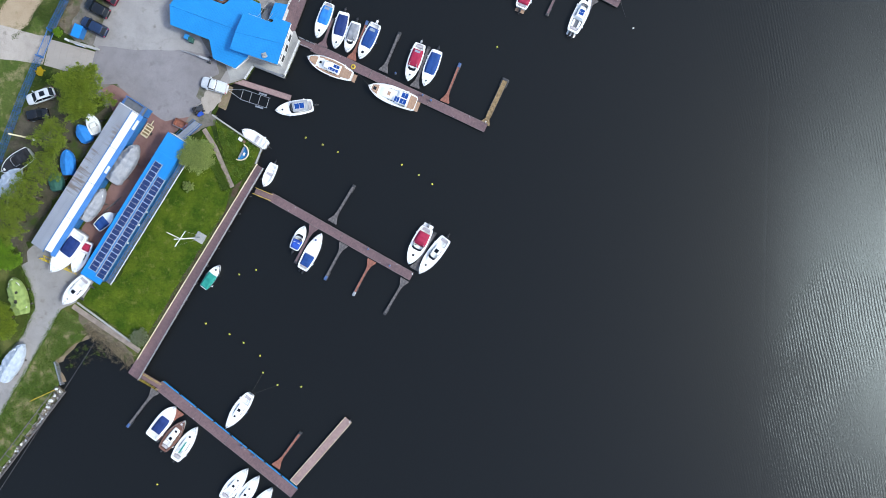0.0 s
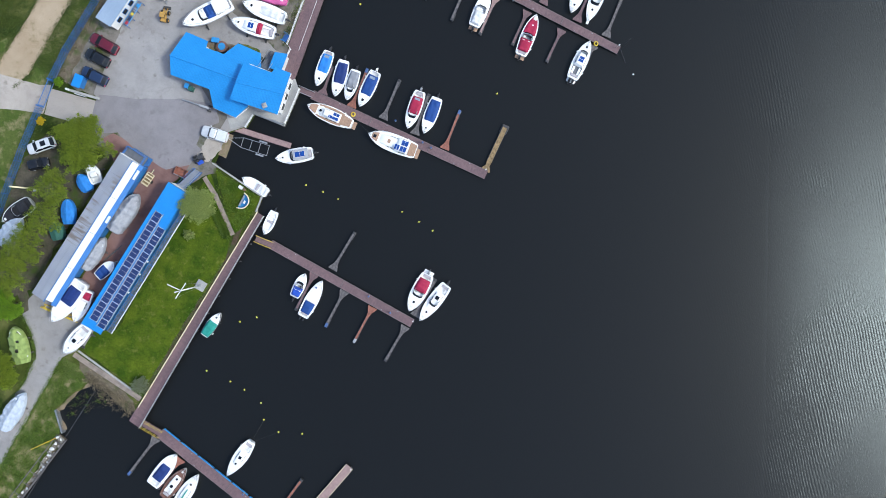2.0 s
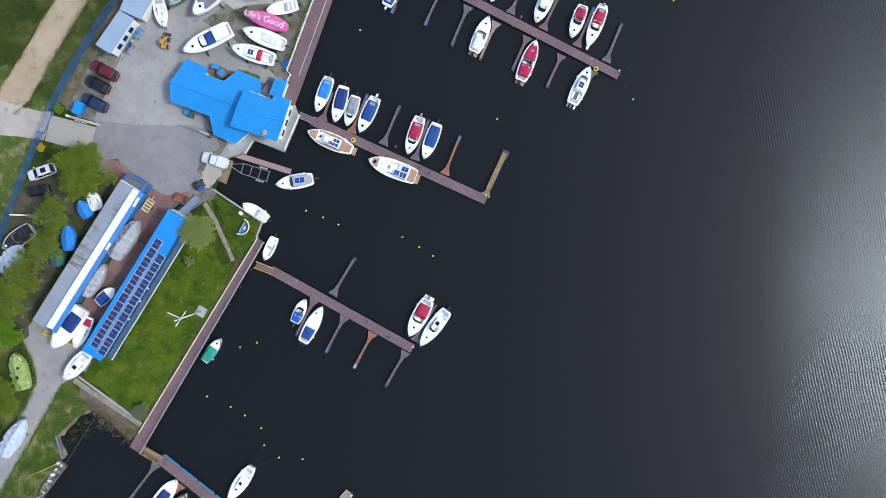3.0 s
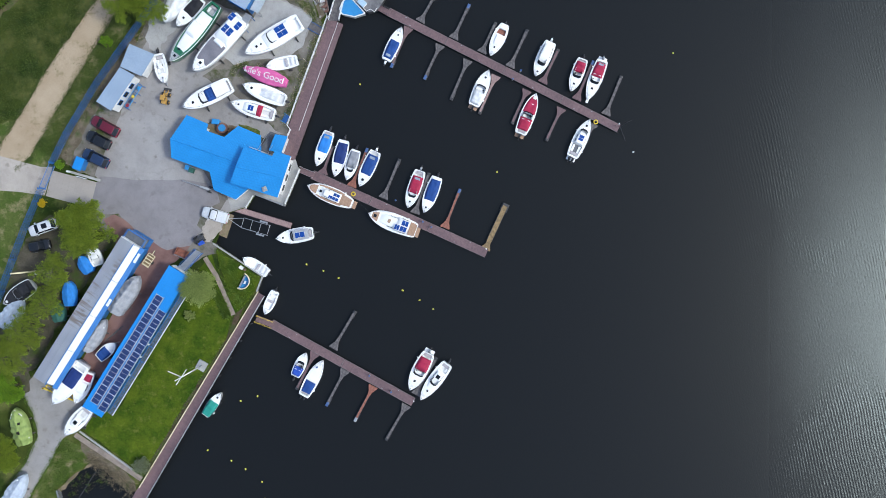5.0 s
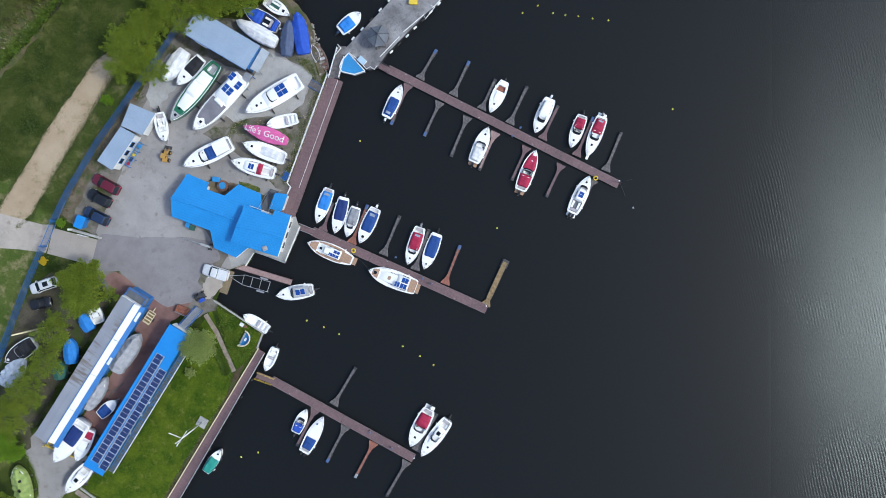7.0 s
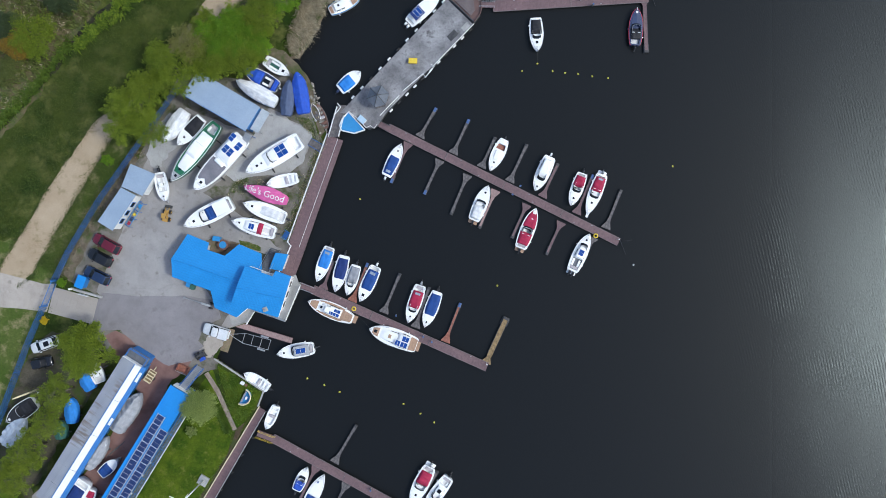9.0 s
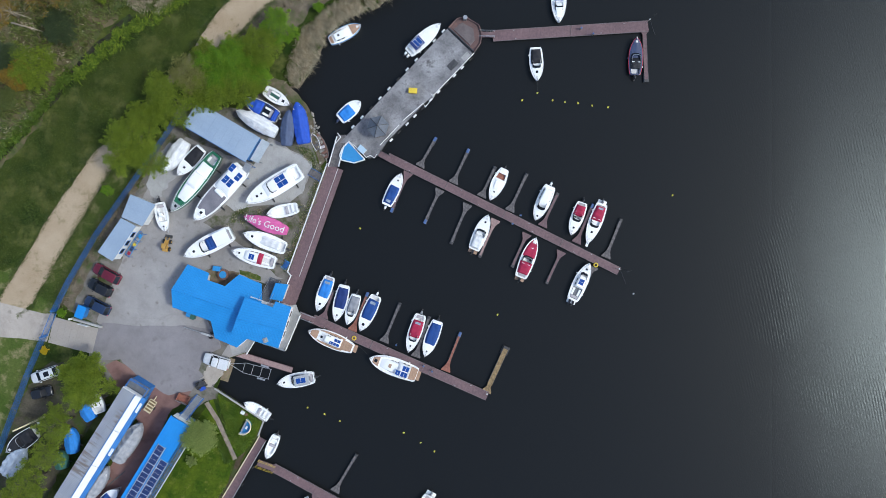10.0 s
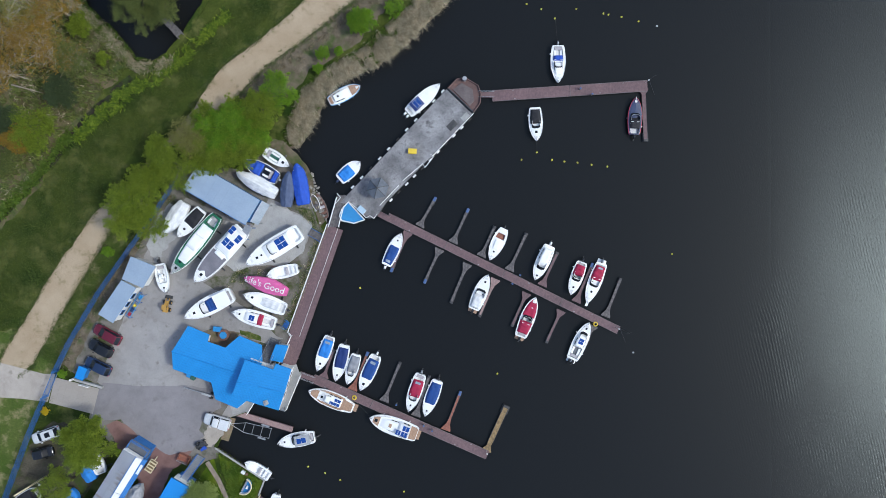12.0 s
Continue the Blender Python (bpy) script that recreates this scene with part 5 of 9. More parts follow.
    for c in (solar if isinstance(solar, list) else [solar] if solar else []):
        u, y, sx, sy, dz = c
        bm = box(u * L - sx, u * L + sx, y - sy, y + sy, zg(u) + dz, zg(u) + dz + 0.035)
        p = part("solar_panel", bm, SOLAR_BRIGHT, r, "blue solar panel")
        part("panel_frame", tubes([((u * L - sx, y - sy, zg(u) + dz + 0.02), (u * L + sx, y - sy, zg(u) + dz + 0.02)), ((u * L - sx, y + sy, zg(u) + dz + 0.02), (u * L + sx, y + sy, zg(u) + dz + 0.02)),
                                   ((u * L - sx, y - sy, zg(u) + dz + 0.02), (u * L - sx, y + sy, zg(u) + dz + 0.02)), ((u * L + sx, y - sy, zg(u) + dz + 0.02), (u * L + sx, y + sy, zg(u) + dz + 0.02)),
                                   ((u * L, y - sy, zg(u) + dz + 0.03), (u * L, y + sy, zg(u) + dz + 0.03))], 0.022, 4), WHITE, r)
    for c in (teak if isinstance(teak, list) else [teak] if teak else []):
        u0, u1, wf, dz = c[:4]
        n = 8
        a = [((u0 + (u1 - u0) * k / n) * L, -hb(u0 + (u1 - u0) * k / n) * wf) for k in range(n + 1)]
        b = [(x, -y) for x, y in a][::-1]
        part("teak_deck", prism(a + b, zg((u0 + u1) / 2) + dz, zg((u0 + u1) / 2) + dz + 0.05), c[4] if len(c) > 4 else TEAK, r, "grey non-slip deck" if len(c) > 4 else "teak-planked deck")
    if stripe:
        u0, u1, w, dz, mat = stripe
        part("sail_cover", dome(u0 * L, u1 * L, w, w * 0.7, zg(0.4) + dz, w * 1.4, n=8, m=6), mat, r, "long canvas sail cover")
    if platform:
        part("swim_platform", box(-0.55, -0.01, -B * tw * 0.42, B * tw * 0.42, 0.15, 0.24, bevel=0.03), TEAK if platform == "teak" else GELCOAT, r)
    if motor:
        for k in range(motors):
            outboard(r, 0, (k - (motors - 1) / 2) * 0.55, 0.5, motor, mscale)
    if well and not seats and well[1] - well[0] > 0.13 and (well[1] - well[0]) * L > 1.2:
        xb = well[0] * L + 0.10
        part("stern_bench", box(xb, xb + 0.42, -hb(well[0] + 0.03) * 0.60, hb(well[0] + 0.03) * 0.60, F * 0.52, F * 0.52 + 0.30, bevel=0.05), CUSHION, r, "mauve-grey stern bench")
        for s in (-1, 1):
            yb = hb(0.2) * 0.46 * s
            part("side_locker", box(xb + 0.45, well[1] * L - 0.15, yb - 0.17, yb + 0.17, F * 0.52, F * 0.52 + 0.22, bevel=0.04), GELCOAT, r)
    for i in range(seats):
        part("seat", box(well[0] * L + 0.35 + i * 0.9, well[0] * L + 0.75 + i * 0.9, -hb(0.25) * 0.62, hb(0.25) * 0.62, F * 0.52, F * 0.52 + 0.35, bevel=0.06), CUSHION if i else deck, r)
    if glass and well and glass[0] - 0.10 > well[0]:
        xs = glass[0] * L - 0.75
        for s in (-1, 1):
            part("helm_seat", box(xs - 0.24, xs + 0.20, s * B * 0.20 - 0.21, s * B * 0.20 + 0.21, F * 0.52, F * 0.52 + 0.42, bevel=0.07), CUSHION, r, "padded helm seat")
            part("seat_back", box(xs - 0.32, xs - 0.23, s * B * 0.20 - 0.20, s * B * 0.20 + 0.20, F * 0.52 + 0.30, F * 0.52 + 0.72, bevel=0.04), GELCOAT, r)
        part("console", box(xs + 0.55, xs + 0.85, -B * 0.34, B * 0.34, F * 0.52, F * 1.02, bevel=0.05), STEEL_DARK, r, "dark dashboard")
        part("steering_wheel", tubes([((xs + 0.45, -B * 0.20, F), (xs + 0.50, -B * 0.20, F + 0.05))], 0.17, 12), RUBBER, r)
    # deck fittings
    if category == "boat" and L > 3.6 and name != "rowing_boat":
        part("anchor_roller", box(L - 0.32, L + 0.10, -0.07, 0.07, zg(1) + 0.03, zg(1) + 0.12, bevel=0.02), STEEL, r, "steel anchor roller")
        for u in (0.88, 0.06):
            for s in (-1, 1):
                yy = s * max(hb(u) - 0.13, 0.05)
                part("deck_cleat", tubes([((u * L - 0.11, yy, zg(u) + 0.07), (u * L + 0.11, yy, zg(u) + 0.07))], 0.025, 5), STEEL, r)
        part("anchor_locker", box(L * 0.90 - 0.20, L * 0.90 + 0.12, -hb(0.92) * 0.42, hb(0.92) * 0.42, zg(0.9) + 0.055, zg(0.9) + 0.085, bevel=0.01), SOLE, r, "anchor locker lid")
    if pulpit:
        part("bow_pulpit", box(L - 0.25, L + 0.55, -0.20, 0.20, zg(1) + 0.02, zg(1) + 0.10, bevel=0.04), GELCOAT, r, "white bow platform")
    if rail:
        us = [0.60, 0.72, 0.84, 0.93, 0.985]
        left = [(u * L, -max(hb(u) - 0.07, 0.0), zg(u) + 0.5) for u in us]
        right = [(x, -y, w) for x, y, w in left][::-1]
        line = left + [(L * 1.005, 0, zg(1) + 0.55)] + right
        part("bow_rail", sweep(line, 0.02, 5), STEEL, r, "stainless bow rail")
        for p in line[1:-1:2]:
            part("stanchion", tubes([(p, (p[0], p[1], p[2] - 0.48))], 0.02, 5), STEEL, r)
    if not fenders and group == "moored boats" and L > 4.2:
        fenders = 3
    for i in range(fenders):
        s = 1 if i % 2 else -1
        u = 0.22 + 0.45 * i / max(1, fenders - 1)
        part("fender", tubes([((u * L, s * (hb(u) + 0.10), zg(u) * 0.25), (u * L, s * (hb(u) + 0.10), zg(u) * 0.95))], 0.09, 8), FENDERS[i % 3], r, "hanging fender")
    if support == "trailer":
        part("trailer_frame", tubes([((0.1 * L, -0.5, -0.35), (0.72 * L, -0.5, -0.35)), ((0.1 * L, 0.5, -0.35), (0.72 * L, 0.5, -0.35)), ((0.72 * L, -0.5, -0.35), (1.05 * L, 0, -0.35)), ((0.72 * L, 0.5, -0.35), (1.05 * L, 0, -0.35))], 0.06), STEEL, r)
        for s in (-1, 1):
            part("trailer_wheel", tubes([((0.32 * L, s * (B / 2 - 0.05), -(z - GROUND) + 0.3), (0.32 * L, s * (B / 2 + 0.15), -(z - GROUND) + 0.3))], 0.3, 14), RUBBER, r)
        part("support_leg", tubes([((x * L, y, -(z - GROUND) + 0.04), (x * L, y, -0.2)) for x, y in ((0.15, -0.4), (0.15, 0.4), (0.98, 0.0))], 0.05), STEEL, r)
    elif support:
        mat = support
        for x in (0.2, 0.65):
            for s in (-1, 1):
                part("stand_leg", tubes([((x * L, s * (B / 2 + 0.25), -(z - GROUND) + 0.04), (x * L, s * B * 0.36, 0.12))], 0.06), mat, r)
            part("stand_beam", box(x * L - 0.1, x * L + 0.1, -B / 2 - 0.3, B / 2 + 0.3, -(z - GROUND) + 0.03, -(z - GROUND) + 0.2), mat, r)
            part("keel_block", box(x * L - 0.15, x * L + 0.15, -0.2, 0.2, -(z - GROUND) + 0.03, -0.3), DECK_GREY, r)
    if rope:
        for tgt in rope:
            inv = m.inverted()
            q = inv @ Vector((*tgt, 0.55))
            s0 = Vector((L * 0.97, 0, zg(1))) if q.x > L * 0.5 else Vector((0.15, 0, zg(0)))
            mid = (s0 + q) / 2 - Vector((0, 0, 0.15))
            part("mooring_line", tubes([(s0, mid), (mid, q)], 0.016, 5), ROPE, r)
    return r


def wrapped(stern, bow, B, mat, label, z=None, ridge=0.75, F=1.0, lump=0.0, full=2.0, tw=0.7, support=True, group="laid-up boats", text=None, crumple=1.0, holes=()):
    """A laid-up boat under a full tarpaulin, on blocks."""
    z = GROUND + 0.55 if z is None else z
    m, L = frame_on(stern, bow, z)
    r = root("covered_boat", m, label, "boat", group)
    # dark deck colour stands in for the shade beneath the torn cloth
    hull_parts(r, L * 0.965, B * 0.93, F * 0.93, tw, full, None, GELCOAT, STEEL_DARK if holes else GELCOAT, SOLE)
    rows = []
    n, k = 64, 20
    for i in range(n + 1):
        u = -0.01 + 1.02 * i / n
        h = half_beam(min(max(u, 0.0), 1), B, tw, full) + 0.10
        zr = F * 1.05 + ridge * (0.55 + 0.45 * math.sin(min(1, max(0, u)) * math.pi) ** 0.7) * (1 if u < 0.9 else (1.02 - u) / 0.12) + lump * math.exp(-((u - 0.25) / 0.12) ** 2)
        row = []
        for j in range(k + 1):
            s = 2 * j / k - 1
            y = h * math.copysign(min(1, abs(s) * 1.35), s)
            if abs(s) > 0.74:
                zz = F * 1.05 - (abs(s) - 0.74) / 0.26 * F * 0.75
                y *= 1.0 + 0.018 * math.sin(i * 2.1)
            else:
                zz = F * 1.05 + (zr - F * 1.05) * (1 - abs(s) / 0.74) ** 0.95
            fold = 0.055 * noise.noise(Vector((u * L * 1.7, s * 2.5, L))) + 0.03 * noise.noise(Vector((u * L * 3.5, s * 7, L + 4))) + 0.05 * math.sin(u * L * 5.3 + 4 * noise.noise(Vector((u * 5, s * 1.5, 2)))) * max(0.0, abs(s) - 0.3)
            # the cloth sags between the hoops that carry it
            fold = fold * crumple - 0.10 * (crumple - 1.0) * math.sin(u * 5.5 * math.pi + L) ** 2 * max(0.0, 1 - abs(abs(s) - 0.35) / 0.42)
            row.append((u * L, y + fold * (1 if s > 0 else -1) * 0.6, zz + fold))
        rows.append(row)
    bm = loft(rows, caps=True)
    torn = [f for f in bm.faces for hu, hs, ru, rs in holes if len(f.verts) == 4 and f.calc_center_median().z > F and ((f.calc_center_median().x / L - hu) / ru) ** 2 + ((f.calc_center_median().y / B * 2 - hs) / rs) ** 2 < 1]
    bmesh.ops.delete(bm, geom=torn, context="FACES")
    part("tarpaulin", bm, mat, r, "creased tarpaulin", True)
    part("lashing", tubes([((u * L, s * (half_beam(u, B, tw, full) + 0.14), F * 0.35), (u * L, s * (half_beam(u, B, tw, full) * 0.5), -0.1)) for u in (0.15, 0.35, 0.55, 0.75) for s in (-1, 1)], 0.015, 4), CREAM, r)
    if support:
        g = -(z - GROUND) + 0.04
        for u in (0.22, 0.62):
            part("stand_beam", box(u * L - 0.1, u * L + 0.1, -B / 2, B / 2, g, g + 0.15), DECK_GREY, r)
            part("keel_block", box(u * L - 0.15, u * L + 0.15, -0.2, 0.2, g + 0.151, -0.25), DECK_GREY, r)
            for s in (-1, 1):
                part("stand_leg", tubes([((u * L, s * B * 0.48, g + 0.1), (u * L, s * B * 0.38, 0.05))], 0.05), STEEL_DARK, r)
    if text:
        body, size, u0, wz, mat2 = text
        cu = bpy.data.curves.new("lettering", "FONT")
        cu.body, cu.size, cu.extrude, cu.align_x, cu.align_y = body, size, 0.004, "LEFT", "CENTER"
        tmp = new("lettering_source", cu)
        deps = bpy.context.evaluated_depsgraph_get()
        me = bpy.data.meshes.new_from_object(tmp.evaluated_get(deps))
        bpy.data.objects.remove(tmp)
        me.materials.clear()
        me.materials.append(mat2)
        ob = new("lettering", me)
        ob.parent = r
        ob["label"] = "white lettering"
        # lay the letters on the slope of the cover
        hw = B / 2 * 0.9
        for v in me.vertices:
            x, y, zz = v.co
            u = u0 + (-x) / L
            s_y = -y
            h = half_beam(min(max(u, 0), 1), B, tw, full) + 0.09
            a = min(1, abs(s_y) / h) / 1.35
            zr = F * 1.05 + ridge * (0.55 + 0.45 * math.sin(min(1, max(0, u)) * math.pi) ** 0.7)
            v.co = (u0 * L - x, -y, F * 1.05 + (zr - F * 1.05) * max(0.0, 1 - a / 0.74) ** 0.85 + 0.12 + zz)
    return r


# -- boats on the north pier
boat((-8.66, 48.67), (-6.23, 53.53), 1.95, "white motor boat with a blue canvas cover", cover=(0.06, 0.62, 0.82, 0.42, C_BLUE), hatch=(0.78, 0.12, 0.06), motor=GELCOAT, well=None, fenders=2, vinyl=True)
boat((9.74, 54.10), (7.41, 49.33), 2.05, "white sailing boat without mast at the pier", "sailing_boat", well=(0.16, 0.33), tw=0.62, full=1.9, sole=DECK_RED, cabin=(0.36, 0.70, 0.55, 0.22, GELCOAT), hatch=(0.74, 0.13, 0.08), motor=STEEL_DARK, mscale=0.7)
boat((4.78, 41.66), (7.12, 46.97), 2.15, "white cuddy boat with a white canvas cover", cover=(0.05, 0.44, 0.84, 0.45, C_WHITE), well=(0.04, 0.4), glass=(0.52, 0.75), hatch=(0.80, 0.15, 0.07), motor=HULL_BLACK, platform="teak")
boat((16.76, 51.39), (14.35, 46.18), 2.15, "white cabin boat with a dark windscreen", cabin=(0.08, 0.66, 0.78, 0.62, GELCOAT), glass=(0.62, 0.66, 0.25), hatch=(0.88, 0.13, 0.05), well=None, fenders=3, motor=GELCOAT)
boat((21.74, 48.78), (19.85, 43.82), 1.95, "white motor boat with a crimson cockpit cover", cover=(0.10, 0.42, 0.84, 0.38, C_RED), glass=(0.52, 0.72), hatch=(0.78, 0.15, 0.07), motor=HULL_BLACK, well=(0.03, 0.5))
boat((24.79, 48.57), (22.38, 42.47), 2.1, "white motor boat with crimson aft cover and bathing platform", cover=(0.08, 0.44, 0.82, 0.42, C_RED), glass=(0.54, 0.72), hatch=(0.72, 0.16, 0.07), motor=STEEL, platform=True, fenders=3, full=2.0, vinyl=True, pulpit=True)
boat((12.00, 37.26), (14.43, 43.37), 2.25, "white motor boat under crimson deck covers", cover=[(0.10, 0.40, 0.86, 0.40, C_RED), (0.52, 0.97, 0.86, 0.16, C_RED)], glass=(0.50, 0.70), motor=HULL_BLACK, platform="teak", well=(0.03, 0.5), rail=False)
boat((20.00, 33.65), (22.68, 39.32), 2.2, "white motor cruiser with grey cockpit and pale hard top", cabin=(0.34, 0.70, 0.68, 0.52, GELCOAT), hatch=[(0.84, 0.15, 0.06)], solar=[(0.5, 0.0, 0.46, 0.40, 0.52)], glass=(0.68, 0.62, 0.08), well=(0.05, 0.34), sole=SLATE_STEEL, deck=GELCOAT, motor=HULL_BLACK, fenders=4, motors=2, platform=True)
# -- boats on the clubhouse pier
boat((-17.48, 37.76), (-19.50, 32.52), 2.0, "white motor boat with a bright blue canvas cover", cover=(0.10, 0.62, 0.84, 0.42, C_SKY), vinyl=True, hatch=(0.80, 0.16, 0.06), motor=HULL_BLACK, well=(0.02, 0.3))
boat((-15.23, 36.41), (-16.73, 30.90), 2.05, "white motor boat with a navy canvas cover", cover=(0.08, 0.66, 0.84, 0.42, C_NAVY), hatch=(0.84, 0.12, 0.06), motor=HULL_BLACK, well=None)
boat((-13.42, 34.90), (-14.90, 30.34), 1.85, "small white boat with a grey canvas hood", cover=(0.06, 0.62, 0.86, 0.40, C_GREY), motor=HULL_BLACK, well=None, glass=(0.66, 0.6))
boat((-10.36, 34.68), (-12.90, 29.35), 2.15, "white motor boat with a blue canvas cover", cover=(0.12, 0.68, 0.84, 0.45, C_BLUE), vinyl=True, hatch=(0.82, 0.2, 0.06), motor=GELCOAT, well=(0.02, 0.2))
boat((-3.49, 31.68), (-5.50, 25.98), 2.1, "white motor boat with a crimson cover", cover=(0.16, 0.62, 0.84, 0.45, C_RED), vinyl=True, glass=(0.66, 0.66), hatch=(0.84, 0.13, 0.06), motor=STEEL, well=(0.02, 0.3))
boat((-0.88, 30.67), (-2.97, 25.24), 2.1, "white motor boat with a dark blue cover", cover=(0.08, 0.68, 0.84, 0.45, C_BLUE), hatch=(0.86, 0.12, 0.06), motor=HULL_BLACK, well=None)
boat((-14.05, 26.53), (-20.81, 29.44), 2.45, "white classic motor cruiser with teak decks and solar panels", "motor_cruiser", F=1.0, tw=0.58, full=2.6, well=None, cabin=[(0.26, 0.74, 0.66, 0.5, GELCOAT), (0.50, 0.66, 0.5, 0.8, GELCOAT)], teak=[(0.79, 0.95, 0.74, 0.10), (0.03, 0.22, 0.74, 0.11), (0.22, 0.79, 0.90, 0.06)], solar=[(0.36, -0.3, 0.5, 0.24, 0.56), (0.36, 0.3, 0.5, 0.24, 0.56), (0.48, 0.3, 0.4, 0.24, 0.56)], hatch=[(0.70, 0.18, 0.5)], platform="teak", rope=[(-14.00, 28.50)])
boat((-4.23, 22.34), (-11.45, 25.09), 2.75, "white motor cruiser with teak deck and rooftop solar panels", "motor_cruiser", F=1.0, tw=0.82, full=2.5, well=None, cabin=[(0.18, 0.80, 0.66, 0.42, GELCOAT), (0.16, 0.44, 0.84, 0.85, GELCOAT)], teak=[(0.80, 0.93, 0.72, 0.10), (0.01, 0.15, 0.82, 0.11), (0.54, 0.60, 0.22, 0.40)], solar=[(0.25, -0.46, 0.52, 0.40, 0.90), (0.25, 0.46, 0.52, 0.40, 0.90), (0.38, 0.46, 0.38, 0.40, 0.90)], hatch=[(0.87, 0.24, 0.12)], platform="teak", rope=[(-13.67, 27.43)])
# -- boats on the lawn pier
boat((-23.28, -0.19), (-21.51, 3.42), 1.75, "small white motor boat with a bright blue cover", cover=(0.05, 0.42, 0.86, 0.35, C_TARPBLUE), glass=(0.56, 0.66), motor=HULL_BLACK, well=(0.02, 0.5), rail=False)
boat((-21.99, -3.28), (-18.89, 2.28), 2.1, "white motor boat with a slate blue aft cover", cover=(0.10, 0.40, 0.80, 0.3, C_BLUE), well=(0.04, 0.42), motor=HULL_BLACK, motors=2, mscale=0.8, full=2.0)
boat((-2.36, 3.28), (-5.35, -2.37), 2.45, "white motor boat with a crimson cockpit cover", cover=(0.14, 0.48, 0.82, 0.5, C_RED), glass=(0.56, 0.72), hatch=(0.76, 0.17, 0.07), motor=STEEL, platform=True, well=(0.02, 0.5), fenders=2)
boat((0.55, 1.61), (-3.67, -3.87), 2.2, "white sports cruiser with a dark hatch", F=0.85, full=2.0, cabin=(0.22, 0.72, 0.62, 0.34, GELCOAT), hatch=[(0.36, 0.3, 0.38), (0.76, 0.14, 0.12)], motor=HULL_BLACK, well=(0.03, 0.22), glass=(0.52, 0.55, 0.3))
# -- boats on the southern pier
boat((-45.80, -29.74), (-41.95, -24.92), 2.35, "white motor boat with a navy cockpit cover", cover=(0.18, 0.66, 0.72, 0.42, C_NAVY), well=(0.03, 0.2), tw=0.86, full=2.8, rail=False)
boat((-44.07, -31.72), (-40.49, -27.16), 2.15, "white sailing boat with varnished wooden gunwales", "sailing_boat", deck=HULL_WOOD, gun=HULL_WOOD, tw=0.66, full=1.9, well=(0.06, 0.30), cabin=(0.30, 0.76, 0.62, 0.36, GELCOAT), hatch=[(0.66, 0.17, 0.3), (0.42, 0.24, 0.38)], motor=STEEL_DARK, mscale=0.7)
boat((-42.15, -33.34), (-38.56, -28.15), 2.15, "white sailing boat with a turquoise sail cover", "sailing_boat", tw=0.66, full=1.8, well=(0.06, 0.30), cabin=(0.30, 0.74, 0.58, 0.32, GELCOAT), stripe=(0.24, 0.58, 0.12, 0.42, C_GREEN), hatch=(0.72, 0.16, 0.22), motor=STEEL_DARK, mscale=0.7, fenders=3, rope=[(-37.94, -26.36)])
boat((-30.14, -22.98), (-33.89, -28.17), 2.15, "white sailing yacht moored bow to the pier", "sailing_boat", tw=0.62, full=1.8, well=(0.06, 0.28), cabin=(0.30, 0.72, 0.56, 0.34, GELCOAT), hatch=[(0.46, 0.24, 0.34), (0.64, 0.14, 0.3)], rope=[(-25.96, -21.55), (-28.26, -19.66)])
for a, b, w in (((-34.71, -39.60), (-30.68, -34.83), 2.3), ((-32.87, -41.23), (-28.92, -36.01), 2.2), ((-30.30, -42.42), (-26.90, -37.92), 2.1)):
    boat(a, b, w, "white sailing yacht moored bow to the pier", "sailing_boat", tw=0.62, full=1.8, well=(0.06, 0.28), cabin=(0.30, 0.72, 0.56, 0.34, GELCOAT), hatch=[(0.46, 0.2, 0.34), (0.64, 0.14, 0.3)])
# -- boats on the far pier and round the barge
boat((18.30, 82.16), (18.24, 76.46), 2.25, "white motor boat with blue cockpit canvas", cabin=(0.46, 0.82, 0.6, 0.32, GELCOAT), cover=(0.28, 0.42, 0.66, 0.5, C_TARPBLUE), well=(0.03, 0.4), full=1.9, motor=STEEL, glass=(0.58, 0.62, 0.1), rope=[(17.94, 86.35)])
boat((14.64, 72.71), (14.85, 67.59), 2.1, "white motor boat with a black cockpit cover", cover=(0.06, 0.50, 0.80, 0.48, C_BLACK), glass=(0.56, 0.66), hatch=(0.74, 0.18, 0.07), well=None, fenders=3, full=2.1, rope=[(14.93, 65.86)])
boat((29.92, 68.35), (30.22, 73.98), 2.15, "dark blue sports boat with black cover and red quarters", hull=HULL_NAVY, deck=HULL_NAVY, gun=HULL_RED, cover=(0.16, 0.46, 0.8, 0.3, C_BLACK), glass=(0.52, 0.7), motor=HULL_BLACK, well=(0.03, 0.2), rail=False)
boat((-17.02, 73.95), (-12.22, 76.31), 2.1, "white and turquoise small cruiser with brown foredeck", "motor_cruiser", F=0.85, gun=HULL_BLUE, tw=0.66, full=2.6, cabin=[(0.14, 0.64, 0.68, 0.55, GELCOAT)], teak=[(0.68, 0.96, 0.82, 0.05), (0.02, 0.11, 0.7, 0.06)], hatch=[(0.3, 0.15, 0.55)], well=None, rail=False)
boat((-4.91, 72.07), (0.01, 76.41), 2.15, "white motor boat with blue solar-panelled top", well=(0.03, 0.3), top=(0.14, 0.42, 0.74, 1.0, C_NAVY), solar=[(0.30, 0.0, 0.55, 0.6, 1.12)], motor=GELCOAT, motors=2, full=2.1, rail=False, seats=1)
boat((-15.68, 62.00), (-12.42, 64.65), 2.2, "white motor boat with a bright blue cover by the barge", cover=(0.08, 0.62, 0.86, 0.48, C_SKY), well=None, motor=HULL_NAVY, full=2.6, rail=False)
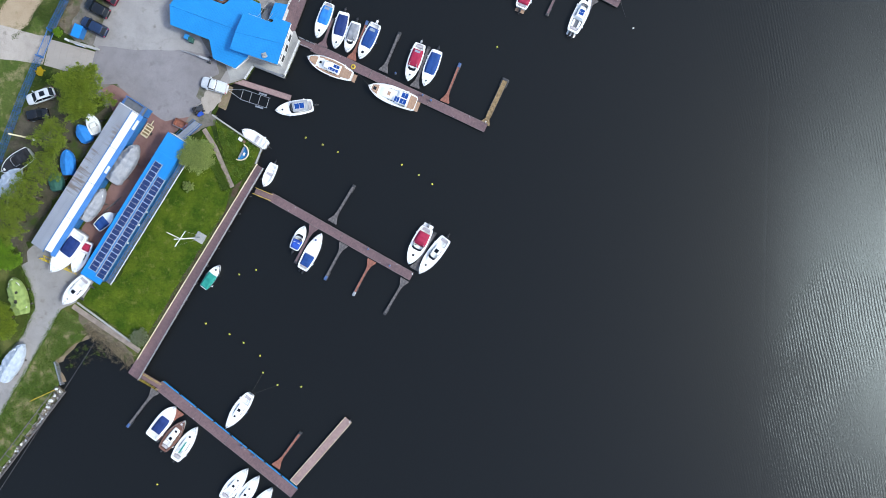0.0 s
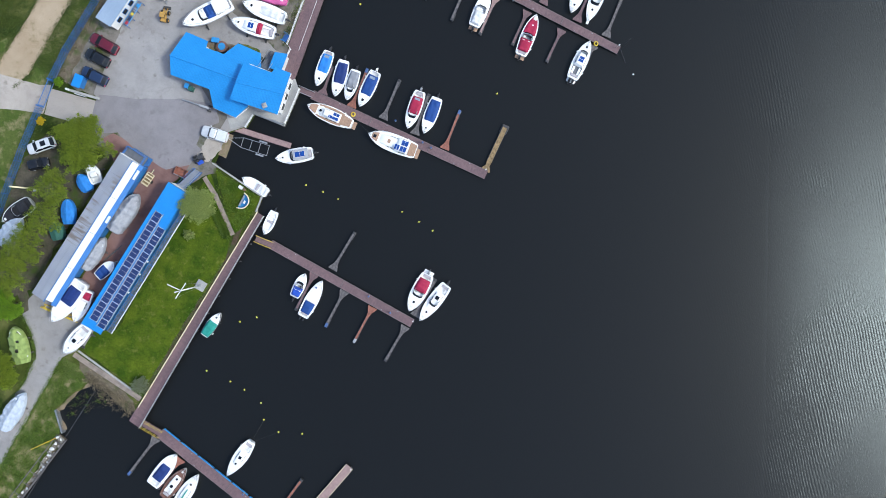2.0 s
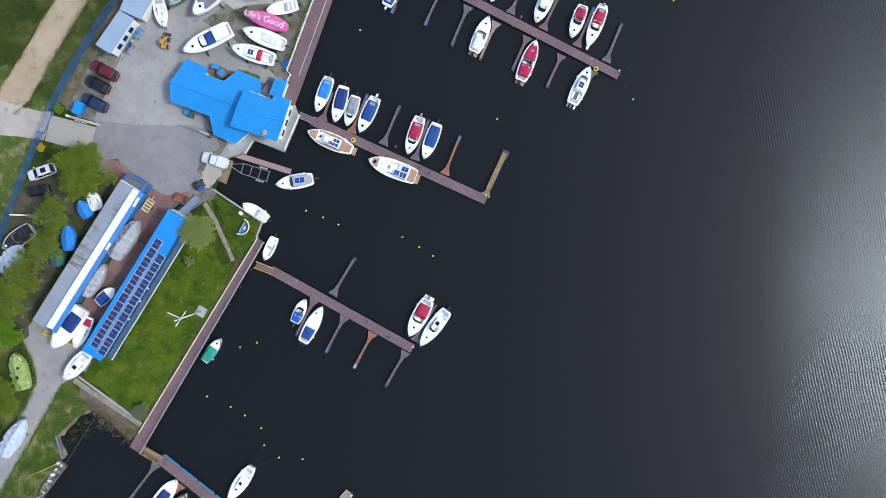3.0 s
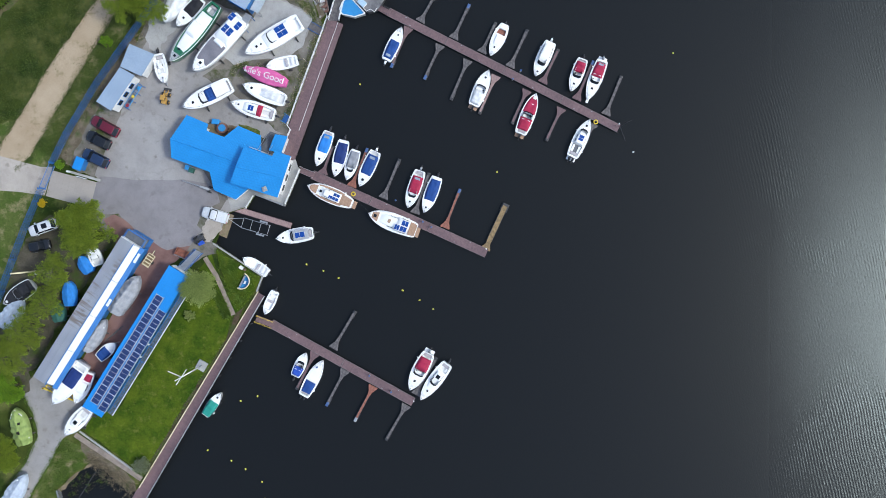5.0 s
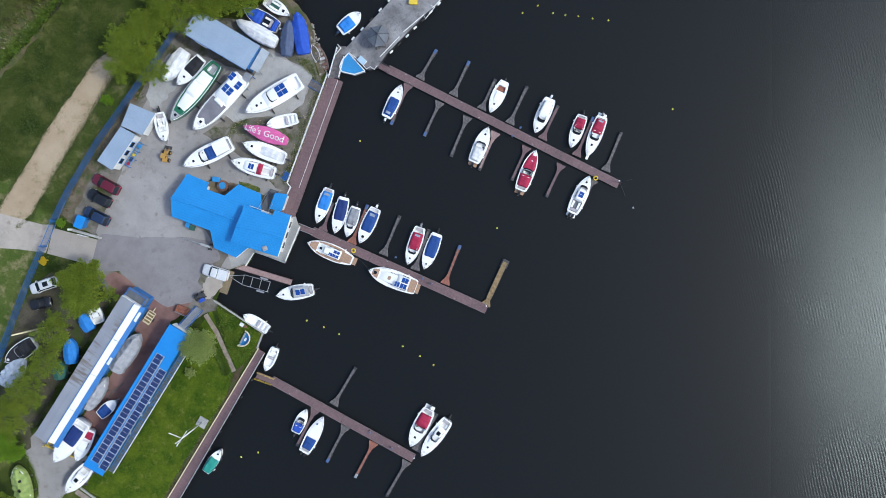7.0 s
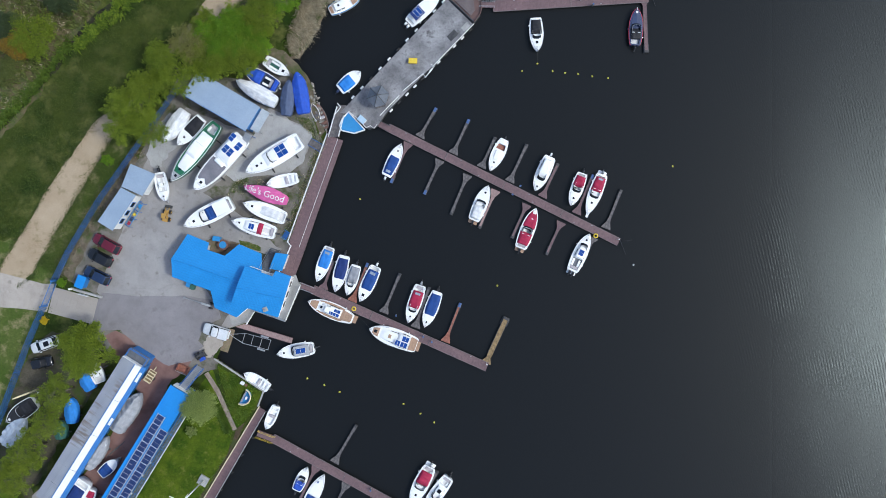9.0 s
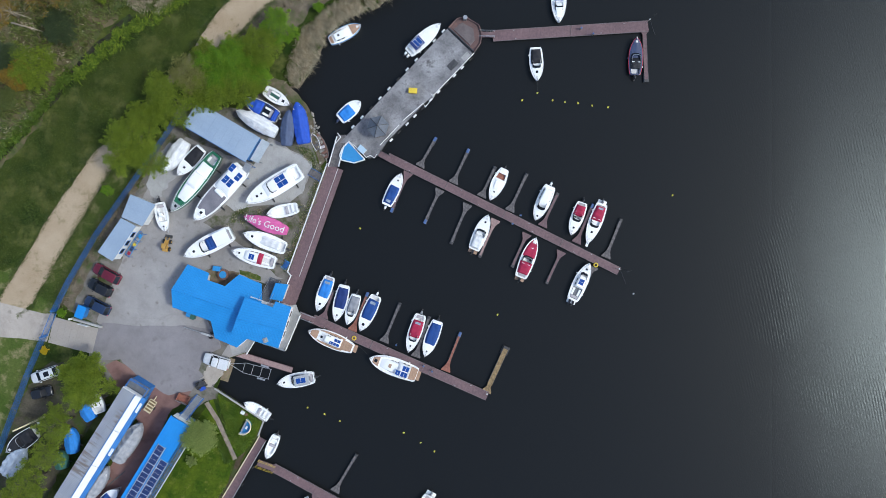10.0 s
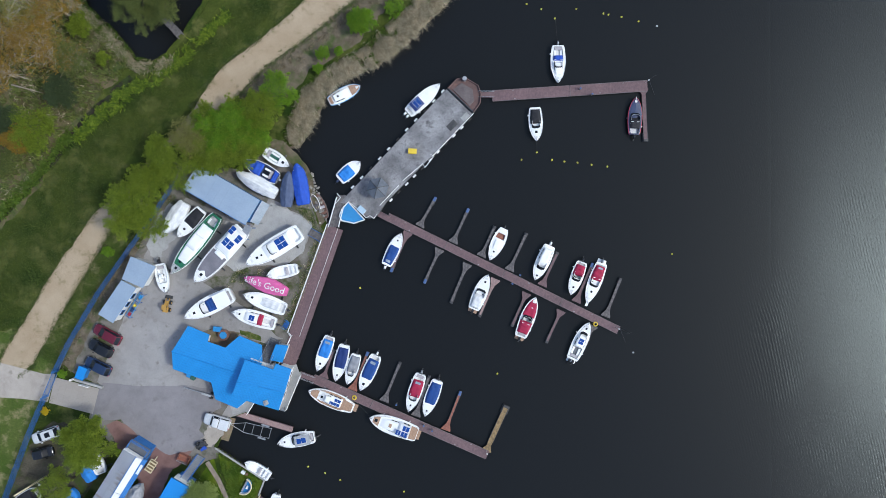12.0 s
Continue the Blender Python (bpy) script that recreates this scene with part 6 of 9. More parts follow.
boat((-20.17, 22.16), (-25.82, 21.26), 2.25, "white motor boat with pale hard top beside the slipway", top=(0.10, 0.52, 0.72, 0.95, GELGREY), solar=[(0.33, 0.0, 0.75, 0.42, 1.06)], well=(0.03, 0.6), motor=HULL_BLACK, full=2.2, hatch=(0.82, 0.14, 0.07), glass=(0.56, 0.66), fenders=2)
boat((-27.28, 15.89), (-30.99, 18.31), 1.75, "white open motor boat along the garden quay", "open_boat", well=(0.08, 0.72), tw=0.8, full=2.8, motor=HULL_BLACK, rail=False, seats=2, sole=GELCOAT, mscale=0.8)
boat((-26.16, 13.11), (-27.76, 9.62), 1.55, "small white open boat beside the gangway", "open_boat", well=(0.08, 0.80), tw=0.8, full=2.8, motor=HULL_BLACK, rail=False, seats=2, sole=GELCOAT, mscale=0.8)
boat((-37.34, -6.20), (-34.77, -2.67), 1.75, "small dark-hulled boat with a sea-green cover", cover=(0.02, 0.62, 0.92, 0.45, C_GREEN), well=None, full=2.2, hatch=(0.8, 0.14, 0.06), gun=HULL_BLACK, rail=False)

# -- boats laid up in the yard
YZ = GROUND + 0.9
wrapped((-38.87, 58.65), (-42.02, 54.24), 2.3, C_WHITE, "boat under a white tarpaulin on stands", YZ, 0.5)
boat((-36.33, 57.61), (-40.06, 53.55), 2.2, "white motor boat with a black cover on stands", cover=(0.06, 0.58, 0.86, 0.4, C_BLACK), well=None, hatch=[(0.72, 0.16, 0.07)], z=YZ, support=STEEL_DARK, rail=False, group="laid-up boats", full=2.2)
boat((-33.92, 56.59), (-40.77, 48.06), 2.65, "large green and white yacht on stands", "motor_yacht", hull=HULL_GREEN, deck=HULL_GREEN, gun=WHITE, F=1.3, tw=0.7, full=2.4, well=(0.03, 0.17), sole=GELGREY, windows=False, cabin=[(0.19, 0.84, 0.80, 0.45, GELCOAT), (0.34, 0.60, 0.80, 0.85, GELCOAT)], hatch=[(0.91, 0.2, 0.1), (0.80, 0.16, 0.42)], z=YZ, support=STEEL_DARK, group="laid-up boats", teak=(0.87, 0.97, 0.78, 0.10, GELGREY))
boat((-30.04, 54.53), (-37.39, 46.68), 3.0, "large white motor yacht with solar panels and grey foredeck on stands", "motor_yacht", F=1.3, gun=GELCOAT, tw=0.9, full=2.9, well=None, windows=False, cabin=[(0.02, 0.46, 0.93, 0.95, GELCOAT), (0.44, 0.52, 0.6, 0.55, GELCOAT)], teak=[(0.47, 0.84, 0.86, 0.10, GELMAUVE)], solar=[(0.09, -0.85, 0.6, 0.40, 1.0), (0.13, 0.75, 0.6, 0.42, 1.0), (0.27, -0.42, 0.6, 0.40, 1.0), (0.27, 0.44, 0.6, 0.40, 1.0)], z=YZ, support=STEEL_DARK, group="laid-up boats", hatch=[(0.86, 0.2, 0.1)])
boat((-21.40, 54.02), (-29.57, 49.22), 3.0, "large white motor cruiser with rooftop solar panels on stands", "motor_yacht", F=1.2, tw=0.86, full=2.3, well=(0.03, 0.15), sole=GELCOAT, windows=False, cabin=[(0.15, 0.68, 0.80, 0.62, GELCOAT)], glass=(0.56, 0.66, 0.25), solar=[(0.34, -0.44, 0.82, 0.42, 0.66), (0.34, 0.44, 0.82, 0.42, 0.66)], hatch=[(0.80, 0.17, 0.1), (0.72, 0.13, 0.1)], z=YZ, support=STEEL_DARK, group="laid-up boats")
boat((-22.02, 48.43), (-26.69, 47.43), 1.9, "small white open boat on a trailer", "open_boat", well=(0.06, 0.74), full=2.8, sole=GELCOAT, motor=STEEL_DARK, mscale=0.8, z=GROUND + 0.6, support="trailer", rail=False, group="laid-up boats", seats=2)
wrapped((-23.66, 44.86), (-30.00, 47.11), 2.1, C_PINK, "boat under a pink tarpaulin with white lettering", YZ, 0.4, full=1.6, tw=0.5, text=("Life's Good", 1.36, 0.985, 0.0, WHITE))
boat((-23.92, 42.20), (-30.16, 44.62), 2.35, "white motor boat with pale covered cockpit on stands", cover=(0.14, 0.62, 0.62, 0.25, C_WHITE), hatch=(0.80, 0.17, 0.07), motor=HULL_BLACK, well=(0.02, 0.16), z=YZ, support=STEEL_DARK, group="laid-up boats")
boat((-25.51, 39.98), (-31.94, 41.97), 2.35, "white cabin boat with a crimson roof panel on stands", cabin=(0.38, 0.74, 0.7, 0.5, GELCOAT), cover=(0.30, 0.42, 0.74, 0.55, C_RED), solar=(0.54, 0, 0.42, 0.42, 0.54), hatch=(0.84, 0.14, 0.07), motor=HULL_BLACK, well=(0.04, 0.34), z=YZ, support=STEEL_DARK, group="laid-up boats")
boat((-32.00, 44.67), (-39.12, 41.23), 2.75, "white sports cruiser with a blue cockpit cover on stands", F=1.0, cover=(0.36, 0.54, 0.72, 0.42, C_BLUE), glass=(0.62, 0.7), top=(0.05, 0.34, 0.80, 0.75, GELCOAT), hatch=(0.80, 0.18, 0.07), well=(0.03, 0.36), z=YZ, support=STEEL_DARK, tw=0.84, full=2.1, group="laid-up boats")
boat((-43.13, 49.43), (-42.28, 45.08), 1.9, "white centre-console boat with outboard on a trailer", "open_boat", well=(0.06, 0.68), cabin=(0.36, 0.52, 0.4, 0.5, GELCOAT), hatch=(0.84, 0.12, 0.06), motor=HULL_BLACK, mscale=1.2, z=GROUND + 0.6, support="trailer", rail=False, group="laid-up boats")
wrapped((-25.15, 59.82), (-31.03, 63.16), 2.2, C_WHITE, "long boat under a white tarpaulin on blocks", None, 0.6)
boat((-24.85, 62.14), (-29.88, 64.95), 2.3, "blue-covered sports boat with an open cockpit on blocks", hull=GELCOAT, deck=HULL_NAVY, cover=[(0.46, 0.98, 0.9, 0.3, C_TARPBLUE), (0.02, 0.16, 0.9, 0.3, C_TARPBLUE)], well=(0.16, 0.45), sole=GLASS_DARK, motor=STEEL, z=YZ - 0.3, support=DECK_GREY, rail=False, group="laid-up boats")
boat((-26.75, 66.37), (-23.09, 64.01), 1.9, "white dinghy with dark cockpit lying on the shore", "open_boat", well=(0.10, 0.6), sole=C_DKGREEN, hatch=(0.76, 0.2, 0.06), z=YZ - 0.3, support=DECK_GREY, rail=False, group="laid-up boats", full=1.8)
wrapped((-23.63, 57.90), (-23.11, 63.15), 1.95, C_SLATE, "boat under a slate blue tarpaulin", None, 0.5, full=2.4)
wrapped((-20.96, 58.21), (-21.88, 64.33), 2.1, C_TARPBLUE, "long boat under a royal blue tarpaulin", None, 0.4, full=3.0, tw=0.85)
boat((-17.74, 56.13), (-19.25, 59.98), 1.3, "old dark wooden rowing boat at the shore", "rowing_boat", hull=HULL_WOOD, deck=HULL_WOOD, well=(0.08, 0.85), F=0.45, full=2.2, tw=0.55, sole=RUST, seats=2, rail=False, z=0.12, gun=DECK_GREY)
boat((-18.98, 57.35), (-19.89, 59.80), 1.1, "weathered grey rowing boat on the rubble shore", "rowing_boat", hull=DECK_GREY, deck=DECK_GREY, well=(0.08, 0.85), F=0.4, full=2.2, tw=0.6, sole=CREAM, seats=1, rail=False, z=0.45, gun=WHITE)
# -- boats by the sheds
wrapped((-50.37, 10.32), (-46.45, 15.63), 2.7, C_TARP, "large boat under a silver-grey tarpaulin between the sheds", YZ, 0.9, 1.2, lump=0.3, tw=0.9, full=2.4, crumple=2.2)
wrapped((-54.80, 4.47), (-51.64, 9.04), 2.2, C_TARP, "boat under a grey tarpaulin between the sheds", YZ, 0.7, 1.1, crumple=2.2)
boat((-55.02, 2.41), (-59.40, -3.55), 2.95, "white motor boat with a navy cover on a yellow cradle", F=1.15, cover=(0.16, 0.56, 0.72, 0.45, C_NAVY), tw=0.84, full=2.3, well=(0.02, 0.14), z=YZ + 0.2, support=YELLOW, rail=True, group="laid-up boats")
mc, LC = frame_on((-62.0, -1.5), (-56.7, -3.75), GROUND + 0.04)
cradle = root("boat_cradle", mc, "yellow steel lattice boat cradle on the asphalt", "cradle", "boat cradles")
for y, z in ((-0.35, 0.08), (0.35, 0.08), (0.0, 0.62)):
    part("chord", tubes([((0, y, z), (LC, y, z))], 0.07), YELLOW, cradle)
for k in range(8):
    x0, x1 = LC * k / 8, LC * (k + 1) / 8
    part("lattice_bar", tubes([((x0, -0.35 if k % 2 else 0.35, 0.08), (x1, 0.35 if k % 2 else -0.35, 0.08))], 0.045), YELLOW, cradle)
for x in (0.2, LC - 0.2):
    part("upright", tubes([((x, 0, 0.0), (x, 0, 1.25))], 0.07), YELLOW, cradle)
boat((-54.29, 1.01), (-56.44, -3.68), 2.1, "white cabin boat parked under the shed eaves", cabin=(0.3, 0.7, 0.66, 0.4, GELCOAT), cover=(0.05, 0.28, 0.8, 0.3, C_RED), z=YZ, support=STEEL_DARK, rail=False, group="laid-up boats", well=None)
boat((-54.53, -4.52), (-58.12, -8.52), 2.35, "white sailing boat on stands beside the lawn", "sailing_boat", cabin=(0.30, 0.70, 0.6, 0.35, GELCOAT), hatch=[(0.52, 0.3, 0.36), (0.8, 0.1, 0.08)], tw=0.72, full=2.0, z=YZ, support=STEEL_DARK, group="laid-up boats")
boat((-53.06, 3.09), (-50.44, 5.36), 1.8, "small white boat with a blue cover between the sheds", cover=(0.04, 0.60, 0.92, 0.35, C_BLUE), z=GROUND + 0.6, support="trailer", rail=False, group="laid-up boats", well=None, full=2.6)
boat((-62.70, 14.49), (-66.92, 11.66), 2.55, "white motor boat with black deck and cockpit cover on stands", deck=C_BLACK, cover=(0.10, 0.48, 0.84, 0.5, C_BLACK), glass=(0.56, 0.72), z=YZ, support=STEEL_DARK, rail=False, group="laid-up boats", well=None, full=2.0, tw=0.86)
wrapped((-67.38, 8.15), (-64.23, 12.02), 2.6, C_GREYED, "boat under a pale tarpaulin below the trees", YZ, 0.5, crumple=2.0)
wrapped((-64.57, -10.13), (-65.91, -4.56), 2.5, C_OLIVE, "boat under a pale green tarpaulin beside the lane", None, 0.55, full=2.6, crumple=2.6, holes=((0.36, 0.1, 0.05, 0.26), (0.60, -0.25, 0.035, 0.2)))
wrapped((-67.89, -20.29), (-64.58, -14.86), 2.5, C_GREYED, "boat under a white tarpaulin toned blue-grey beside the lane", None, 0.55, crumple=2.2)
wrapped((-54.10, 16.28), (-55.43, 18.76), 1.9, C_SKY, "boat under a bright blue tarpaulin behind the shed", None, 0.4)
wrapped((-57.19, 11.20), (-57.29, 14.98), 1.9, C_SKY, "boat under a bright blue tarpaulin behind the shed", None, 0.4, full=2.6)
wrapped((-58.78, 8.79), (-59.24, 11.54), 1.9, C_DKGREEN, "boat under a dark green tarpaulin behind the shed", None, 0.4, full=3)
boat((-52.62, 17.38), (-53.68, 20.36), 1.9, "white motor boat beside the long shed", cabin=(0.3, 0.6, 0.6, 0.35, GELCOAT), z=YZ, support=STEEL_DARK, rail=True, group="laid-up boats")

# -- mooring buoys
BUOYS_Y = [(-21.41, 17.24), (-18.78, 16.19), (-16.41, 15.06), (-6.44, 13.08), (-3.79, 11.50), (-1.66, 10.09), (8.43, 31.46), (-31.95, -4.14), (-29.30, -3.43), (-37.24, -11.88), (-33.54, -13.58), (-31.34, -14.93), (-28.79, -16.99), (-28.37, -19.68), (-26.07, -21.67), (-22.34, -21.95), (-45.17, -37.51),
           (-12.81, 45.17), (35.89, 49.78), (17.95, 86.46), (21.29, 87.90), (15.87, 87.96), (13.61, 88.77), (25.48, 87.15), (26.26, 86.97), (28.27, 86.60), (30.89, 85.87), (12.57, 64.76), (17.30, 64.70), (19.23, 64.41), (21.25, 64.21), (23.44, 63.83), (25.90, 63.54), (14.95, 65.87)]


def buoy(p, mat, label, s=1.2):
    r = root("mooring_buoy", pose(p[0], p[1], 0, 0, 0, rng.uniform(0, 360)), label, "buoy", "mooring buoys")
    bm = bmesh.new()
    bmesh.ops.create_uvsphere(bm, u_segments=12, v_segments=8, radius=0.115 * s)
    for v in bm.verts:
        v.co.z *= 0.85
        v.co.x *= 1.25
    b = part("float", bm, mat, r, smooth=True)
    b.location.z = 0.05
    part("eye", tubes([((0, 0, 0.15 * s), (0, 0, 0.26 * s)), ((-0.05, 0, 0.26 * s), (0.05, 0, 0.26 * s))], 0.02, 5), STEEL_DARK, r)


for p in BUOYS_Y:
    buoy(p, BUOY_Y, "yellow plastic mooring buoy afloat")
for p in ((29.72, 34.48), (33.77, 85.14)):
    buoy(p, WHITE, "white plastic mooring buoy afloat")

# ---- buildings ----
def plane_roof(name, xy, line, z0, slope, material, parent, thick=0.14, label=""):
    """A roof slope: its height falls with the distance from the line. Local x runs along the line."""
    m, L = frame_on(line[0], line[1], z0)
    inv = m.inverted()
    loc = [inv @ Vector((p[0], p[1], z0)) for p in xy]
    area = sum(p.x * q.y - q.x * p.y for p, q in zip(loc, loc[1:] + loc[:1]))
    if area < 0:
        loc = loc[::-1]
    bm = bmesh.new()
    hi = [bm.verts.new((p.x, p.y, -slope * abs(p.y))) for p in loc]
    lo = [bm.verts.new((p.x, p.y, -slope * abs(p.y) - thick)) for p in loc]
    n = len(loc)
    for i in range(n):
        bm.faces.new((hi[i], lo[i], lo[(i + 1) % n], hi[(i + 1) % n]))
    co, _, tri, *_ = geometry.delaunay_2d_cdt([Vector(p[:2]) for p in loc], [], [list(range(n))], 1, 1e-5)
    for dz in (0.0, thick):
        vs = [bm.verts.new((c.x, c.y, -slope * abs(c.y) - dz)) for c in co]
        for t in tri:
            bm.faces.new([vs[k] for k in (t if not dz else t[::-1])])
    bmesh.ops.recalc_face_normals(bm, faces=bm.faces[:])
    ob = part(name, bm, material, parent, label)
    ob.matrix_basis = parent.matrix_basis.inverted() @ m
    return ob


def shrink(pts, d):
    """Moves an outline inwards by d."""
    area = sum(p[0] * q[1] - q[0] * p[1] for p, q in zip(pts, pts[1:] + pts[:1]))
    s = 1 if area > 0 else -1
    out, n = [], len(pts)
    for i in range(n):
        a, b, c = V2(pts[i - 1]), V2(pts[i]), V2(pts[(i + 1) % n])
        n1 = Vector((-(b - a).y, (b - a).x, 0)).normalized() * s
        n2 = Vector((-(c - b).y, (c - b).x, 0)).normalized() * s
        k = n1 + n2
        k = k / max(0.5, k.length_squared) * 2
        out.append((b.x + k.x * d, b.y + k.y * d))
    return out


def window_on(parent, a, b, u, z, w, h, mat=GLASS_DARK, frame_mat=WHITE, out=1.0, name="window"):
    """A framed window on the outer side of the wall from a to b (outside to the right of that way)."""
    m, L = frame_on(a, b, z)
    r = new(name)
    r.parent = parent
    r.matrix_basis = parent.matrix_basis.inverted() @ m
    part("pane", box(u * L - w / 2, u * L + w / 2, -0.03, 0.01, 0, h), mat, r)
    bm = bmesh.new()
    for x0, x1, z0, z1 in ((u * L - w / 2 - 0.06, u * L - w / 2, -0.06, h + 0.06), (u * L + w / 2, u * L + w / 2 + 0.06, -0.06, h + 0.06), (u * L - w / 2, u * L + w / 2, -0.06, 0), (u * L - w / 2, u * L + w / 2, h, h + 0.06)):
        add_box(bm, x0, x1, -0.07, 0.012, z0, z1)
    part("window_frame", bm, frame_mat, r)


club = root("clubhouse", pose(*(-33.55, 33.37), GROUND), "clubhouse with bright blue metal roofs and white walls", "building")
WING_N = [(-40.78, 36.31), (-38.57, 40.02), (-35.36, 38.64), (-35.59, 37.61), (-32.94, 36.65), (-30.91, 38.37), (-27.52, 36.90), (-27.38, 34.49), (-28.35, 31.07)]
WING_S = [(-40.78, 36.31), (-28.34, 31.83), (-29.45, 28.88), (-31.47, 27.26), (-34.75, 28.75), (-35.14, 31.39), (-40.89, 33.56)]
WRIDGE = ((-40.78, 36.31), (-28.34, 31.83))
plane_roof("roof_north", WING_N, WRIDGE, 3.9, 0.2, ROOF_BLUE, club, label="blue metal roof slope of the wing")
plane_roof("roof_south", WING_S, WRIDGE, 3.9, 0.2, ROOF_BLUE, club, label="blue metal roof slope of the wing")
WALL_OUT = [(-40.89, 36.18), (-38.58, 39.68), (-35.53, 38.38), (-35.77, 37.35), (-32.86, 36.31), (-30.83, 38.03), (-27.78, 36.73), (-27.73, 29.38), (-29.78, 29.14), (-31.55, 27.61), (-34.58, 29.00), (-34.97, 31.64), (-40.80, 33.81)]
inv = club.matrix_basis.inverted()
wl = [tuple((inv @ Vector((*p, 0)))[:2]) for p in WALL_OUT]
part("wall", prism(shrink(wl, 0.35), -0.05, 1.75), WALL_WHITE, club)
part("wall_upper", prism(shrink(wl, 0.75), 1.751, 2.25), WALL_WHITE, club)
UP_N = [(-30.61, 31.96), (-29.55, 35.08), (-25.38, 33.55), (-25.00, 34.39), (-22.66, 33.54), (-23.56, 30.25)]
UP_S = [(-30.61, 31.96), (-31.61, 29.64), (-24.68, 27.41), (-23.56, 30.25)]
URIDGE = ((-30.61, 31.96), (-23.56, 30.25))
plane_roof("roof_upper_north", UP_N, URIDGE, 5.6, 0.24, ROOF_BLUE, club, label="blue metal roof slope of the upper storey")
plane_roof("roof_upper_south", UP_S, URIDGE, 5.6, 0.24, ROOF_BLUE, club, label="blue metal roof slope of the upper storey")
up = [(-29.56, 34.75), (-25.39, 33.29), (-24.92, 34.14), (-22.75, 33.37), (-24.68, 27.66), (-31.52, 29.81)]
ul = [tuple((inv @ Vector((*p, 0)))[:2]) for p in up]
part("wall_storey", prism(shrink(ul, 0.3), -0.05, 3.75), WALL_WHITE, club)
ui = shrink(up, 0.3)
for u in (0.2, 0.5, 0.8):
    window_on(club, ui[4], ui[3], u, GROUND + 2.2, 0.9, 1.1)
    window_on(club, ui[4], ui[3], u, GROUND + 0.3, 1.0, 1.4)
for a, b in ((WRIDGE[0], WRIDGE[1]), ):
    part("ridge_cap", tubes([(inv @ Vector((*a, 3.93)), inv @ Vector((*b, 3.93)))], 0.09), ROOF_BLUE, club)
part("ridge_cap", tubes([(inv @ Vector((*URIDGE[0], 5.63)), inv @ Vector((*URIDGE[1], 5.63)))], 0.09), ROOF_BLUE, club)
SM = [(-25.33, 37.04), (-23.46, 36.77), (-24.43, 34.22), (-26.30, 34.66)]
plane_roof("porch_roof", SM, (SM[0], SM[3]), 3.15, 0.06, ROOF_BLUE, club, label="blue metal roof of the porch")
sl = [tuple((inv @ Vector((*p, 0)))[:2]) for p in SM]
part("porch_wall", prism(shrink(sl, 0.2), -0.05, 2.28), WALL_WHITE, club)
for a, b in (((-24.71, 27.41), (-22.68, 33.54)), ((-34.68, 28.75), (-31.48, 27.26)), ((-31.48, 27.26), (-29.48, 28.88))):
    part("gutter", tubes([(inv @ Vector((*a, 4.55 if a[0] > -28 and False else (4.52 if a == (-24.71, 27.41) else 2.5))), inv @ Vector((*b, 4.30 if a == (-24.71, 27.41) else 2.5)))], 0.06), WHITE, club)
bm = box(-0.35, 0.35, -0.35, 0.35, 0, 0.55, bevel=0.03)
ch = part("chimney", bm, CONCRETE, club, "grey chimney box with a cowl")
ch.matrix_basis = inv @ pose(*(-26.48, 28.68), 4.75, 0, 0, 20)
part("cowl", tubes([((0, 0, 0.5), (0, 0, 0.85))], 0.13, 8), STEEL, ch)
m6, L6 = frame_on((-25.78, 37.52), (-26.97, 34.24))
bst = root("back_stair", m6, "dark grey steel stair behind the clubhouse", "stair")
for k in range(14):
    part("tread", box(L6 * k / 14, L6 * (k + 1) / 14 - 0.05, -0.75, 0.75, GROUND + 0.2 + 0.17 * k, GROUND + 0.25 + 0.17 * k), SLATE_STEEL, bst)
for s in (-0.8, 0.8):
    part("stringer", tubes([((0, s, GROUND), (L6, s, GROUND + 2.5))], 0.06), SLATE_STEEL, bst)
    part("handrail", tubes([((0, s, GROUND + 1.0), (L6, s, GROUND + 3.5)), ((0, s, GROUND), (0, s, GROUND + 1.0)), ((L6, s, GROUND), (L6, s, GROUND + 3.5))], 0.03), STEEL, bst)
m7, L7 = frame_on((-29.13, 34.58), (-25.82, 33.34))
bal = root("balcony", m7, "narrow white balcony on the clubhouse upper storey", "balcony")
part("slab", box(0, L7, -0.5, 0.5, 2.9, 3.0), WHITE, bal)
part("railing", tubes([((0, 0.5, 4.0), (L7, 0.5, 4.0)), ((0, 0.5, 3.5), (L7, 0.5, 3.5))] + [((L7 * k / 4, 0.5, 3.0), (L7 * k / 4, 0.5, 4.0)) for k in range(5)], 0.03), WHITE, bal)
for k in range(2):
    part("bracket", box(0.3 + (L7 - 0.7) * k, 0.4 + (L7 - 0.7) * k, -0.45, 0.45, GROUND, 2.9), WHITE, bal)
terr = [(-22.05, 32.03), (-24.33, 26.78), (-25.90, 27.33), (-23.43, 33.10)]
sheet("terrace", terr, GROUND + 0.14, CONCRETE, "pale concrete terrace along the clubhouse", "terrace", depth=0.3)
sheet("terrace_south", [(-24.51, 26.60), (-29.17, 28.35), (-30.49, 26.27), (-31.35, 26.44), (-29.94, 29.03), (-25.46, 27.32)], GROUND + 0.13, CONCRETE, "pale concrete apron under the clubhouse eaves", "terrace", depth=0.3)
railing((-22.03, 31.87), (-24.31, 26.63), "white steel railing along the terrace", WHITE, 0.84, 1.0, 1.5, 0.25)
railing((-24.49, 26.45), (-28.97, 28.07), "white steel railing along the terrace", STEEL, 0.84, 1.0, 1.5)
railing((-29.15, 27.89), (-30.38, 25.99), "white steel railing along the quay", WHITE, 0.84, 1.0, 1.2)

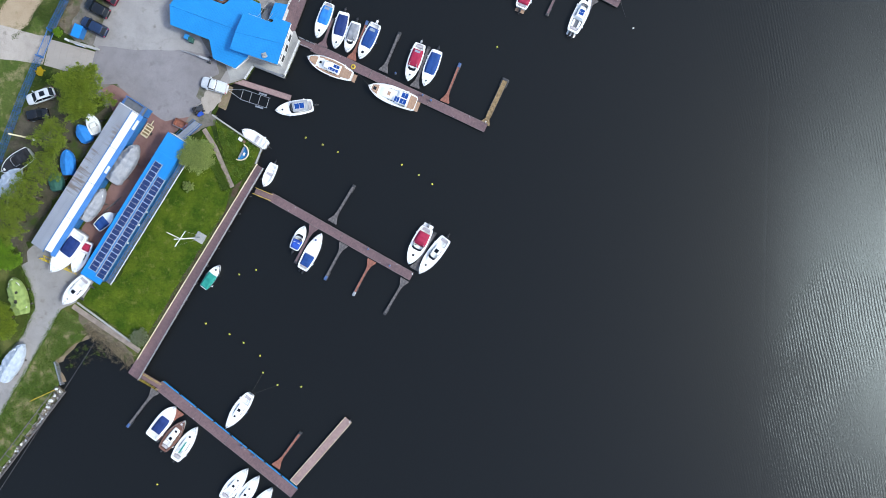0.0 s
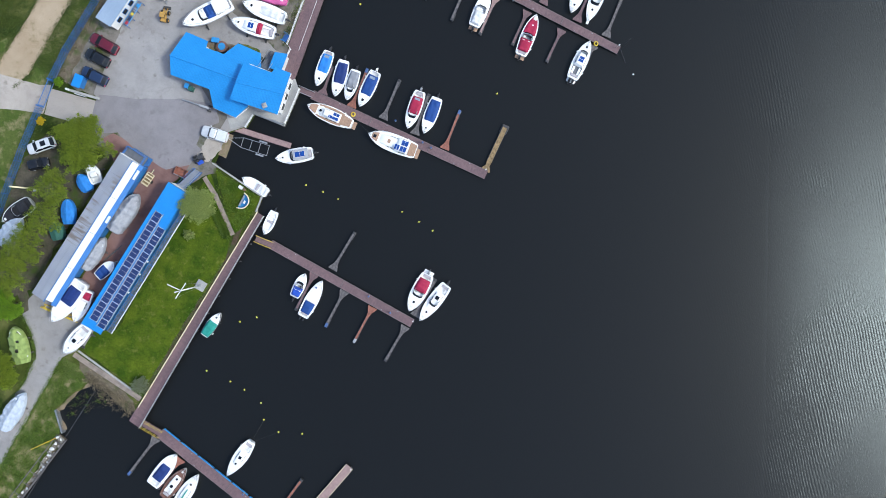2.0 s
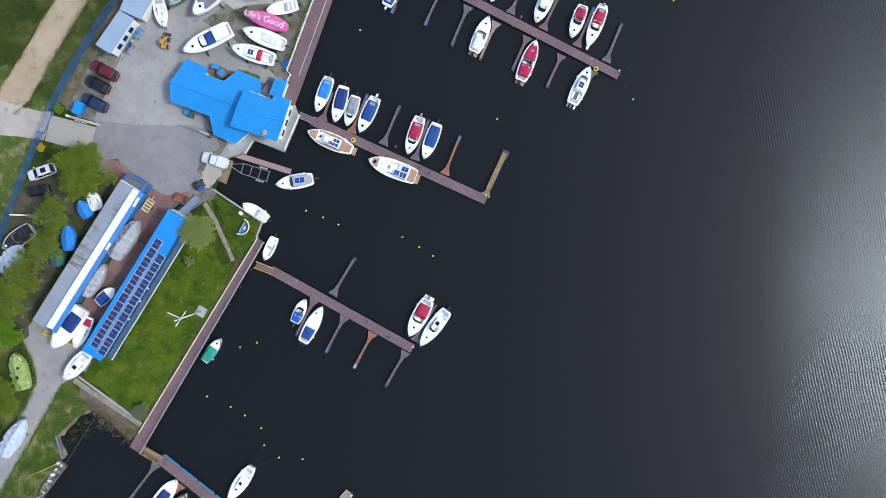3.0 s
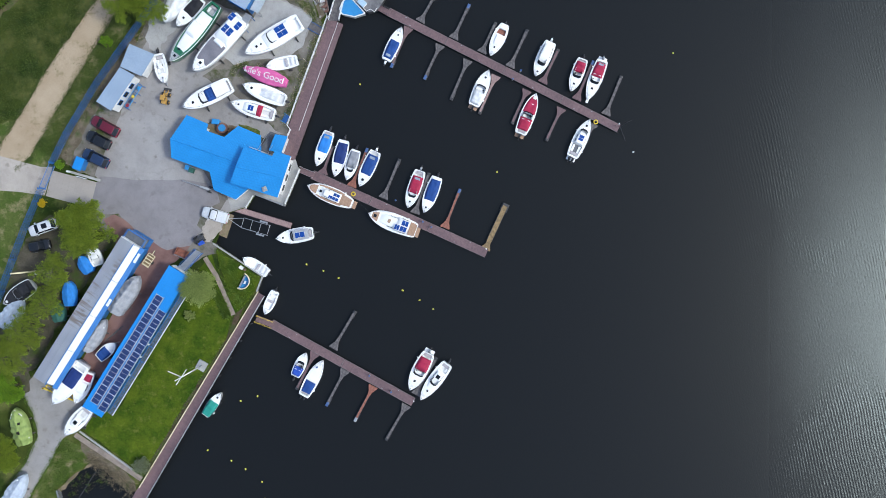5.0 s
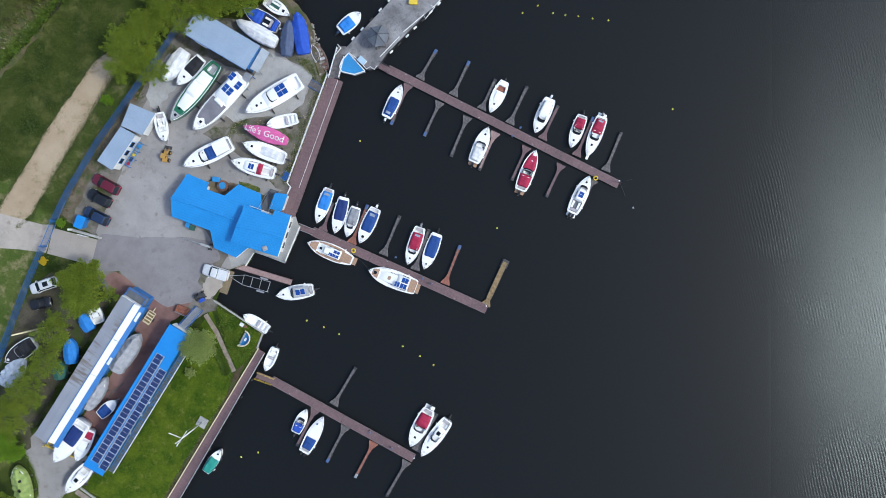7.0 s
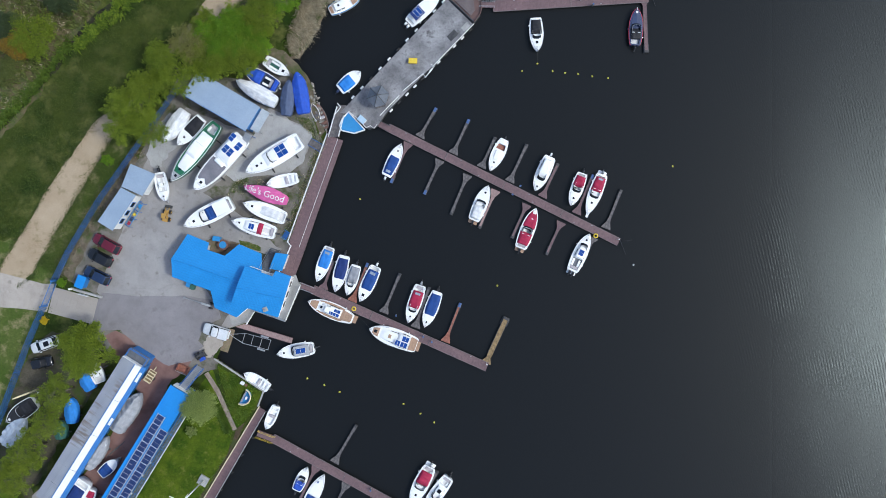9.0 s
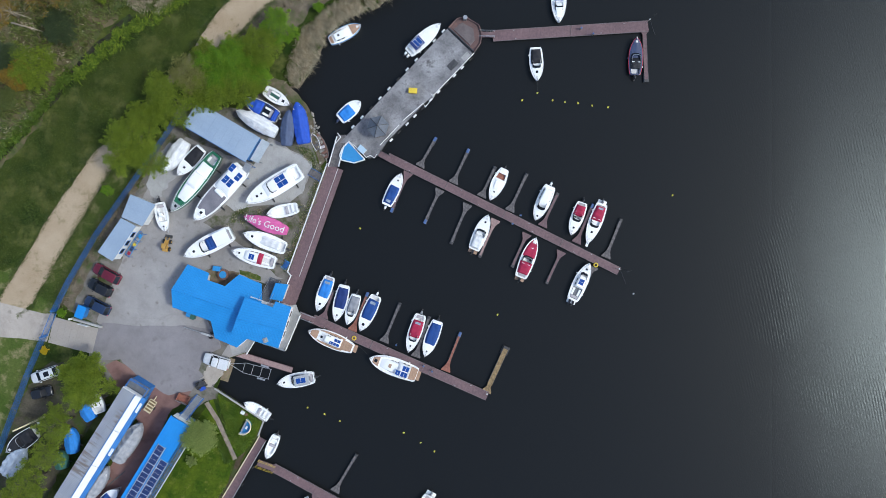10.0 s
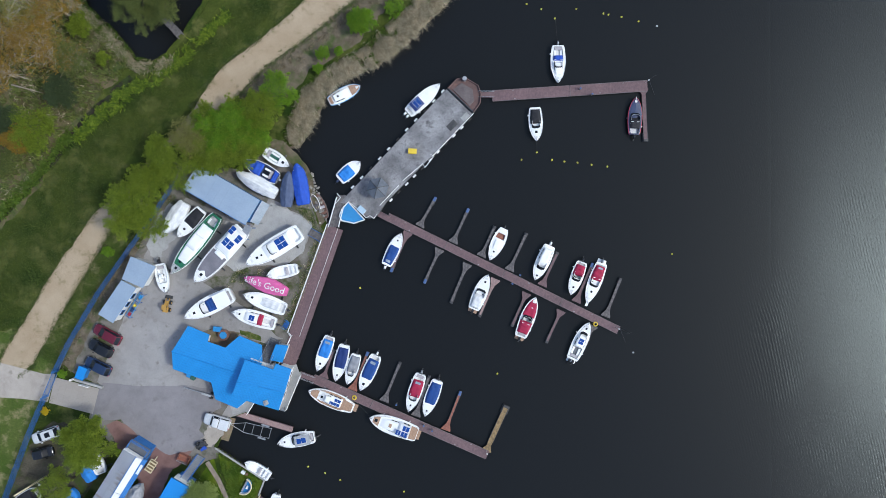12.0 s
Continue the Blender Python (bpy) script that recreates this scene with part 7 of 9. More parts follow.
# long shed with a grey roof
a, b = (-59.81, -0.32), (-46.32, 20.56)
m, L1 = frame_on(a, b, GROUND)
shed = root("long_shed", m, "long shed with stained grey roof, white strip and blue walls", "shed")
HS = 3.75
def slope_part(parent, name, x0, x1, y0, z0, y1, z1, mat, label="", thick=0.1):
    q = [(x0, y0, z0), (x1, y0, z0), (x1, y1, z1), (x0, y1, z1)]
    return part(name, loft([q, [(x, y, z - thick) for x, y, z in q]], close=True), mat, parent, label)


nseg = 8
for i in range(nseg):
    slope_part(shed, "roof_sheet", L1 * i / nseg + 0.01, L1 * (i + 1) / nseg - 0.01, 2.25, HS - 0.15, 0.02, HS, ROOF_GREY)
for i in range(4):
    slope_part(shed, "white_sheet", L1 * i / 4 + 0.02 + 0.3 * (i == 0), L1 * (i + 1) / 4 - 0.06, -0.04, HS - 0.02, -0.95, HS - 0.36, WHITE)
part("ridge_strip", box(-0.1, L1 + 0.1, -0.06, 0.05, HS - 0.06, HS + 0.05), WALL_BLUE, shed)
slope_part(shed, "eaves_strip", -0.1, L1 + 0.1, -0.97, HS - 0.38, -1.60, HS - 0.72, WALL_BLUE, "blue lower roof strip")
part("wall", prism([(0.15, -1.05), (L1 - 0.15, -1.05), (L1 - 0.15, 2.1), (0.15, 2.1)], -0.05, HS - 0.55), WALL_BLUE, shed)
for i in range(7):
    x = L1 * (i + 0.5) / 7
    w = part("shed_door", box(x - 0.9, x + 0.9, -1.10, -1.052, 0.05, 2.3), paint("blue_door_paint", (0.03, 0.20, 0.50), 0.5) if i == 0 else bpy.data.materials["blue_door_paint"], shed)
    part("door_frame", tubes([((x - 0.93, -1.10, 0.05), (x - 0.93, -1.10, 2.35)), ((x + 0.93, -1.10, 0.05), (x + 0.93, -1.10, 2.35)), ((x - 0.93, -1.10, 2.35), (x + 0.93, -1.10, 2.35))], 0.03, 4), WALL_BLUE, w)
for i, (x, w) in enumerate(((L1 - 1.6, 0.8), (L1 - 9.5, 0.6))):
    part("roof_hatch", box(x - w, x + w, -1.55, -1.15, HS - 0.56, HS - 0.46, bevel=0.02), WHITE, shed, "small white canopy")
# lower blue end room
part("end_room_wall", box(L1 + 0.02, L1 + 1.3, -1.0, 2.1, -0.05, 2.35), WALL_BLUE, shed)
slope_part(shed, "end_room_roof", L1 + 0.02, L1 + 1.45, -1.15, 2.38, 2.25, 2.55, SLATE_STEEL, "dark slate flat roof of the end room")
part("gable_board", box(L1 + 0.015, L1 + 0.10, -1.0, 2.2, HS - 0.95, HS - 0.08), WHITE, shed)
for y in (-1.0, 0.05, 1.1, 2.1):
    part("rail_post", tubes([((L1 + 1.4, y, 2.5), (L1 + 1.4, y, 3.3))], 0.04), FENCE_BLUE, shed)
for z in (2.75, 3.0, 3.3):
    part("end_rail", sweep([(L1 + 0.1, 2.1, z), (L1 + 1.4, 2.1, z), (L1 + 1.4, -1.0, z), (L1 + 0.1, -1.0, z)], 0.045), FENCE_BLUE, shed)

# shed with solar panels
a, b = (-54.20, -3.75), (-40.88, 17.36)
m, L2 = frame_on(a, b, GROUND)
inv2 = m.inverted()
se, ne = inv2 @ Vector((*(-51.41, -5.15), 0)), inv2 @ Vector((*(-38.26, 16.10), 0))
W2 = -(se.y + ne.y) / 2
shed2 = root("solar_shed", m, "long shed with a bright blue roof and solar panels", "shed")
for i in range(8):
    slope_part(shed2, "roof_sheet", L2 * i / 8 + 0.004, L2 * (i + 1) / 8 - 0.004, 0.05, 3.85, -W2, 3.65, ROOF_SHED)
part("roof_trim", box(-0.05, L2 + 0.05, 0.06, 0.14, 3.62, 3.9), ROOF_SHED, shed2)
part("roof_trim", box(-0.05, L2 + 0.05, -W2 - 0.09, -W2 - 0.01, 3.42, 3.70), ROOF_SHED, shed2)
part("wall", prism([(0.2, -0.2), (L2 - 0.2, -0.2), (L2 - 0.2, -W2 + 0.25), (0.2, -W2 + 0.25)], -0.05, 3.5), WALL_BLUE, shed2)
zs = lambda y: 3.85 + (y - 0.05) * (0.2 / (W2 + 0.05))
for y0, x0, x1 in ((-0.55, 1.35, L2 - 4.6), (-2.05, 0.9, L2 - 6.4)):
    n = 12
    st = (x1 - x0) / n
    for i in range(n):
        xa = x0 + st * i + 0.06
        r2 = part("panel_frame", box(xa - 0.03, xa + st - 0.09, y0 - 1.13, y0 + 0.03, zs(y0 - 0.5) + 0.05, zs(y0 - 0.5) + 0.09), WHITE, shed2, "white aluminium panel frame")
        for k in range(2):
            w = (st - 0.15) / 2
            part("solar_panel", box(xa + k * (w + 0.03), xa + k * (w + 0.03) + w, y0 - 1.10, y0, zs(y0 - 0.5) + 0.091, zs(y0 - 0.5) + 0.10), SOLAR, r2)
    for y in (y0 + 0.08, y0 - 1.18):
        part("mount_rail", box(x0 - 0.1, x1 + 0.1, y - 0.025, y + 0.025, zs(y) + 0.01, zs(y) + 0.1), STEEL, shed2)
# slatted veranda along the lawn
VO = 1.0
part("veranda_beam", box(0.4, L2 - 0.3, -W2 - VO, -W2 - VO + 0.09, 2.05, 2.2), WHITE, shed2, "white fascia of the veranda")
for k in range(9):
    y = -W2 - 0.12 - k * 0.095
    part("veranda_slat", box(0.4, L2 - 0.3, y - 0.035, y + 0.015, 2.12, 2.19), WALL_BLUE if k in (0, 4, 8) else SLATE_STEEL, shed2)
for i in range(9):
    x = 0.5 + (L2 - 1) * i / 8
    part("veranda_post", box(x - 0.05, x + 0.05, -W2 - 0.45, -W2 - 0.35, 0.0, 2.1), BLUE_STEEL, shed2)
for i in range(19):
    x = 0.5 + (L2 - 1.0) * i / 18
    part("veranda_rafter", box(x - 0.035, x + 0.035, -W2 - VO + 0.09, -W2 - 0.1, 2.195, 2.26), WALL_BLUE if i % 2 else SLATE_STEEL, shed2)
part("gable_sheet", box(L2 + 0.055, L2 + 0.10, -W2 + 0.1, -0.1, 1.9, 3.55), WHITE, shed2, "white sheet on the end wall")
for k, x in enumerate((L2 * 0.30, L2 * 0.43, L2 * 0.52)):
    part("wall_lamp", box(x - 0.12, x + 0.12, -W2 - 0.34, -W2 - 0.10, 3.05, 3.25, bevel=0.04), WHITE, shed2, "small white wall lamp")
# outside stair at the shed's end
st_m = m @ pose(L2 + 0.5, -W2 * 0.5, 0)
stair = root("outside_stair", st_m, "blue steel outside stair with grey treads at the shed", "stair")
for k in range(14):
    part("tread", box(k * 0.2, k * 0.2 + 0.24, -0.55, 0.55, 2.55 - k * 0.18, 2.58 - k * 0.18), STEEL, stair)
for s in (-0.6, 0.6):
    part("stringer", tubes([((-0.1, s, 2.55), (2.9, s, 0.05))], 0.06), BLUE_STEEL, stair)
    part("handrail", tubes([((-0.1, s, 3.5), (2.9, s, 1.0)), ((2.9, s, 0.04), (2.9, s, 1.0)), ((-0.1, s, 2.55), (-0.1, s, 3.5)), ((1.4, s, 1.3), (1.4, s, 2.25))], 0.035), BLUE_STEEL, stair)
part("landing", box(-0.55, -0.02, -0.7, 0.7, 2.52, 2.6), STEEL, stair)

# storage hall
H4 = [(-36.24, 64.31), (-38.33, 60.66), (-29.15, 55.18), (-27.25, 57.51)]
m, L = frame_on(H4[1], H4[2], GROUND)
hall = root("storage_hall", m, "boat hall with a pale blue-grey sheet roof", "shed")
hi_ = m.inverted()
hl = [(hi_ @ Vector((*p, 0))) for p in H4]
wid = (hl[0].y + hl[3].y) / 2 * 1.17
for i in range(9):
    slope_part(hall, "roof_sheet", L * i / 9 + 0.004, L * (i + 1) / 9 - 0.004, wid, 3.6, 0.0, 3.95, ROOF_HALL)
part("wall", prism([(0.3, 0.35), (L - 0.25, 0.35), (L - 0.25, wid - 0.2), (0.3, wid - 0.2)], -0.05, 3.45), WALL_BLUE, hall)
part("front_fascia", box(0.0, L, -0.06, 0.0, 3.6, 4.0), WALL_BLUE, hall, "blue fascia strip")
for i in range(5):
    x = L * (i + 0.5) / 5
    part("hall_door", box(x - 1.05, x + 1.05, 0.29, 0.345, 0.05, 3.0), WALL_BLUE if i % 2 else STEEL_DARK, hall)
part("wall_cabinet", box(1.6, 3.6, -0.1, 0.25, 2.3, 2.9, bevel=0.03), WHITE, hall, "white unit under the eaves")
q = [(L + 0.02, 0.6, 2.6), (L + 1.3, 0.7, 2.35), (L + 1.3, wid, 2.35), (L + 0.02, wid, 2.6)]
part("canopy", loft([q, [(x, y, z - 0.05) for x, y, z in q]], close=True), surf("translucent_sheet", (0.33, 0.38, 0.42), (0.42, 0.47, 0.51), 0.8, 6.0, 0.35), hall, "pale translucent side canopy")
for y in (0.95, wid - 0.1):
    part("canopy_post", box(L + 1.15, L + 1.25, y - 0.05, y + 0.05, 0, 2.3), STEEL, hall)
part("side_ramp", box(L - 0.4, L + 0.7, -2.3, -0.1, 2.2, 2.28), STEEL, hall, "grey-blue side landing")
for x, y in ((L - 0.3, -2.2), (L + 0.6, -2.2), (L - 0.3, -0.2), (L + 0.6, -0.2)):
    part("landing_post", box(x - 0.05, x + 0.05, y - 0.05, y + 0.05, 0, 2.19), BLUE_STEEL, hall)

# office kiosk by the car park
for P, zz, lab in (([(-46.96, 50.66), (-43.24, 49.07), (-45.28, 45.84), (-48.40, 47.26)], 2.3, "flat-roofed pale grey kiosk"), ([(-48.31, 47.10), (-46.13, 45.87), (-49.75, 40.62), (-51.93, 42.02)], 2.6, "long white kiosk with a pale grey roof")):
    m, L = frame_on(P[0], P[1] if zz < 2.5 else P[3], GROUND)
    ki = root("kiosk", m, lab + " by the car park", "kiosk", "kiosks")
    iv = m.inverted()
    kp = [tuple((iv @ Vector((*p, 0)))[:2]) for p in P]
    part("roof", prism(kp, zz, zz + 0.12), ROOF_HALL, ki, "pale grey sheet roof")
    part("wall", prism(shrink(kp, 0.18), -0.05, zz - 0.005), WALL_WHITE, ki)
    if zz > 2.5:
        kw = shrink(P, 0.18)
        for u in (0.25, 0.5, 0.75):
            window_on(ki, kw[2], kw[1], u, GROUND + 0.9, 0.8, 0.9, frame_mat=WALL_BLUE)

# ---- trees, shrubs, reeds ----
nrng = np.random.default_rng(11)


def leaf_cloud(name, pts, size, mat, parent=None, label="", upright=0.0, long=1.6):
    """Many small folded leaves at the points."""
    n = len(pts)
    pts = np.asarray(pts)
    d = nrng.normal(size=(n, 3))
    d[:, 2] = d[:, 2] * (0.45 + upright) + upright * 1.5
    d /= np.linalg.norm(d, axis=1)[:, None]
    e = nrng.normal(size=(n, 3))
    e -= (e * d).sum(1)[:, None] * d
    e /= np.linalg.norm(e, axis=1)[:, None]
    s = size * nrng.uniform(0.6, 1.3, n)[:, None]
    a, b = d * s * long * 0.5, e * s * 0.5
    verts = np.stack([pts - a, pts + b, pts + a, pts - b], 1).reshape(-1, 3)
    me = bpy.data.meshes.new(name)
    me.from_pydata(verts.tolist(), [], np.arange(4 * n).reshape(-1, 4).tolist())
    me.materials.append(mat)
    ob = new(name, me)
    ob.parent = parent
    if label:
        ob["label"] = label
    return ob


def tree(p, h, rad, mat, label, n=5000, leaf=0.30, clumps=40, trunk=TRUNK, limbs=9, crown_z=0.6, spread=0.30, name="tree", category="tree", lean=(0, 0), twigs=0, lobes=7, round_=False):
    """A trunk with limbs that carry several uneven lobes of leafy sprays."""
    r = root(name, pose(p[0], p[1], GROUND, 0, 0, rng.uniform(0, 360)), label, category, "trees")
    cz = h * crown_z
    bm = bmesh.new()
    base, top = Vector((0, 0, -0.1)), Vector((lean[0], lean[1], cz * 0.8))
    add_tube(bm, base, top, 0.06 + 0.022 * h, 8, 0.03 + 0.010 * h)
    # lobes of the crown
    lob = [(np.array([0.0, 0.0, cz + (h - cz) * 0.45]), rad * (0.95 if round_ else 0.62))]
    for i in range(0 if round_ else lobes):
        a = 2 * math.pi * (i + nrng.uniform(-0.35, 0.35)) / lobes
        q = rad * nrng.uniform(0.42, 0.74)
        lob.append((np.array([math.cos(a) * q, math.sin(a) * q, cz + (h - cz) * nrng.uniform(-0.05, 0.5)]), rad * nrng.uniform(0.24, 0.46)))
    total = sum(s ** 2 for _, s in lob)
    pts, ends = [], []
    for c, s in lob:
        k = max(6, int(clumps * 3.2 * s ** 2 / total))
        per = max(8, int(n * 4.6 / (clumps * 3.2)))
        for j in range(k):
            d = nrng.normal(size=3)
            d[2] = abs(d[2]) * 0.75 - 0.18
            d /= np.linalg.norm(d)
            e = c + d * s * np.array([1, 1, 0.62]) * nrng.uniform(0.55, 1.0)
            ends.append(e)
            out = d * np.array([1, 1, 0.25]) + np.array([0, 0, -0.25]) + nrng.normal(size=3) * 0.35
            out /= np.linalg.norm(out)
            ln_ = min(1.1, s * nrng.uniform(0.26, 0.62))
            t = nrng.uniform(-0.6, 1.0, (per, 1))
            pts.append(e + out * t * ln_ + nrng.normal(size=(per, 3)) * ln_ * 0.36 * (1.15 - np.abs(t)))
    for c, s in lob[1:] if len(lob) > 1 else lob:
        st = base.lerp(top, nrng.uniform(0.45, 1.0))
        mid = st.lerp(Vector(c), 0.5) + Vector((nrng.normal() * 0.2, nrng.normal() * 0.2, 0.25))
        add_tube(bm, st, mid, 0.03 + 0.008 * h, 6, 0.025 + 0.004 * h)
        add_tube(bm, mid, c, 0.025 + 0.004 * h, 5, 0.02)
        for j in range(limbs):
            e = Vector(ends[nrng.integers(0, len(ends))])
            if (e - Vector(c)).length < s * 1.6:
                add_tube(bm, c, e, 0.022, 4, 0.010)
    part("trunk", bm, trunk, r, smooth=True)
    if twigs:
        bm = bmesh.new()
        for k in range(twigs):
            c = Vector(ends[nrng.integers(0, len(ends))])
            d = Vector((c.x, c.y, 0)).normalized() * 0.7 + Vector((nrng.normal(), nrng.normal(), nrng.normal() * 0.4)) * 0.6
            add_tube(bm, c - d * 1.2, c + d * 0.5, 0.03, 3, 0.008)
        part("branch_spray", bm, trunk, r)["kind"] = "stuff"
    for c, s in lob:
        k = int(n * 1.0 * s ** 2 / total)
        d = nrng.normal(size=(k, 3))
        d[:, 2] = np.abs(d[:, 2]) * 0.8 - 0.1
        d /= np.linalg.norm(d, axis=1)[:, None]
        pts.append(c + d * s * np.array([1, 1, 0.62]) * nrng.uniform(0.3, 0.95, (k, 1)) * (0.75 + 0.35 * np.sin(d[:, :1] * 7 + c[0] * 3) * np.sin(d[:, 1:2] * 6 + c[1] * 2)))
    P = np.concatenate(pts)
    P[:, 2] = np.maximum(P[:, 2], 0.3)
    leaf_cloud("crown", P, leaf * 0.33, mat, r)
    return r


SP, BR, OL, SI, RU, DK = LEAF_SPRING, LEAF_BRIGHT, LEAF_OLIVE, LEAF_SILVER, LEAF_RUST, LEAF_DARK
LS = "broadleaf tree in fresh yellow-green spring leaf"
tree((-52.70, 22.90), 7.5, 4.5, SP, LS + " beside the parked cars", 9000, 0.28, 60)
tree((-57.59, 16.42), 6.5, 3.3, SP, LS + " beside the shed", 2600, 0.26, 34, twigs=40)
tree((-59.52, 11.88), 6.0, 3.0, SP, LS + " over the laid-up boats", 2000, 0.26, 30, twigs=36)
tree((-61.95, 7.83), 6.5, 3.4, SP, LS + " over the laid-up boats", 3000, 0.26, 34, twigs=36)
tree((-64.54, 4.10), 7.0, 3.3, SP, LS + " over the laid-up boats", 3600, 0.26, 36, twigs=30)
tree((-66.11, -1.03), 5.0, 2.6, BR, "bushy bright green tree beside the lane", 4500, 0.26, 34)
tree((-66.67, -10.75), 5.0, 3.0, SP, LS + " beside the lane", 5000, 0.26, 34)
tree((-36.85, 14.10), 4.4, 2.15, SI, "round silvery-green willow on the lawn", 9000, 0.22, 50, spread=0.22, name="willow_tree", round_=True)
tree((-39.11, 9.49), 1.3, 0.95, SI, "small pale green shrub on the lawn", 900, 0.16, 14, name="shrub", category="shrub", crown_z=0.4)
tree((-46.98, -13.87), 1.3, 1.2, HEATHER, "round grey-green shrub at the lawn corner", 3000, 0.12, 40, name="shrub", category="shrub", crown_z=0.35, spread=0.2, round_=True)
tree((-45.36, 58.46), 6.5, 5.2, SP, "broad yellow-green tree beside the fence", 9500, 0.27, 60)
for q, h, rd, mt, nn in (((-39.32, 64.35), 6.0, 3.9, SP, 4500), ((-36.36, 67.46), 5.5, 3.3, LEAF_BUD, 2000), ((-32.41, 69.35), 5.5, 4.2, BR, 6500), ((-29.92, 66.78), 5.0, 3.6, SP, 5500), ((-34.19, 65.73), 5.0, 3.4, SP, 5000), ((-38.60, 68.90), 4.2, 2.5, LEAF_BUD, 900), ((-42.08, 66.00), 4.5, 2.7, SP, 3000), ((-30.60, 71.60), 4.0, 2.8, SP, 3000), ((-27.83, 68.79), 4.5, 3.0, BR, 4500), ((-44.13, 62.21), 4.5, 3.0, SP, 4000), ((-35.51, 71.86), 3.5, 2.4, SP, 2400)):
    tree(q, h, rd, mt, "dense spring-green tree behind the boat hall", nn, 0.26, 44)
tree((-26.58, 71.99), 5.0, 4.0, SP, "yellow-green tree above the reeds", 5500, 0.25, 40)
tree((-23.89, 74.92), 4.5, 3.2, BR, "yellow-green tree above the reeds", 4000, 0.24, 34)
tree((-11.97, 85.64), 3.6, 2.35, BR, "rounded bright green bush beside the path", 6500, 0.20, 40, name="bush", category="bush", crown_z=0.4, spread=0.25, lobes=10)
for q, rd in (((-17.68, 81.15), 1.4), ((-15.26, 81.38), 0.8), ((-18.49, 78.85), 0.9), ((-6.77, 87.95), 1.8), ((-51.07, 51.43), 1.0), ((-58.50, 32.74), 0.75)):
    tree(q, 2.0, rd, BR, "small bright green bush beside the path", 1500, 0.18, 18, name="bush", category="bush", crown_z=0.4)
# woodland
for q, h, rd, mt, nn, tw in (((-62.63, 83.96), 9, 4.5, RU, 2600, 90), ((-58.09, 81.41), 10, 5.0, RU, 3000, 110), ((-60.03, 87.26), 10, 4.5, LEAF_BUD, 2400, 100), ((-55.84, 87.21), 9, 4.0, RU, 2600, 80), ((-64.46, 78.15), 9, 4.0, RU, 2400, 80), ((-54.48, 79.95), 7, 3.0, OL, 2200, 26)):
    tree(q, h, rd, mt, "tall half-bare tree with rusty buds and pale bark", nn, 0.22, 46, BIRCH, 14, 0.5, 0.30, twigs=tw)
for q, h, rd, mt, nn in (((-43.40, 89.60), 9, 5.9, OL, 13000), ((-46.00, 92.60), 8, 3.8, OL, 6000), ((-40.30, 89.99), 8, 5.0, OL, 8000), ((-56.70, 75.76), 4.5, 3.0, DK, 4500), ((-60.94, 69.47), 4.5, 3.6, SP, 4500), ((-63.26, 68.23), 4.0, 2.6, RU, 2400), ((-64.45, 71.21), 4.0, 2.6, DK, 3000), ((-54.02, 85.47), 3.0, 1.9, SP, 2200), ((-50.97, 80.71), 2.2, 1.2, SP, 1200), ((-65.69, 64.97), 3, 2.2, OL, 2000)):
    tree(q, h, rd, mt, "dense woodland tree beside the creek", nn, 0.26, 50)

# fallen birch trunks
for a, b, w in (((-67.07, 73.03), (-60.70, 71.49), 0.16), ((-66.58, 79.16), (-62.52, 77.80), 0.14), ((-65.18, 77.02), (-60.76, 75.80), 0.13)):
    r = root("fallen_trunk", pose(0, 0, 0), "pale fallen birch trunk on the woodland floor", "log", "fallen trunks")
    bm = bmesh.new()
    add_tube(bm, (*a, GROUND + 0.9), (*b, GROUND + 0.2), w, 8, w * 0.6)
    part("log", bm, BIRCH, r, smooth=True)
    bm = bmesh.new()
    for k in range(5):
        s = Vector((*a, GROUND + 0.9)).lerp(Vector((*b, GROUND + 0.2)), 0.3 + 0.14 * k)
        add_tube(bm, s, s + Vector((nrng.normal() * 0.8, nrng.normal() * 0.8, 0.3)), 0.05, 5, 0.015)
    part("branch_stubs", bm, BIRCH, r)


def inside(p, poly):
    c = False
    for (x0, y0), (x1, y1) in zip(poly, poly[1:] + poly[:1]):
        if (y0 > p[1]) != (y1 > p[1]) and p[0] < (x1 - x0) * (p[1] - y0) / (y1 - y0) + x0:
            c = not c
    return c


def scatter(poly, n):
    xs, ys = [p[0] for p in poly], [p[1] for p in poly]
    out = []
    while len(out) < n:
        p = (nrng.uniform(min(xs), max(xs)), nrng.uniform(min(ys), max(ys)))
        if inside(p, poly):
            out.append(p)
    return out


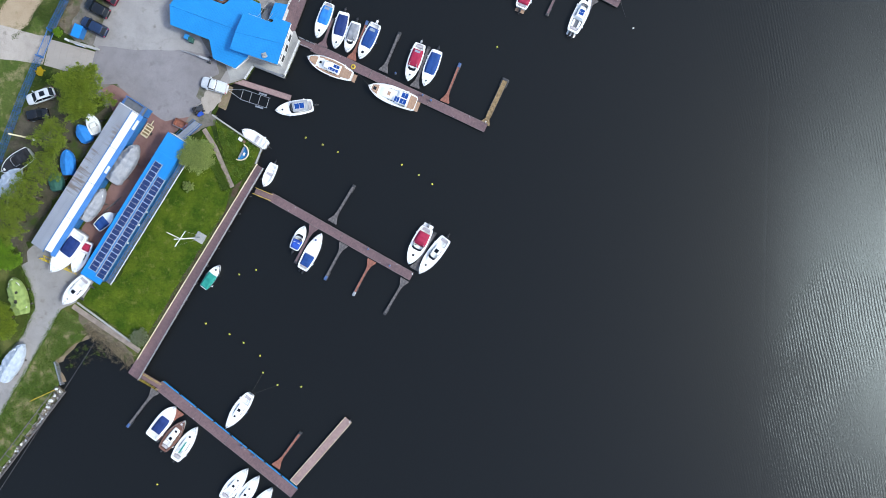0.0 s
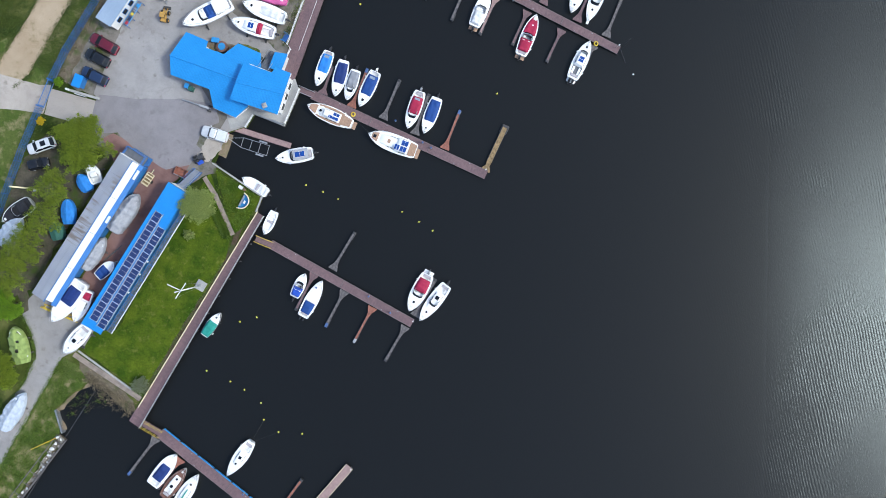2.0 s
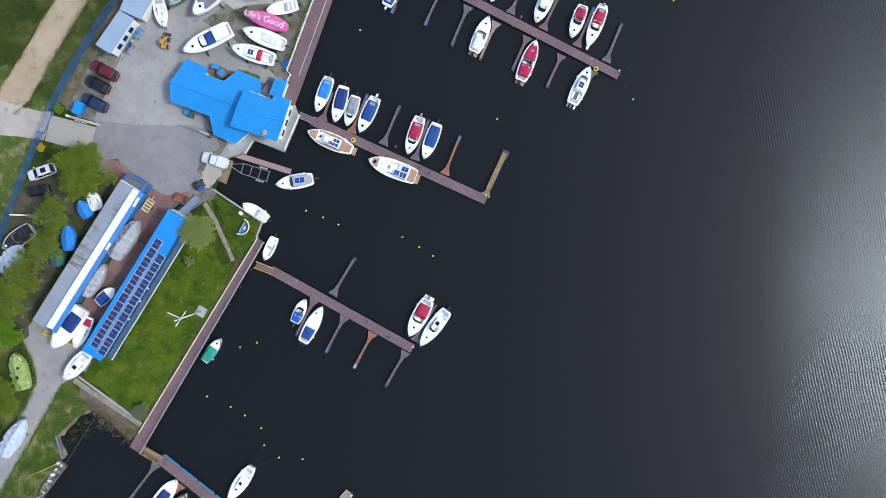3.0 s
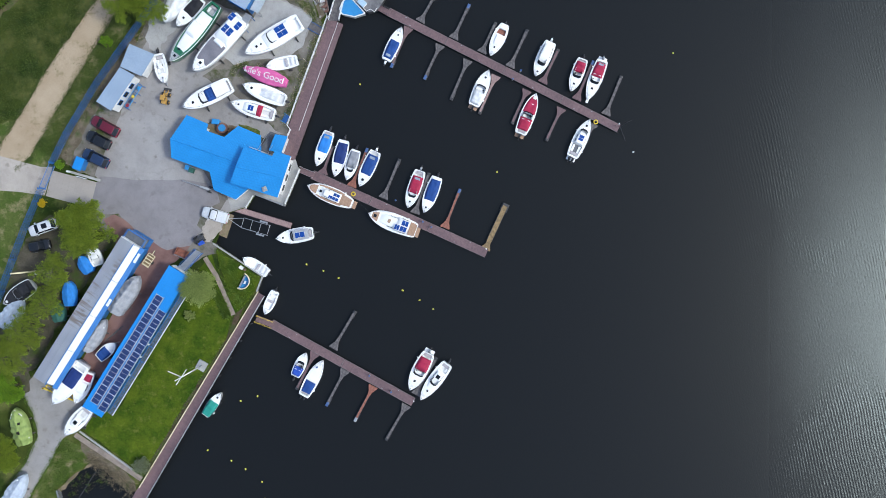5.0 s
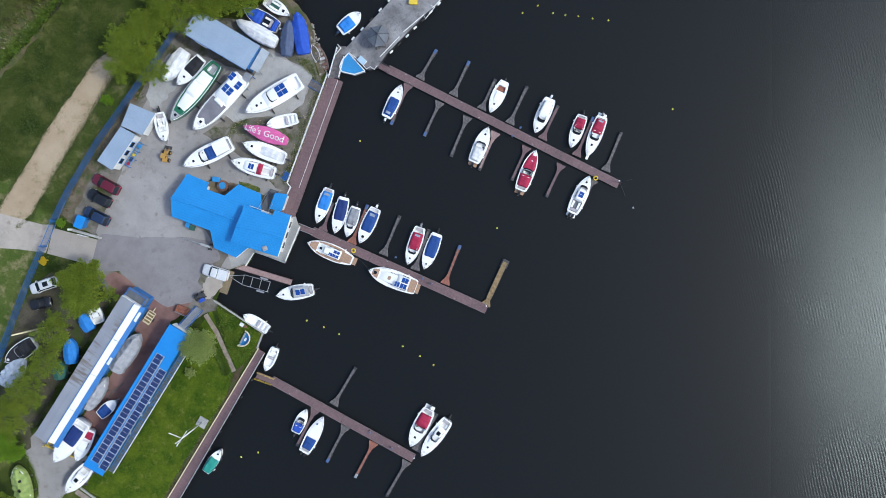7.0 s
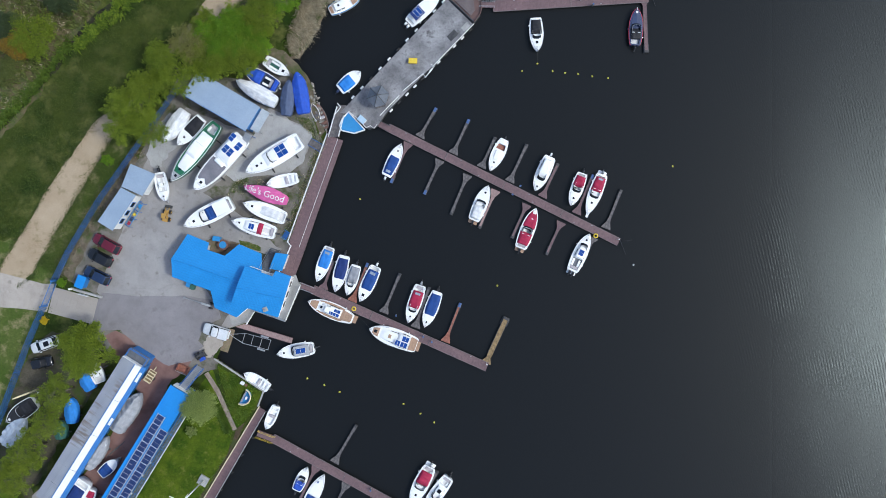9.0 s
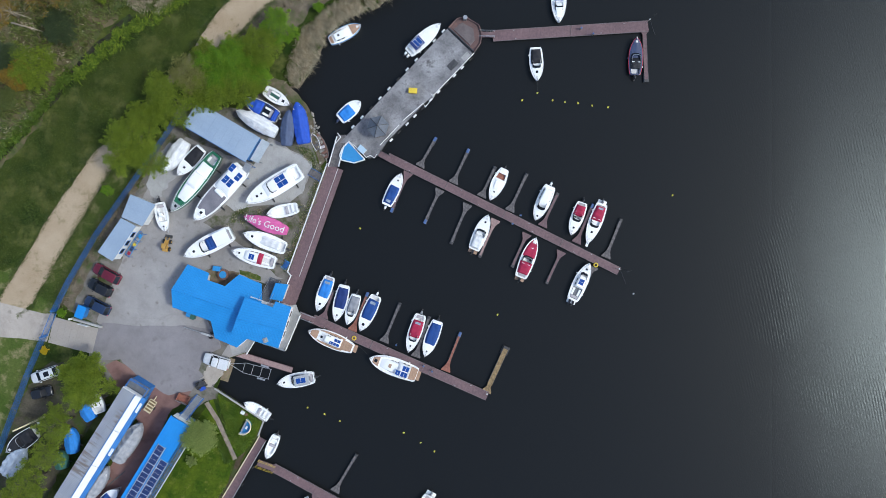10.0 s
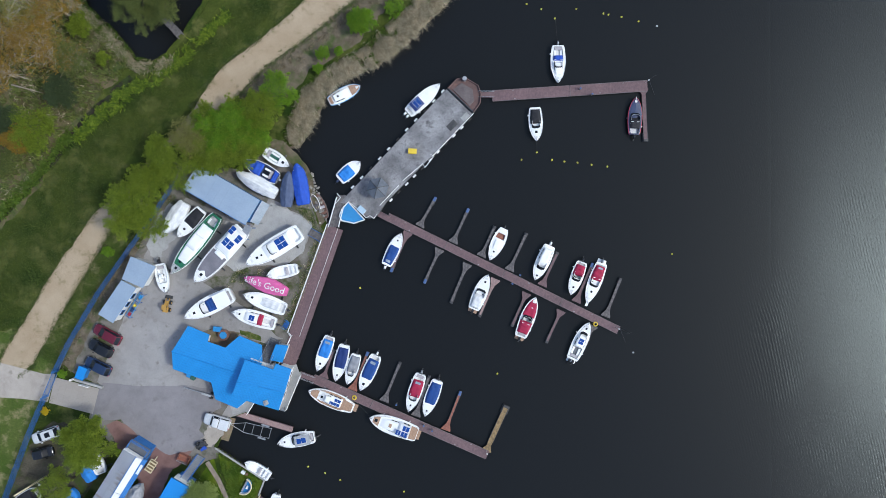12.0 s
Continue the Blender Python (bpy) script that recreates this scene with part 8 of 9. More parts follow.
def blades(name, poly, tufts, per, h, mat, label, lean=(0.0, 0.0), wide=0.06, spread=0.35, z=GROUND, clump=None, flop=1.0):
    """Tufts of narrow blades that lie over to one side."""
    verts, faces = [], []
    for p in scatter(poly, tufts):
        if clump is not None and noise.noise(Vector((p[0] * 0.8, p[1] * 0.8, 4.0))) + 0.4 * noise.noise(Vector((p[0] * 2.1, p[1] * 2.1, 1.0))) < clump:
            continue
        tl = np.array([lean[0] + nrng.normal() * 0.35, lean[1] + nrng.normal() * 0.35])
        for k in range(per):
            x, y = p[0] + nrng.normal() * spread * 0.4, p[1] + nrng.normal() * spread * 0.4
            d = tl + nrng.normal(size=2) * 0.35 * flop
            hh = h * nrng.uniform(0.6, 1.2)
            w = np.array([-d[1], d[0]]) / max(0.05, math.hypot(*d)) * wide
            i = len(verts)
            mx, my = x + d[0] * hh * 0.45, y + d[1] * hh * 0.45
            ex, ey = x + d[0] * hh, y + d[1] * hh
            sag = 0.55 if math.hypot(*d) > 0.7 else 0.9
            verts += [(x - w[0], y - w[1], z), (x + w[0], y + w[1], z), (mx + w[0], my + w[1], z + hh * 0.55), (mx - w[0], my - w[1], z + hh * 0.55), (ex, ey, z + hh * sag)]
            faces += [(i, i + 1, i + 2, i + 3), (i + 3, i + 2, i + 4)]
    ob = data_part(name, verts, faces, mat)
    return tagged(ob, label, category="plants", kind="stuff")


REEDS = [(-22.58, 67.50), (-23.85, 69.25), (-22.66, 72.35), (-21.04, 75.62), (-19.09, 78.02), (-15.58, 80.05), (-11.90, 81.90), (-8.38, 84.96), (-5.31, 87.50), (-2.66, 91.09), (2.11, 91.03), (0.52, 88.81), (-3.17, 85.41), (-6.96, 81.66), (-11.08, 79.30), (-14.74, 77.96), (-16.50, 76.60), (-18.01, 74.72), (-20.09, 70.59)]
sheet("reed_mud", REEDS, GROUND + 0.013, LITTER, "dark mud and old stalks under the reeds", "ground")
blades("reeds", REEDS, 3600, 11, 1.15, REED, "dense dry straw-coloured reeds along the shore", (0.50, -0.55), 0.026, 0.55, clump=-0.04, flop=0.5)
blades("reed_grass", REEDS, 800, 18, 0.55, BLADES, "fresh green grass among the reeds", (0.1, -0.1), 0.03)
DITCHES = ([(-56.62, 68.46), (-55.50, 71.47), (-51.54, 73.76), (-50.26, 72.70), (-53.36, 70.32), (-55.58, 68.27)], [(-51.98, 73.59), (-49.76, 75.72), (-46.67, 77.84), (-44.79, 76.96), (-48.07, 73.97), (-50.71, 72.28)], [(-45.37, 77.83), (-41.42, 80.37), (-38.76, 82.75), (-37.49, 81.61), (-40.58, 79.06), (-44.10, 76.52)], [(-38.05, 83.60), (-35.68, 85.29), (-32.77, 87.84), (-31.74, 87.14), (-34.40, 84.42), (-37.03, 82.90)])
for DITCH in DITCHES:
    blades("waterside_plants", DITCH, 120, 18, 0.40, WATERSIDE, "bright yellow-green leafy plants along the ditch", (0, 0), 0.05, 0.40, clump=-0.12, flop=2.6)
EDGE = [(-68.06, 56.44), (-62.70, 61.59), (-57.77, 67.43), (-56.43, 68.89), (-57.28, 69.76), (-62.66, 63.33), (-68.01, 58.19)]
blades("bank_grass", EDGE, 260, 9, 0.6, BLADES, "fresh grass along the old ditch", (0, 0), 0.08, 0.6)
WOODF = [(-67.12, 90.15), (-54.21, 88.27), (-48.74, 82.18), (-47.93, 79.59), (-52.81, 74.90), (-58.16, 69.34), (-63.57, 61.60), (-68.01, 58.19)]
blades("undergrowth", WOODF, 900, 8, 0.7, LEAF_OLIVE, "mixed undergrowth on the woodland floor", (0, 0), 0.07, 0.7)
blades("dead_grass", WOODF, 380, 8, 0.6, REED, "dry dead grass on the woodland floor", (0.2, -0.2), 0.03, 0.6)
MEADOW = [(-72.11, 36.39), (-68.57, 38.09), (-59.55, 49.35), (-50.48, 64.04), (-39.82, 74.30), (-33.60, 81.13), (-21.31, 89.59), (-29.96, 89.70), (-38.77, 82.49), (-47.59, 75.70), (-56.47, 67.59), (-62.74, 60.29), (-71.74, 49.52)]
blades("meadow_tufts", MEADOW, 3800, 8, 0.22, MEADOW_BLADES, "rough meadow grass tufts", (0, 0), 0.022, 1.3, flop=1.8)
VERGE = [(-62.54, 35.37), (-58.40, 43.21), (-53.41, 51.02), (-50.22, 56.64), (-47.64, 55.30), (-53.12, 44.89), (-59.51, 34.01)]
blades("verge_tufts", VERGE, 1000, 8, 0.22, MEADOW_BLADES, "rough verge grass tufts", (0, 0), 0.022, 1.2, flop=1.8)
SBANK = [(-59.39, -9.75), (-55.78, -12.41), (-57.57, -15.06), (-60.24, -17.72), (-60.32, -21.72), (-69.32, -33.76), (-71.88, -31.06), (-64.66, -20.38), (-61.03, -13.29)]
blades("bank_tufts", SBANK, 900, 9, 0.22, BLADES, "rough bank grass tufts", (0, 0), 0.025, 0.8)
GARD = [(-35.30, 19.62), (-29.24, 15.56), (-28.73, 15.04), (-30.15, 12.24), (-31.91, 10.05), (-33.28, 12.23)]
blades("garden_plants", GARD, 120, 12, 0.28, BLADES, "low garden plants", (0, 0), 0.045, 0.7, flop=1.6)
HEDGE = [(-35.54, 12.92), (-35.02, 13.10), (-33.31, 9.61), (-33.84, 9.09)]
blades("hedge_plants", HEDGE, 260, 14, 0.5, BLADES, "low clipped hedge beside the garden path", (0, 0), 0.04, 0.35, flop=1.2)



def fringe(name, line, per_m, width, h, mat, label, out=0.0):
    """Grass that grows over an edge, in ragged tufts along the line."""
    verts, faces = [], []
    for a, b in zip(line, line[1:]):
        A, B = V2(a), V2(b)
        L_ = (B - A).length
        nrm = Vector((-(B - A).y, (B - A).x, 0)).normalized()
        for k in range(int(L_ * per_m)):
            p = A.lerp(B, nrng.uniform()) + nrm * (out + nrng.normal() * width * (0.4 + 0.9 * abs(noise.noise(Vector((A.x + k * 0.05, A.y, 2.0))))))
            for j in range(8):
                x, y = p.x + nrng.normal() * 0.16, p.y + nrng.normal() * 0.16
                a_ = nrng.uniform(0, 2 * math.pi)
                hh = h * nrng.uniform(0.6, 1.3)
                dx, dy = math.cos(a_) * hh, math.sin(a_) * hh
                i = len(verts)
                verts += [(x - dy * 0.14, y + dx * 0.14, GROUND + 0.02), (x + dy * 0.14, y - dx * 0.14, GROUND + 0.02), (x + dx, y + dy, GROUND + 0.05 + hh * 0.4)]
                faces.append((i, i + 1, i + 2))
    return tagged(data_part(name, verts, faces, mat), label, category="plants", kind="stuff")


fringe("path_edge_grass", PATH_W, 13, 0.34, 0.20, MEADOW_BLADES, "ragged meadow grass growing over the path's edge", 0.12)
fringe("path_edge_grass", PATH_E[::-1], 13, 0.34, 0.20, MEADOW_BLADES, "ragged verge grass growing over the path's edge", -0.12)
fringe("path_side_weeds", PATH_E[:6], 9, 0.9, 0.28, LITTER_BLADES, "brown dead weeds beside the path", 1.3)
fringe("lane_edge_grass", [(-59.39, -9.58), (-61.46, -13.29), (-65.08, -19.49), (-69.15, -26.16), (-74.57, -33.74)], 14, 0.16, 0.2, BLADES, "ragged grass along the lane")
fringe("lane_edge_grass", [(-74.35, -24.81), (-68.98, -18.60), (-65.21, -13.29), (-63.38, -9.31), (-63.92, -5.79), (-65.33, -2.72)], 14, 0.16, 0.2, BLADES, "ragged grass along the lane")
fringe("lawn_edge_grass", [(-34.14, 5.23), (-40.37, -4.63), (-45.47, -13.30), (-47.25, -15.25)], 10, 0.25, 0.2, BLADES, "long grass at the lawn's edge")
fringe("fence_foot_weeds", [(-59.62, 33.22), (-57.41, 37.50), (-52.68, 45.15), (-46.10, 54.15), (-41.87, 60.01)], 10, 0.7, 0.26, LITTER_BLADES, "brown dead weeds at the foot of the fence")
fringe("fence_foot_grass", [(-59.62, 33.22), (-57.41, 37.50), (-52.68, 45.15), (-46.10, 54.15), (-41.87, 60.01)], 8, 0.5, 0.26, MEADOW_BLADES, "rough grass at the foot of the fence", 0.5)
fringe("fence_foot_grass", [(-71.92, 4.27), (-67.95, 13.38), (-64.00, 23.32), (-61.39, 29.11)], 10, 0.6, 0.26, MEADOW_BLADES, "rough grass at the foot of the fence", 0.3)
fringe("bank_litter", [(-48.4, -17.6), (-50.2, -16.4), (-52.2, -14.6), (-54.2, -12.9), (-55.6, -12.0)], 34, 1.0, 0.25, LITTER_BLADES, "dead reeds and twigs on the stony bank", 0.4)

BANKS = [(-57.40, 91.75), (-54.20, 88.70), (-50.81, 85.82), (-48.72, 83.04), (-46.61, 80.61), (-43.85, 80.05), (-41.40, 81.23), (-40.90, 80.19), (-43.19, 78.66), (-46.65, 79.05), (-49.36, 81.33), (-51.72, 84.11), (-55.10, 87.25), (-58.44, 91.76)]
blades("creek_reeds", BANKS, 330, 14, 0.7, REED, "pale dead reeds along the creek", (0.1, -0.1), 0.03, 0.5)
blades("creek_grass", BANKS, 200, 12, 0.6, BLADES, "fresh grass along the creek", (0.0, 0.0), 0.05, 0.6)

WEEDS = ([(-18.80, 54.74), (-18.03, 53.51), (-24.07, 38.53), (-24.85, 38.98), (-22.09, 46.22)], [(-22.06, 57.75), (-20.15, 57.38), (-19.32, 54.75), (-19.66, 55.10), (-21.04, 56.34)], [(-29.90, 48.95), (-27.30, 47.87), (-29.52, 46.32), (-33.02, 45.93), (-32.10, 48.11)])
for WEED, many in zip(WEEDS, (260, 110, 60)):
    blades("weeds", WEED, many, 12, 0.22, BLADES, "low weeds and dry grass in the yard", (0, 0), 0.018, 0.6)
    blades("dry_weeds", WEED, many // 2, 8, 0.25, REED, "dry dead weeds in the yard", (0, 0), 0.03, 0.5)
DRIFT = [(-54.22, -13.47), (-55.11, -14.18), (-56.70, -15.24), (-58.83, -17.19), (-59.21, -18.61), (-57.64, -19.06), (-54.56, -17.73), (-51.04, -16.67), (-50.16, -16.49), (-52.15, -14.71)]
blades("floating_weed", DRIFT, 55, 5, 0.24, LITTER_BLADES, "washed-up reeds and weed floating by the bank", (1.2, 0.6), 0.02, 0.7, 0.02)
blades("bank_weed", DRIFT, 22, 12, 0.4, BLADES, "green water weed by the bank", (0.5, 0.3), 0.03, 0.5, 0.02)
# ---- vehicles ----
def rounded(x0, x1, w, rad, n=5):
    """A rounded rectangle, anticlockwise from the front right corner."""
    pts = []
    for cx, cy, a0 in ((x1 - rad, -w + rad, -90), (x1 - rad, w - rad, 0), (x0 + rad, w - rad, 90), (x0 + rad, -w + rad, 180)):
        pts += [(cx + rad * math.cos(radians(a0 + 90 * k / n)), cy + rad * math.sin(radians(a0 + 90 * k / n))) for k in range(n + 1)]
    return pts


def car(rear, front, label, mat, W=1.74, H=1.48, name="car", sunroof=False, pickup=False):
    d = V2(front) - V2(rear)
    c = (V2(front) + V2(rear)) / 2
    L = d.length * 0.91
    r = root(name, pose(c.x, c.y, GROUND + 0.05, 0, 0, math.degrees(math.atan2(d.y, d.x))), label, "car", "parked cars")
    belt = H * 0.62
    prof = [(-0.5, 0.66, 0.45, 0.66), (-0.492, 0.78, 0.38, 0.78), (-0.475, 0.87, 0.30, 0.90), (-0.43, 0.95, 0.25, 0.98), (-0.34, 0.99, 0.22, 1.0), (-0.1, 1.0, 0.22, 1.0), (0.12, 1.0, 0.22, 0.99), (0.24, 0.985, 0.22, 0.95), (0.36, 0.955, 0.24, 0.89),
            (0.43, 0.90, 0.26, 0.83), (0.47, 0.80, 0.30, 0.75), (0.49, 0.68, 0.34, 0.66), (0.5, 0.55, 0.38, 0.56)]
    rows = []
    for x, w, zb, zt in prof:
        hw, zt = W / 2 * w, belt * zt
        rows.append([(x * L, -hw * 0.9, zb), (x * L, -hw, zb + 0.12), (x * L, -hw, zt - 0.16), (x * L, -hw * 0.93, zt - 0.04), (x * L, -hw * 0.55, zt + 0.02), (x * L, 0, zt + 0.035), (x * L, hw * 0.55, zt + 0.02), (x * L, hw * 0.93, zt - 0.04), (x * L, hw, zt - 0.16), (x * L, hw, zb + 0.12), (x * L, hw * 0.9, zb)])
    part("body", loft(rows, close=True), mat, r, smooth=True)
    x0, x1, x2, x3 = (-0.47, -0.37, 0.06, 0.25) if not pickup else (-0.13, -0.11, 0.09, 0.21)
    wb, wt = W / 2 * 0.91, W / 2 * 0.74
    zb, zt = belt - 0.03, H - 0.05
    lo, hi = rounded(x0 * L, x3 * L, wb, 0.30), rounded(x1 * L, x2 * L, wt, 0.22)
    groups = {"windscreen": [], "rear_window": [], "side_window": [], "side_window_": []}
    n = len(lo)
    for i in range(n):
        k = (i + 1) % n
        e = Vector(lo[k]) - Vector(lo[i])
        nx, ny = e.y, -e.x
        key = "windscreen" if nx > abs(ny) else "rear_window" if -nx > abs(ny) else "side_window" if ny > 0 else "side_window_"
        groups[key].append((i, k))
    for key, quads in groups.items():
        bm = bmesh.new()
        for i, k in quads:
            bm.faces.new([bm.verts.new(v) for v in ((*lo[i], zb), (*lo[k], zb), (*hi[k], zt), (*hi[i], zt))])
        bmesh.ops.remove_doubles(bm, verts=bm.verts[:], dist=0.001)
        part(key.rstrip("_"), bm, GLASS_DARK, r, smooth=True)
    for a in (2, 8, 14, 20):
        part("pillar", tubes([((*lo[a], zb), (*hi[a], zt + 0.01))], 0.05), mat, r)
    for s in (-1, 1):
        part("pillar", tubes([((-0.06 * L, s * wb, zb), (-0.08 * L, s * (wt + 0.01), zt))], 0.04), mat, r)
    ro = rounded(x1 * L - 0.05, x2 * L + 0.06, wt + 0.035, 0.24)
    cx_ = (x1 + x2) / 2 * L
    shrunk = lambda k, z: [((x - cx_) * k + cx_, y * k, z) for x, y in ro]
    part("roof", loft([shrunk(1.0, zt - 0.015), shrunk(1.0, zt + 0.015), shrunk(0.93, H), shrunk(0.6, H + 0.02)], close=True), mat, r, smooth=True)
    if sunroof:
        part("sunroof", box((x1 + x2) / 2 * L - 0.4, (x1 + x2) / 2 * L + 0.42, -wt * 0.58, wt * 0.58, H + 0.012, H + 0.034), GLASS_DARK, r, "dark glass sunroof")
    if pickup:
        part("bed_cover", box(-0.49 * L, -0.135 * L, -W / 2 * 0.9, W / 2 * 0.9, belt - 0.02, H - 0.08, bevel=0.06), mat, r, "white hard top over the load bed")
        for s in (-1, 1):
            part("canopy_window", box(-0.44 * L, -0.17 * L, min(s * W / 2 * 0.84, s * W / 2 * 0.915), max(s * W / 2 * 0.84, s * W / 2 * 0.915), belt + 0.12, H - 0.13), GLASS_DARK, r)
    for sx in (-0.31, 0.31):
        for s in (-1, 1):
            w = part("wheel", tubes([((sx * L, s * (W / 2 - 0.2), 0.29), (sx * L, s * (W / 2 + 0.015), 0.29))], 0.33, 16), RUBBER, r)
            part("rim", tubes([((sx * L, s * (W / 2 + 0.01), 0.29), (sx * L, s * (W / 2 + 0.03), 0.29))], 0.2, 12), STEEL, w)
    for s in (-1, 1):
        part("headlight", box(0.435 * L, 0.475 * L, s * W * 0.34 - 0.10, s * W * 0.34 + 0.10, belt * 0.58, belt * 0.74, bevel=0.03), STEEL, r, "clear headlight")
        part("tail_light", box(-0.492 * L, -0.465 * L, s * W * 0.36 - 0.10, s * W * 0.36 + 0.10, belt * 0.62, belt * 0.88, bevel=0.02), HULL_RED, r)
        part("mirror", box(0.14 * L, 0.19 * L, min(s * W * 0.5, s * W * 0.59), max(s * W * 0.5, s * W * 0.59), belt - 0.05, belt + 0.12, bevel=0.03), mat, r)
    return r


CAR_WHITE = paint("white_car_paint", (0.74, 0.75, 0.76), 0.22, 0.0, 0.8)
CAR_BLACK = paint("black_car_paint", (0.012, 0.013, 0.016), 0.2, 0.0, 0.3)
CAR_NAVY = paint("navy_car_paint", (0.020, 0.040, 0.095), 0.2, 0.1, 0.3)
CAR_MAROON = paint("maroon_car_paint", (0.15, 0.014, 0.030), 0.25, 0.1, 0.3)
car((-51.08, 32.68), (-55.29, 34.84), "dark blue estate car in the car park", CAR_NAVY)
car((-50.75, 35.47), (-54.62, 37.54), "black estate car in the car park", CAR_BLACK)
car((-49.40, 37.38), (-53.86, 39.89), "maroon saloon car in the car park", CAR_MAROON)
car((-59.14, 24.02), (-63.81, 22.41), "white estate car with a dark sunroof", CAR_WHITE, sunroof=True)
car((-63.69, 20.04), (-60.19, 20.78), "small black car beside the fence", CAR_BLACK, 1.62)
car((-32.84, 24.30), (-37.23, 25.65), "white pickup truck backed onto the slipway", CAR_WHITE, 1.8, 1.75, pickup=True, name="pickup_truck")

# boat trailer behind the pickup
m, L = frame_on((-33.19, 24.42), (-27.12, 22.54))
tr = root("boat_trailer", m @ pose(0, 0, 0.0), "empty galvanised boat trailer half in the water", "trailer")
part("drawbar", tubes([((0, 0, 0.95), (L * 0.35, -0.75, 0.72)), ((0, 0, 0.95), (L * 0.35, 0.75, 0.72))], 0.04), STEEL, tr)
part("side_rail", tubes([((L * 0.35, -0.8, 0.72), (L, -0.8, 0.12))], 0.04), STEEL, tr)
part("side_rail", tubes([((L * 0.35, 0.8, 0.72), (L, 0.8, 0.12))], 0.04), STEEL, tr)
for k in range(4):
    x = L * (0.35 + 0.21 * k)
    part("cross_bar", tubes([((x, -0.8, 0.72 - 0.6 * (0.21 * k) / 0.65), (x, 0.8, 0.72 - 0.6 * (0.21 * k) / 0.65))], 0.035), STEEL, tr)
for s in (-1, 1):
    part("mudguard", box(L * 0.72, L * 0.92, s * 1.05 - 0.13, s * 1.05 + 0.13, 0.30, 0.36, bevel=0.02), STEEL, tr)
    part("wheel", tubes([((L * 0.82, s * 0.95, 0.0), (L * 0.82, s * 1.15, 0.0))], 0.3, 14), RUBBER, tr)
part("jockey_wheel", tubes([((0.2, 0.12, 0.72), (0.2, 0.12, 1.25))], 0.035), STEEL, tr)

# yellow loader
m = pose(*(-42.45, 42.99), GROUND + 0.05, 0, 0, 80)
lo_ = root("wheel_loader", m, "small ochre-yellow wheel loader in the yard", "loader")
lo_.scale = (0.78, 0.78, 0.78)
part("rear_body", box(-1.35, -0.25, -0.48, 0.48, 0.45, 1.25, bevel=0.10), OCHRE, lo_)
part("cab_roof", box(-0.75, 0.25, -0.45, 0.45, 1.98, 2.08, bevel=0.04), OCHRE, lo_)
part("cab_frame", tubes([((x, y, 1.0), (x, y, 2.0)) for x in (-0.7, 0.2) for y in (-0.42, 0.42)], 0.04), STEEL_DARK, lo_)
part("seat", box(-0.6, -0.15, -0.25, 0.25, 1.0, 1.4, bevel=0.06), RUBBER, lo_)
part("front_frame", box(-0.2, 0.9, -0.32, 0.32, 0.5, 0.95, bevel=0.05), OCHRE, lo_)
part("lift_arm", tubes([((0.1, s * 0.3, 1.1), (1.45, s * 0.35, 0.5)) for s in (-1, 1)], 0.08), OCHRE, lo_)
part("bucket", loft([[(1.35, -0.75, 0.75), (1.35, 0.75, 0.75)], [(1.4, -0.75, 0.15), (1.4, 0.75, 0.15)], [(1.95, -0.75, 0.10), (1.95, 0.75, 0.10)], [(1.95, -0.75, 0.05), (1.95, 0.75, 0.05)], [(1.32, -0.75, 0.1), (1.32, 0.75, 0.1)]], caps=False), STEEL_DARK, lo_)
for x in (-0.85, 0.6):
    for s in (-1, 1):
        w = part("wheel", tubes([((x, s * 0.5, 0.40), (x, s * 0.78, 0.40))], 0.42, 16), RUBBER, lo_)
        part("rim", tubes([((x, s * 0.77, 0.40), (x, s * 0.795, 0.40))], 0.22, 12), OCHRE, w)

# compact tractor by the garden corner
m = pose(*(-37.71, 21.26), GROUND + 0.06, 0, 0, 25)
tk = root("garden_tractor", m, "small dark garden tractor with blue attachment", "tractor")
part("bonnet", box(0.0, 0.95, -0.32, 0.32, 0.45, 0.95, bevel=0.08), STEEL_DARK, tk)
part("seat", box(-0.65, -0.2, -0.27, 0.27, 0.55, 0.95, bevel=0.08), RUBBER, tk)
part("attachment", box(-0.4, 0.5, -0.95, -0.4, 0.1, 0.5, bevel=0.05), C_TARPBLUE, tk, "blue attachment")
part("steering_wheel", tubes([((-0.1, 0, 0.9), (-0.05, 0, 1.05))], 0.16, 12), RUBBER, tk)
for x, rr in ((-0.4, 0.34), (0.7, 0.24)):
    for s in (-1, 1):
        part("wheel", tubes([((x, s * 0.36, rr), (x, s * 0.56, rr))], rr, 14), RUBBER, tk)

# ---- fence, gate, poles ----
def fence(line, label):
    for a, b in zip(line, line[1:]):
        m, L = frame_on(a, b, GROUND)
        r = root("fence", m, label, "fence", "boundary fence")
        n = max(1, round(L / 2.5))
        for i in range(n + 1):
            part("post", box(L * i / n - 0.035, L * i / n + 0.035, -0.035, 0.035, -0.1, 2.0), BLUE_STEEL, r)
        for i in range(n):
            x0, x1 = L * i / n + 0.04, L * (i + 1) / n - 0.04
            pr = [((x0, 0, z), (x1, 0, z)) for z in (0.12, 0.7, 1.3, 1.9)]
            k = int((x1 - x0) / 0.11)
            pr += [((x0 + (x1 - x0) * j / k, 0, 0.08), (x0 + (x1 - x0) * j / k, 0, 1.95)) for j in range(k + 1)]
            part("mesh_panel", tubes(pr, 0.019, 4), FENCE_BLUE, r)


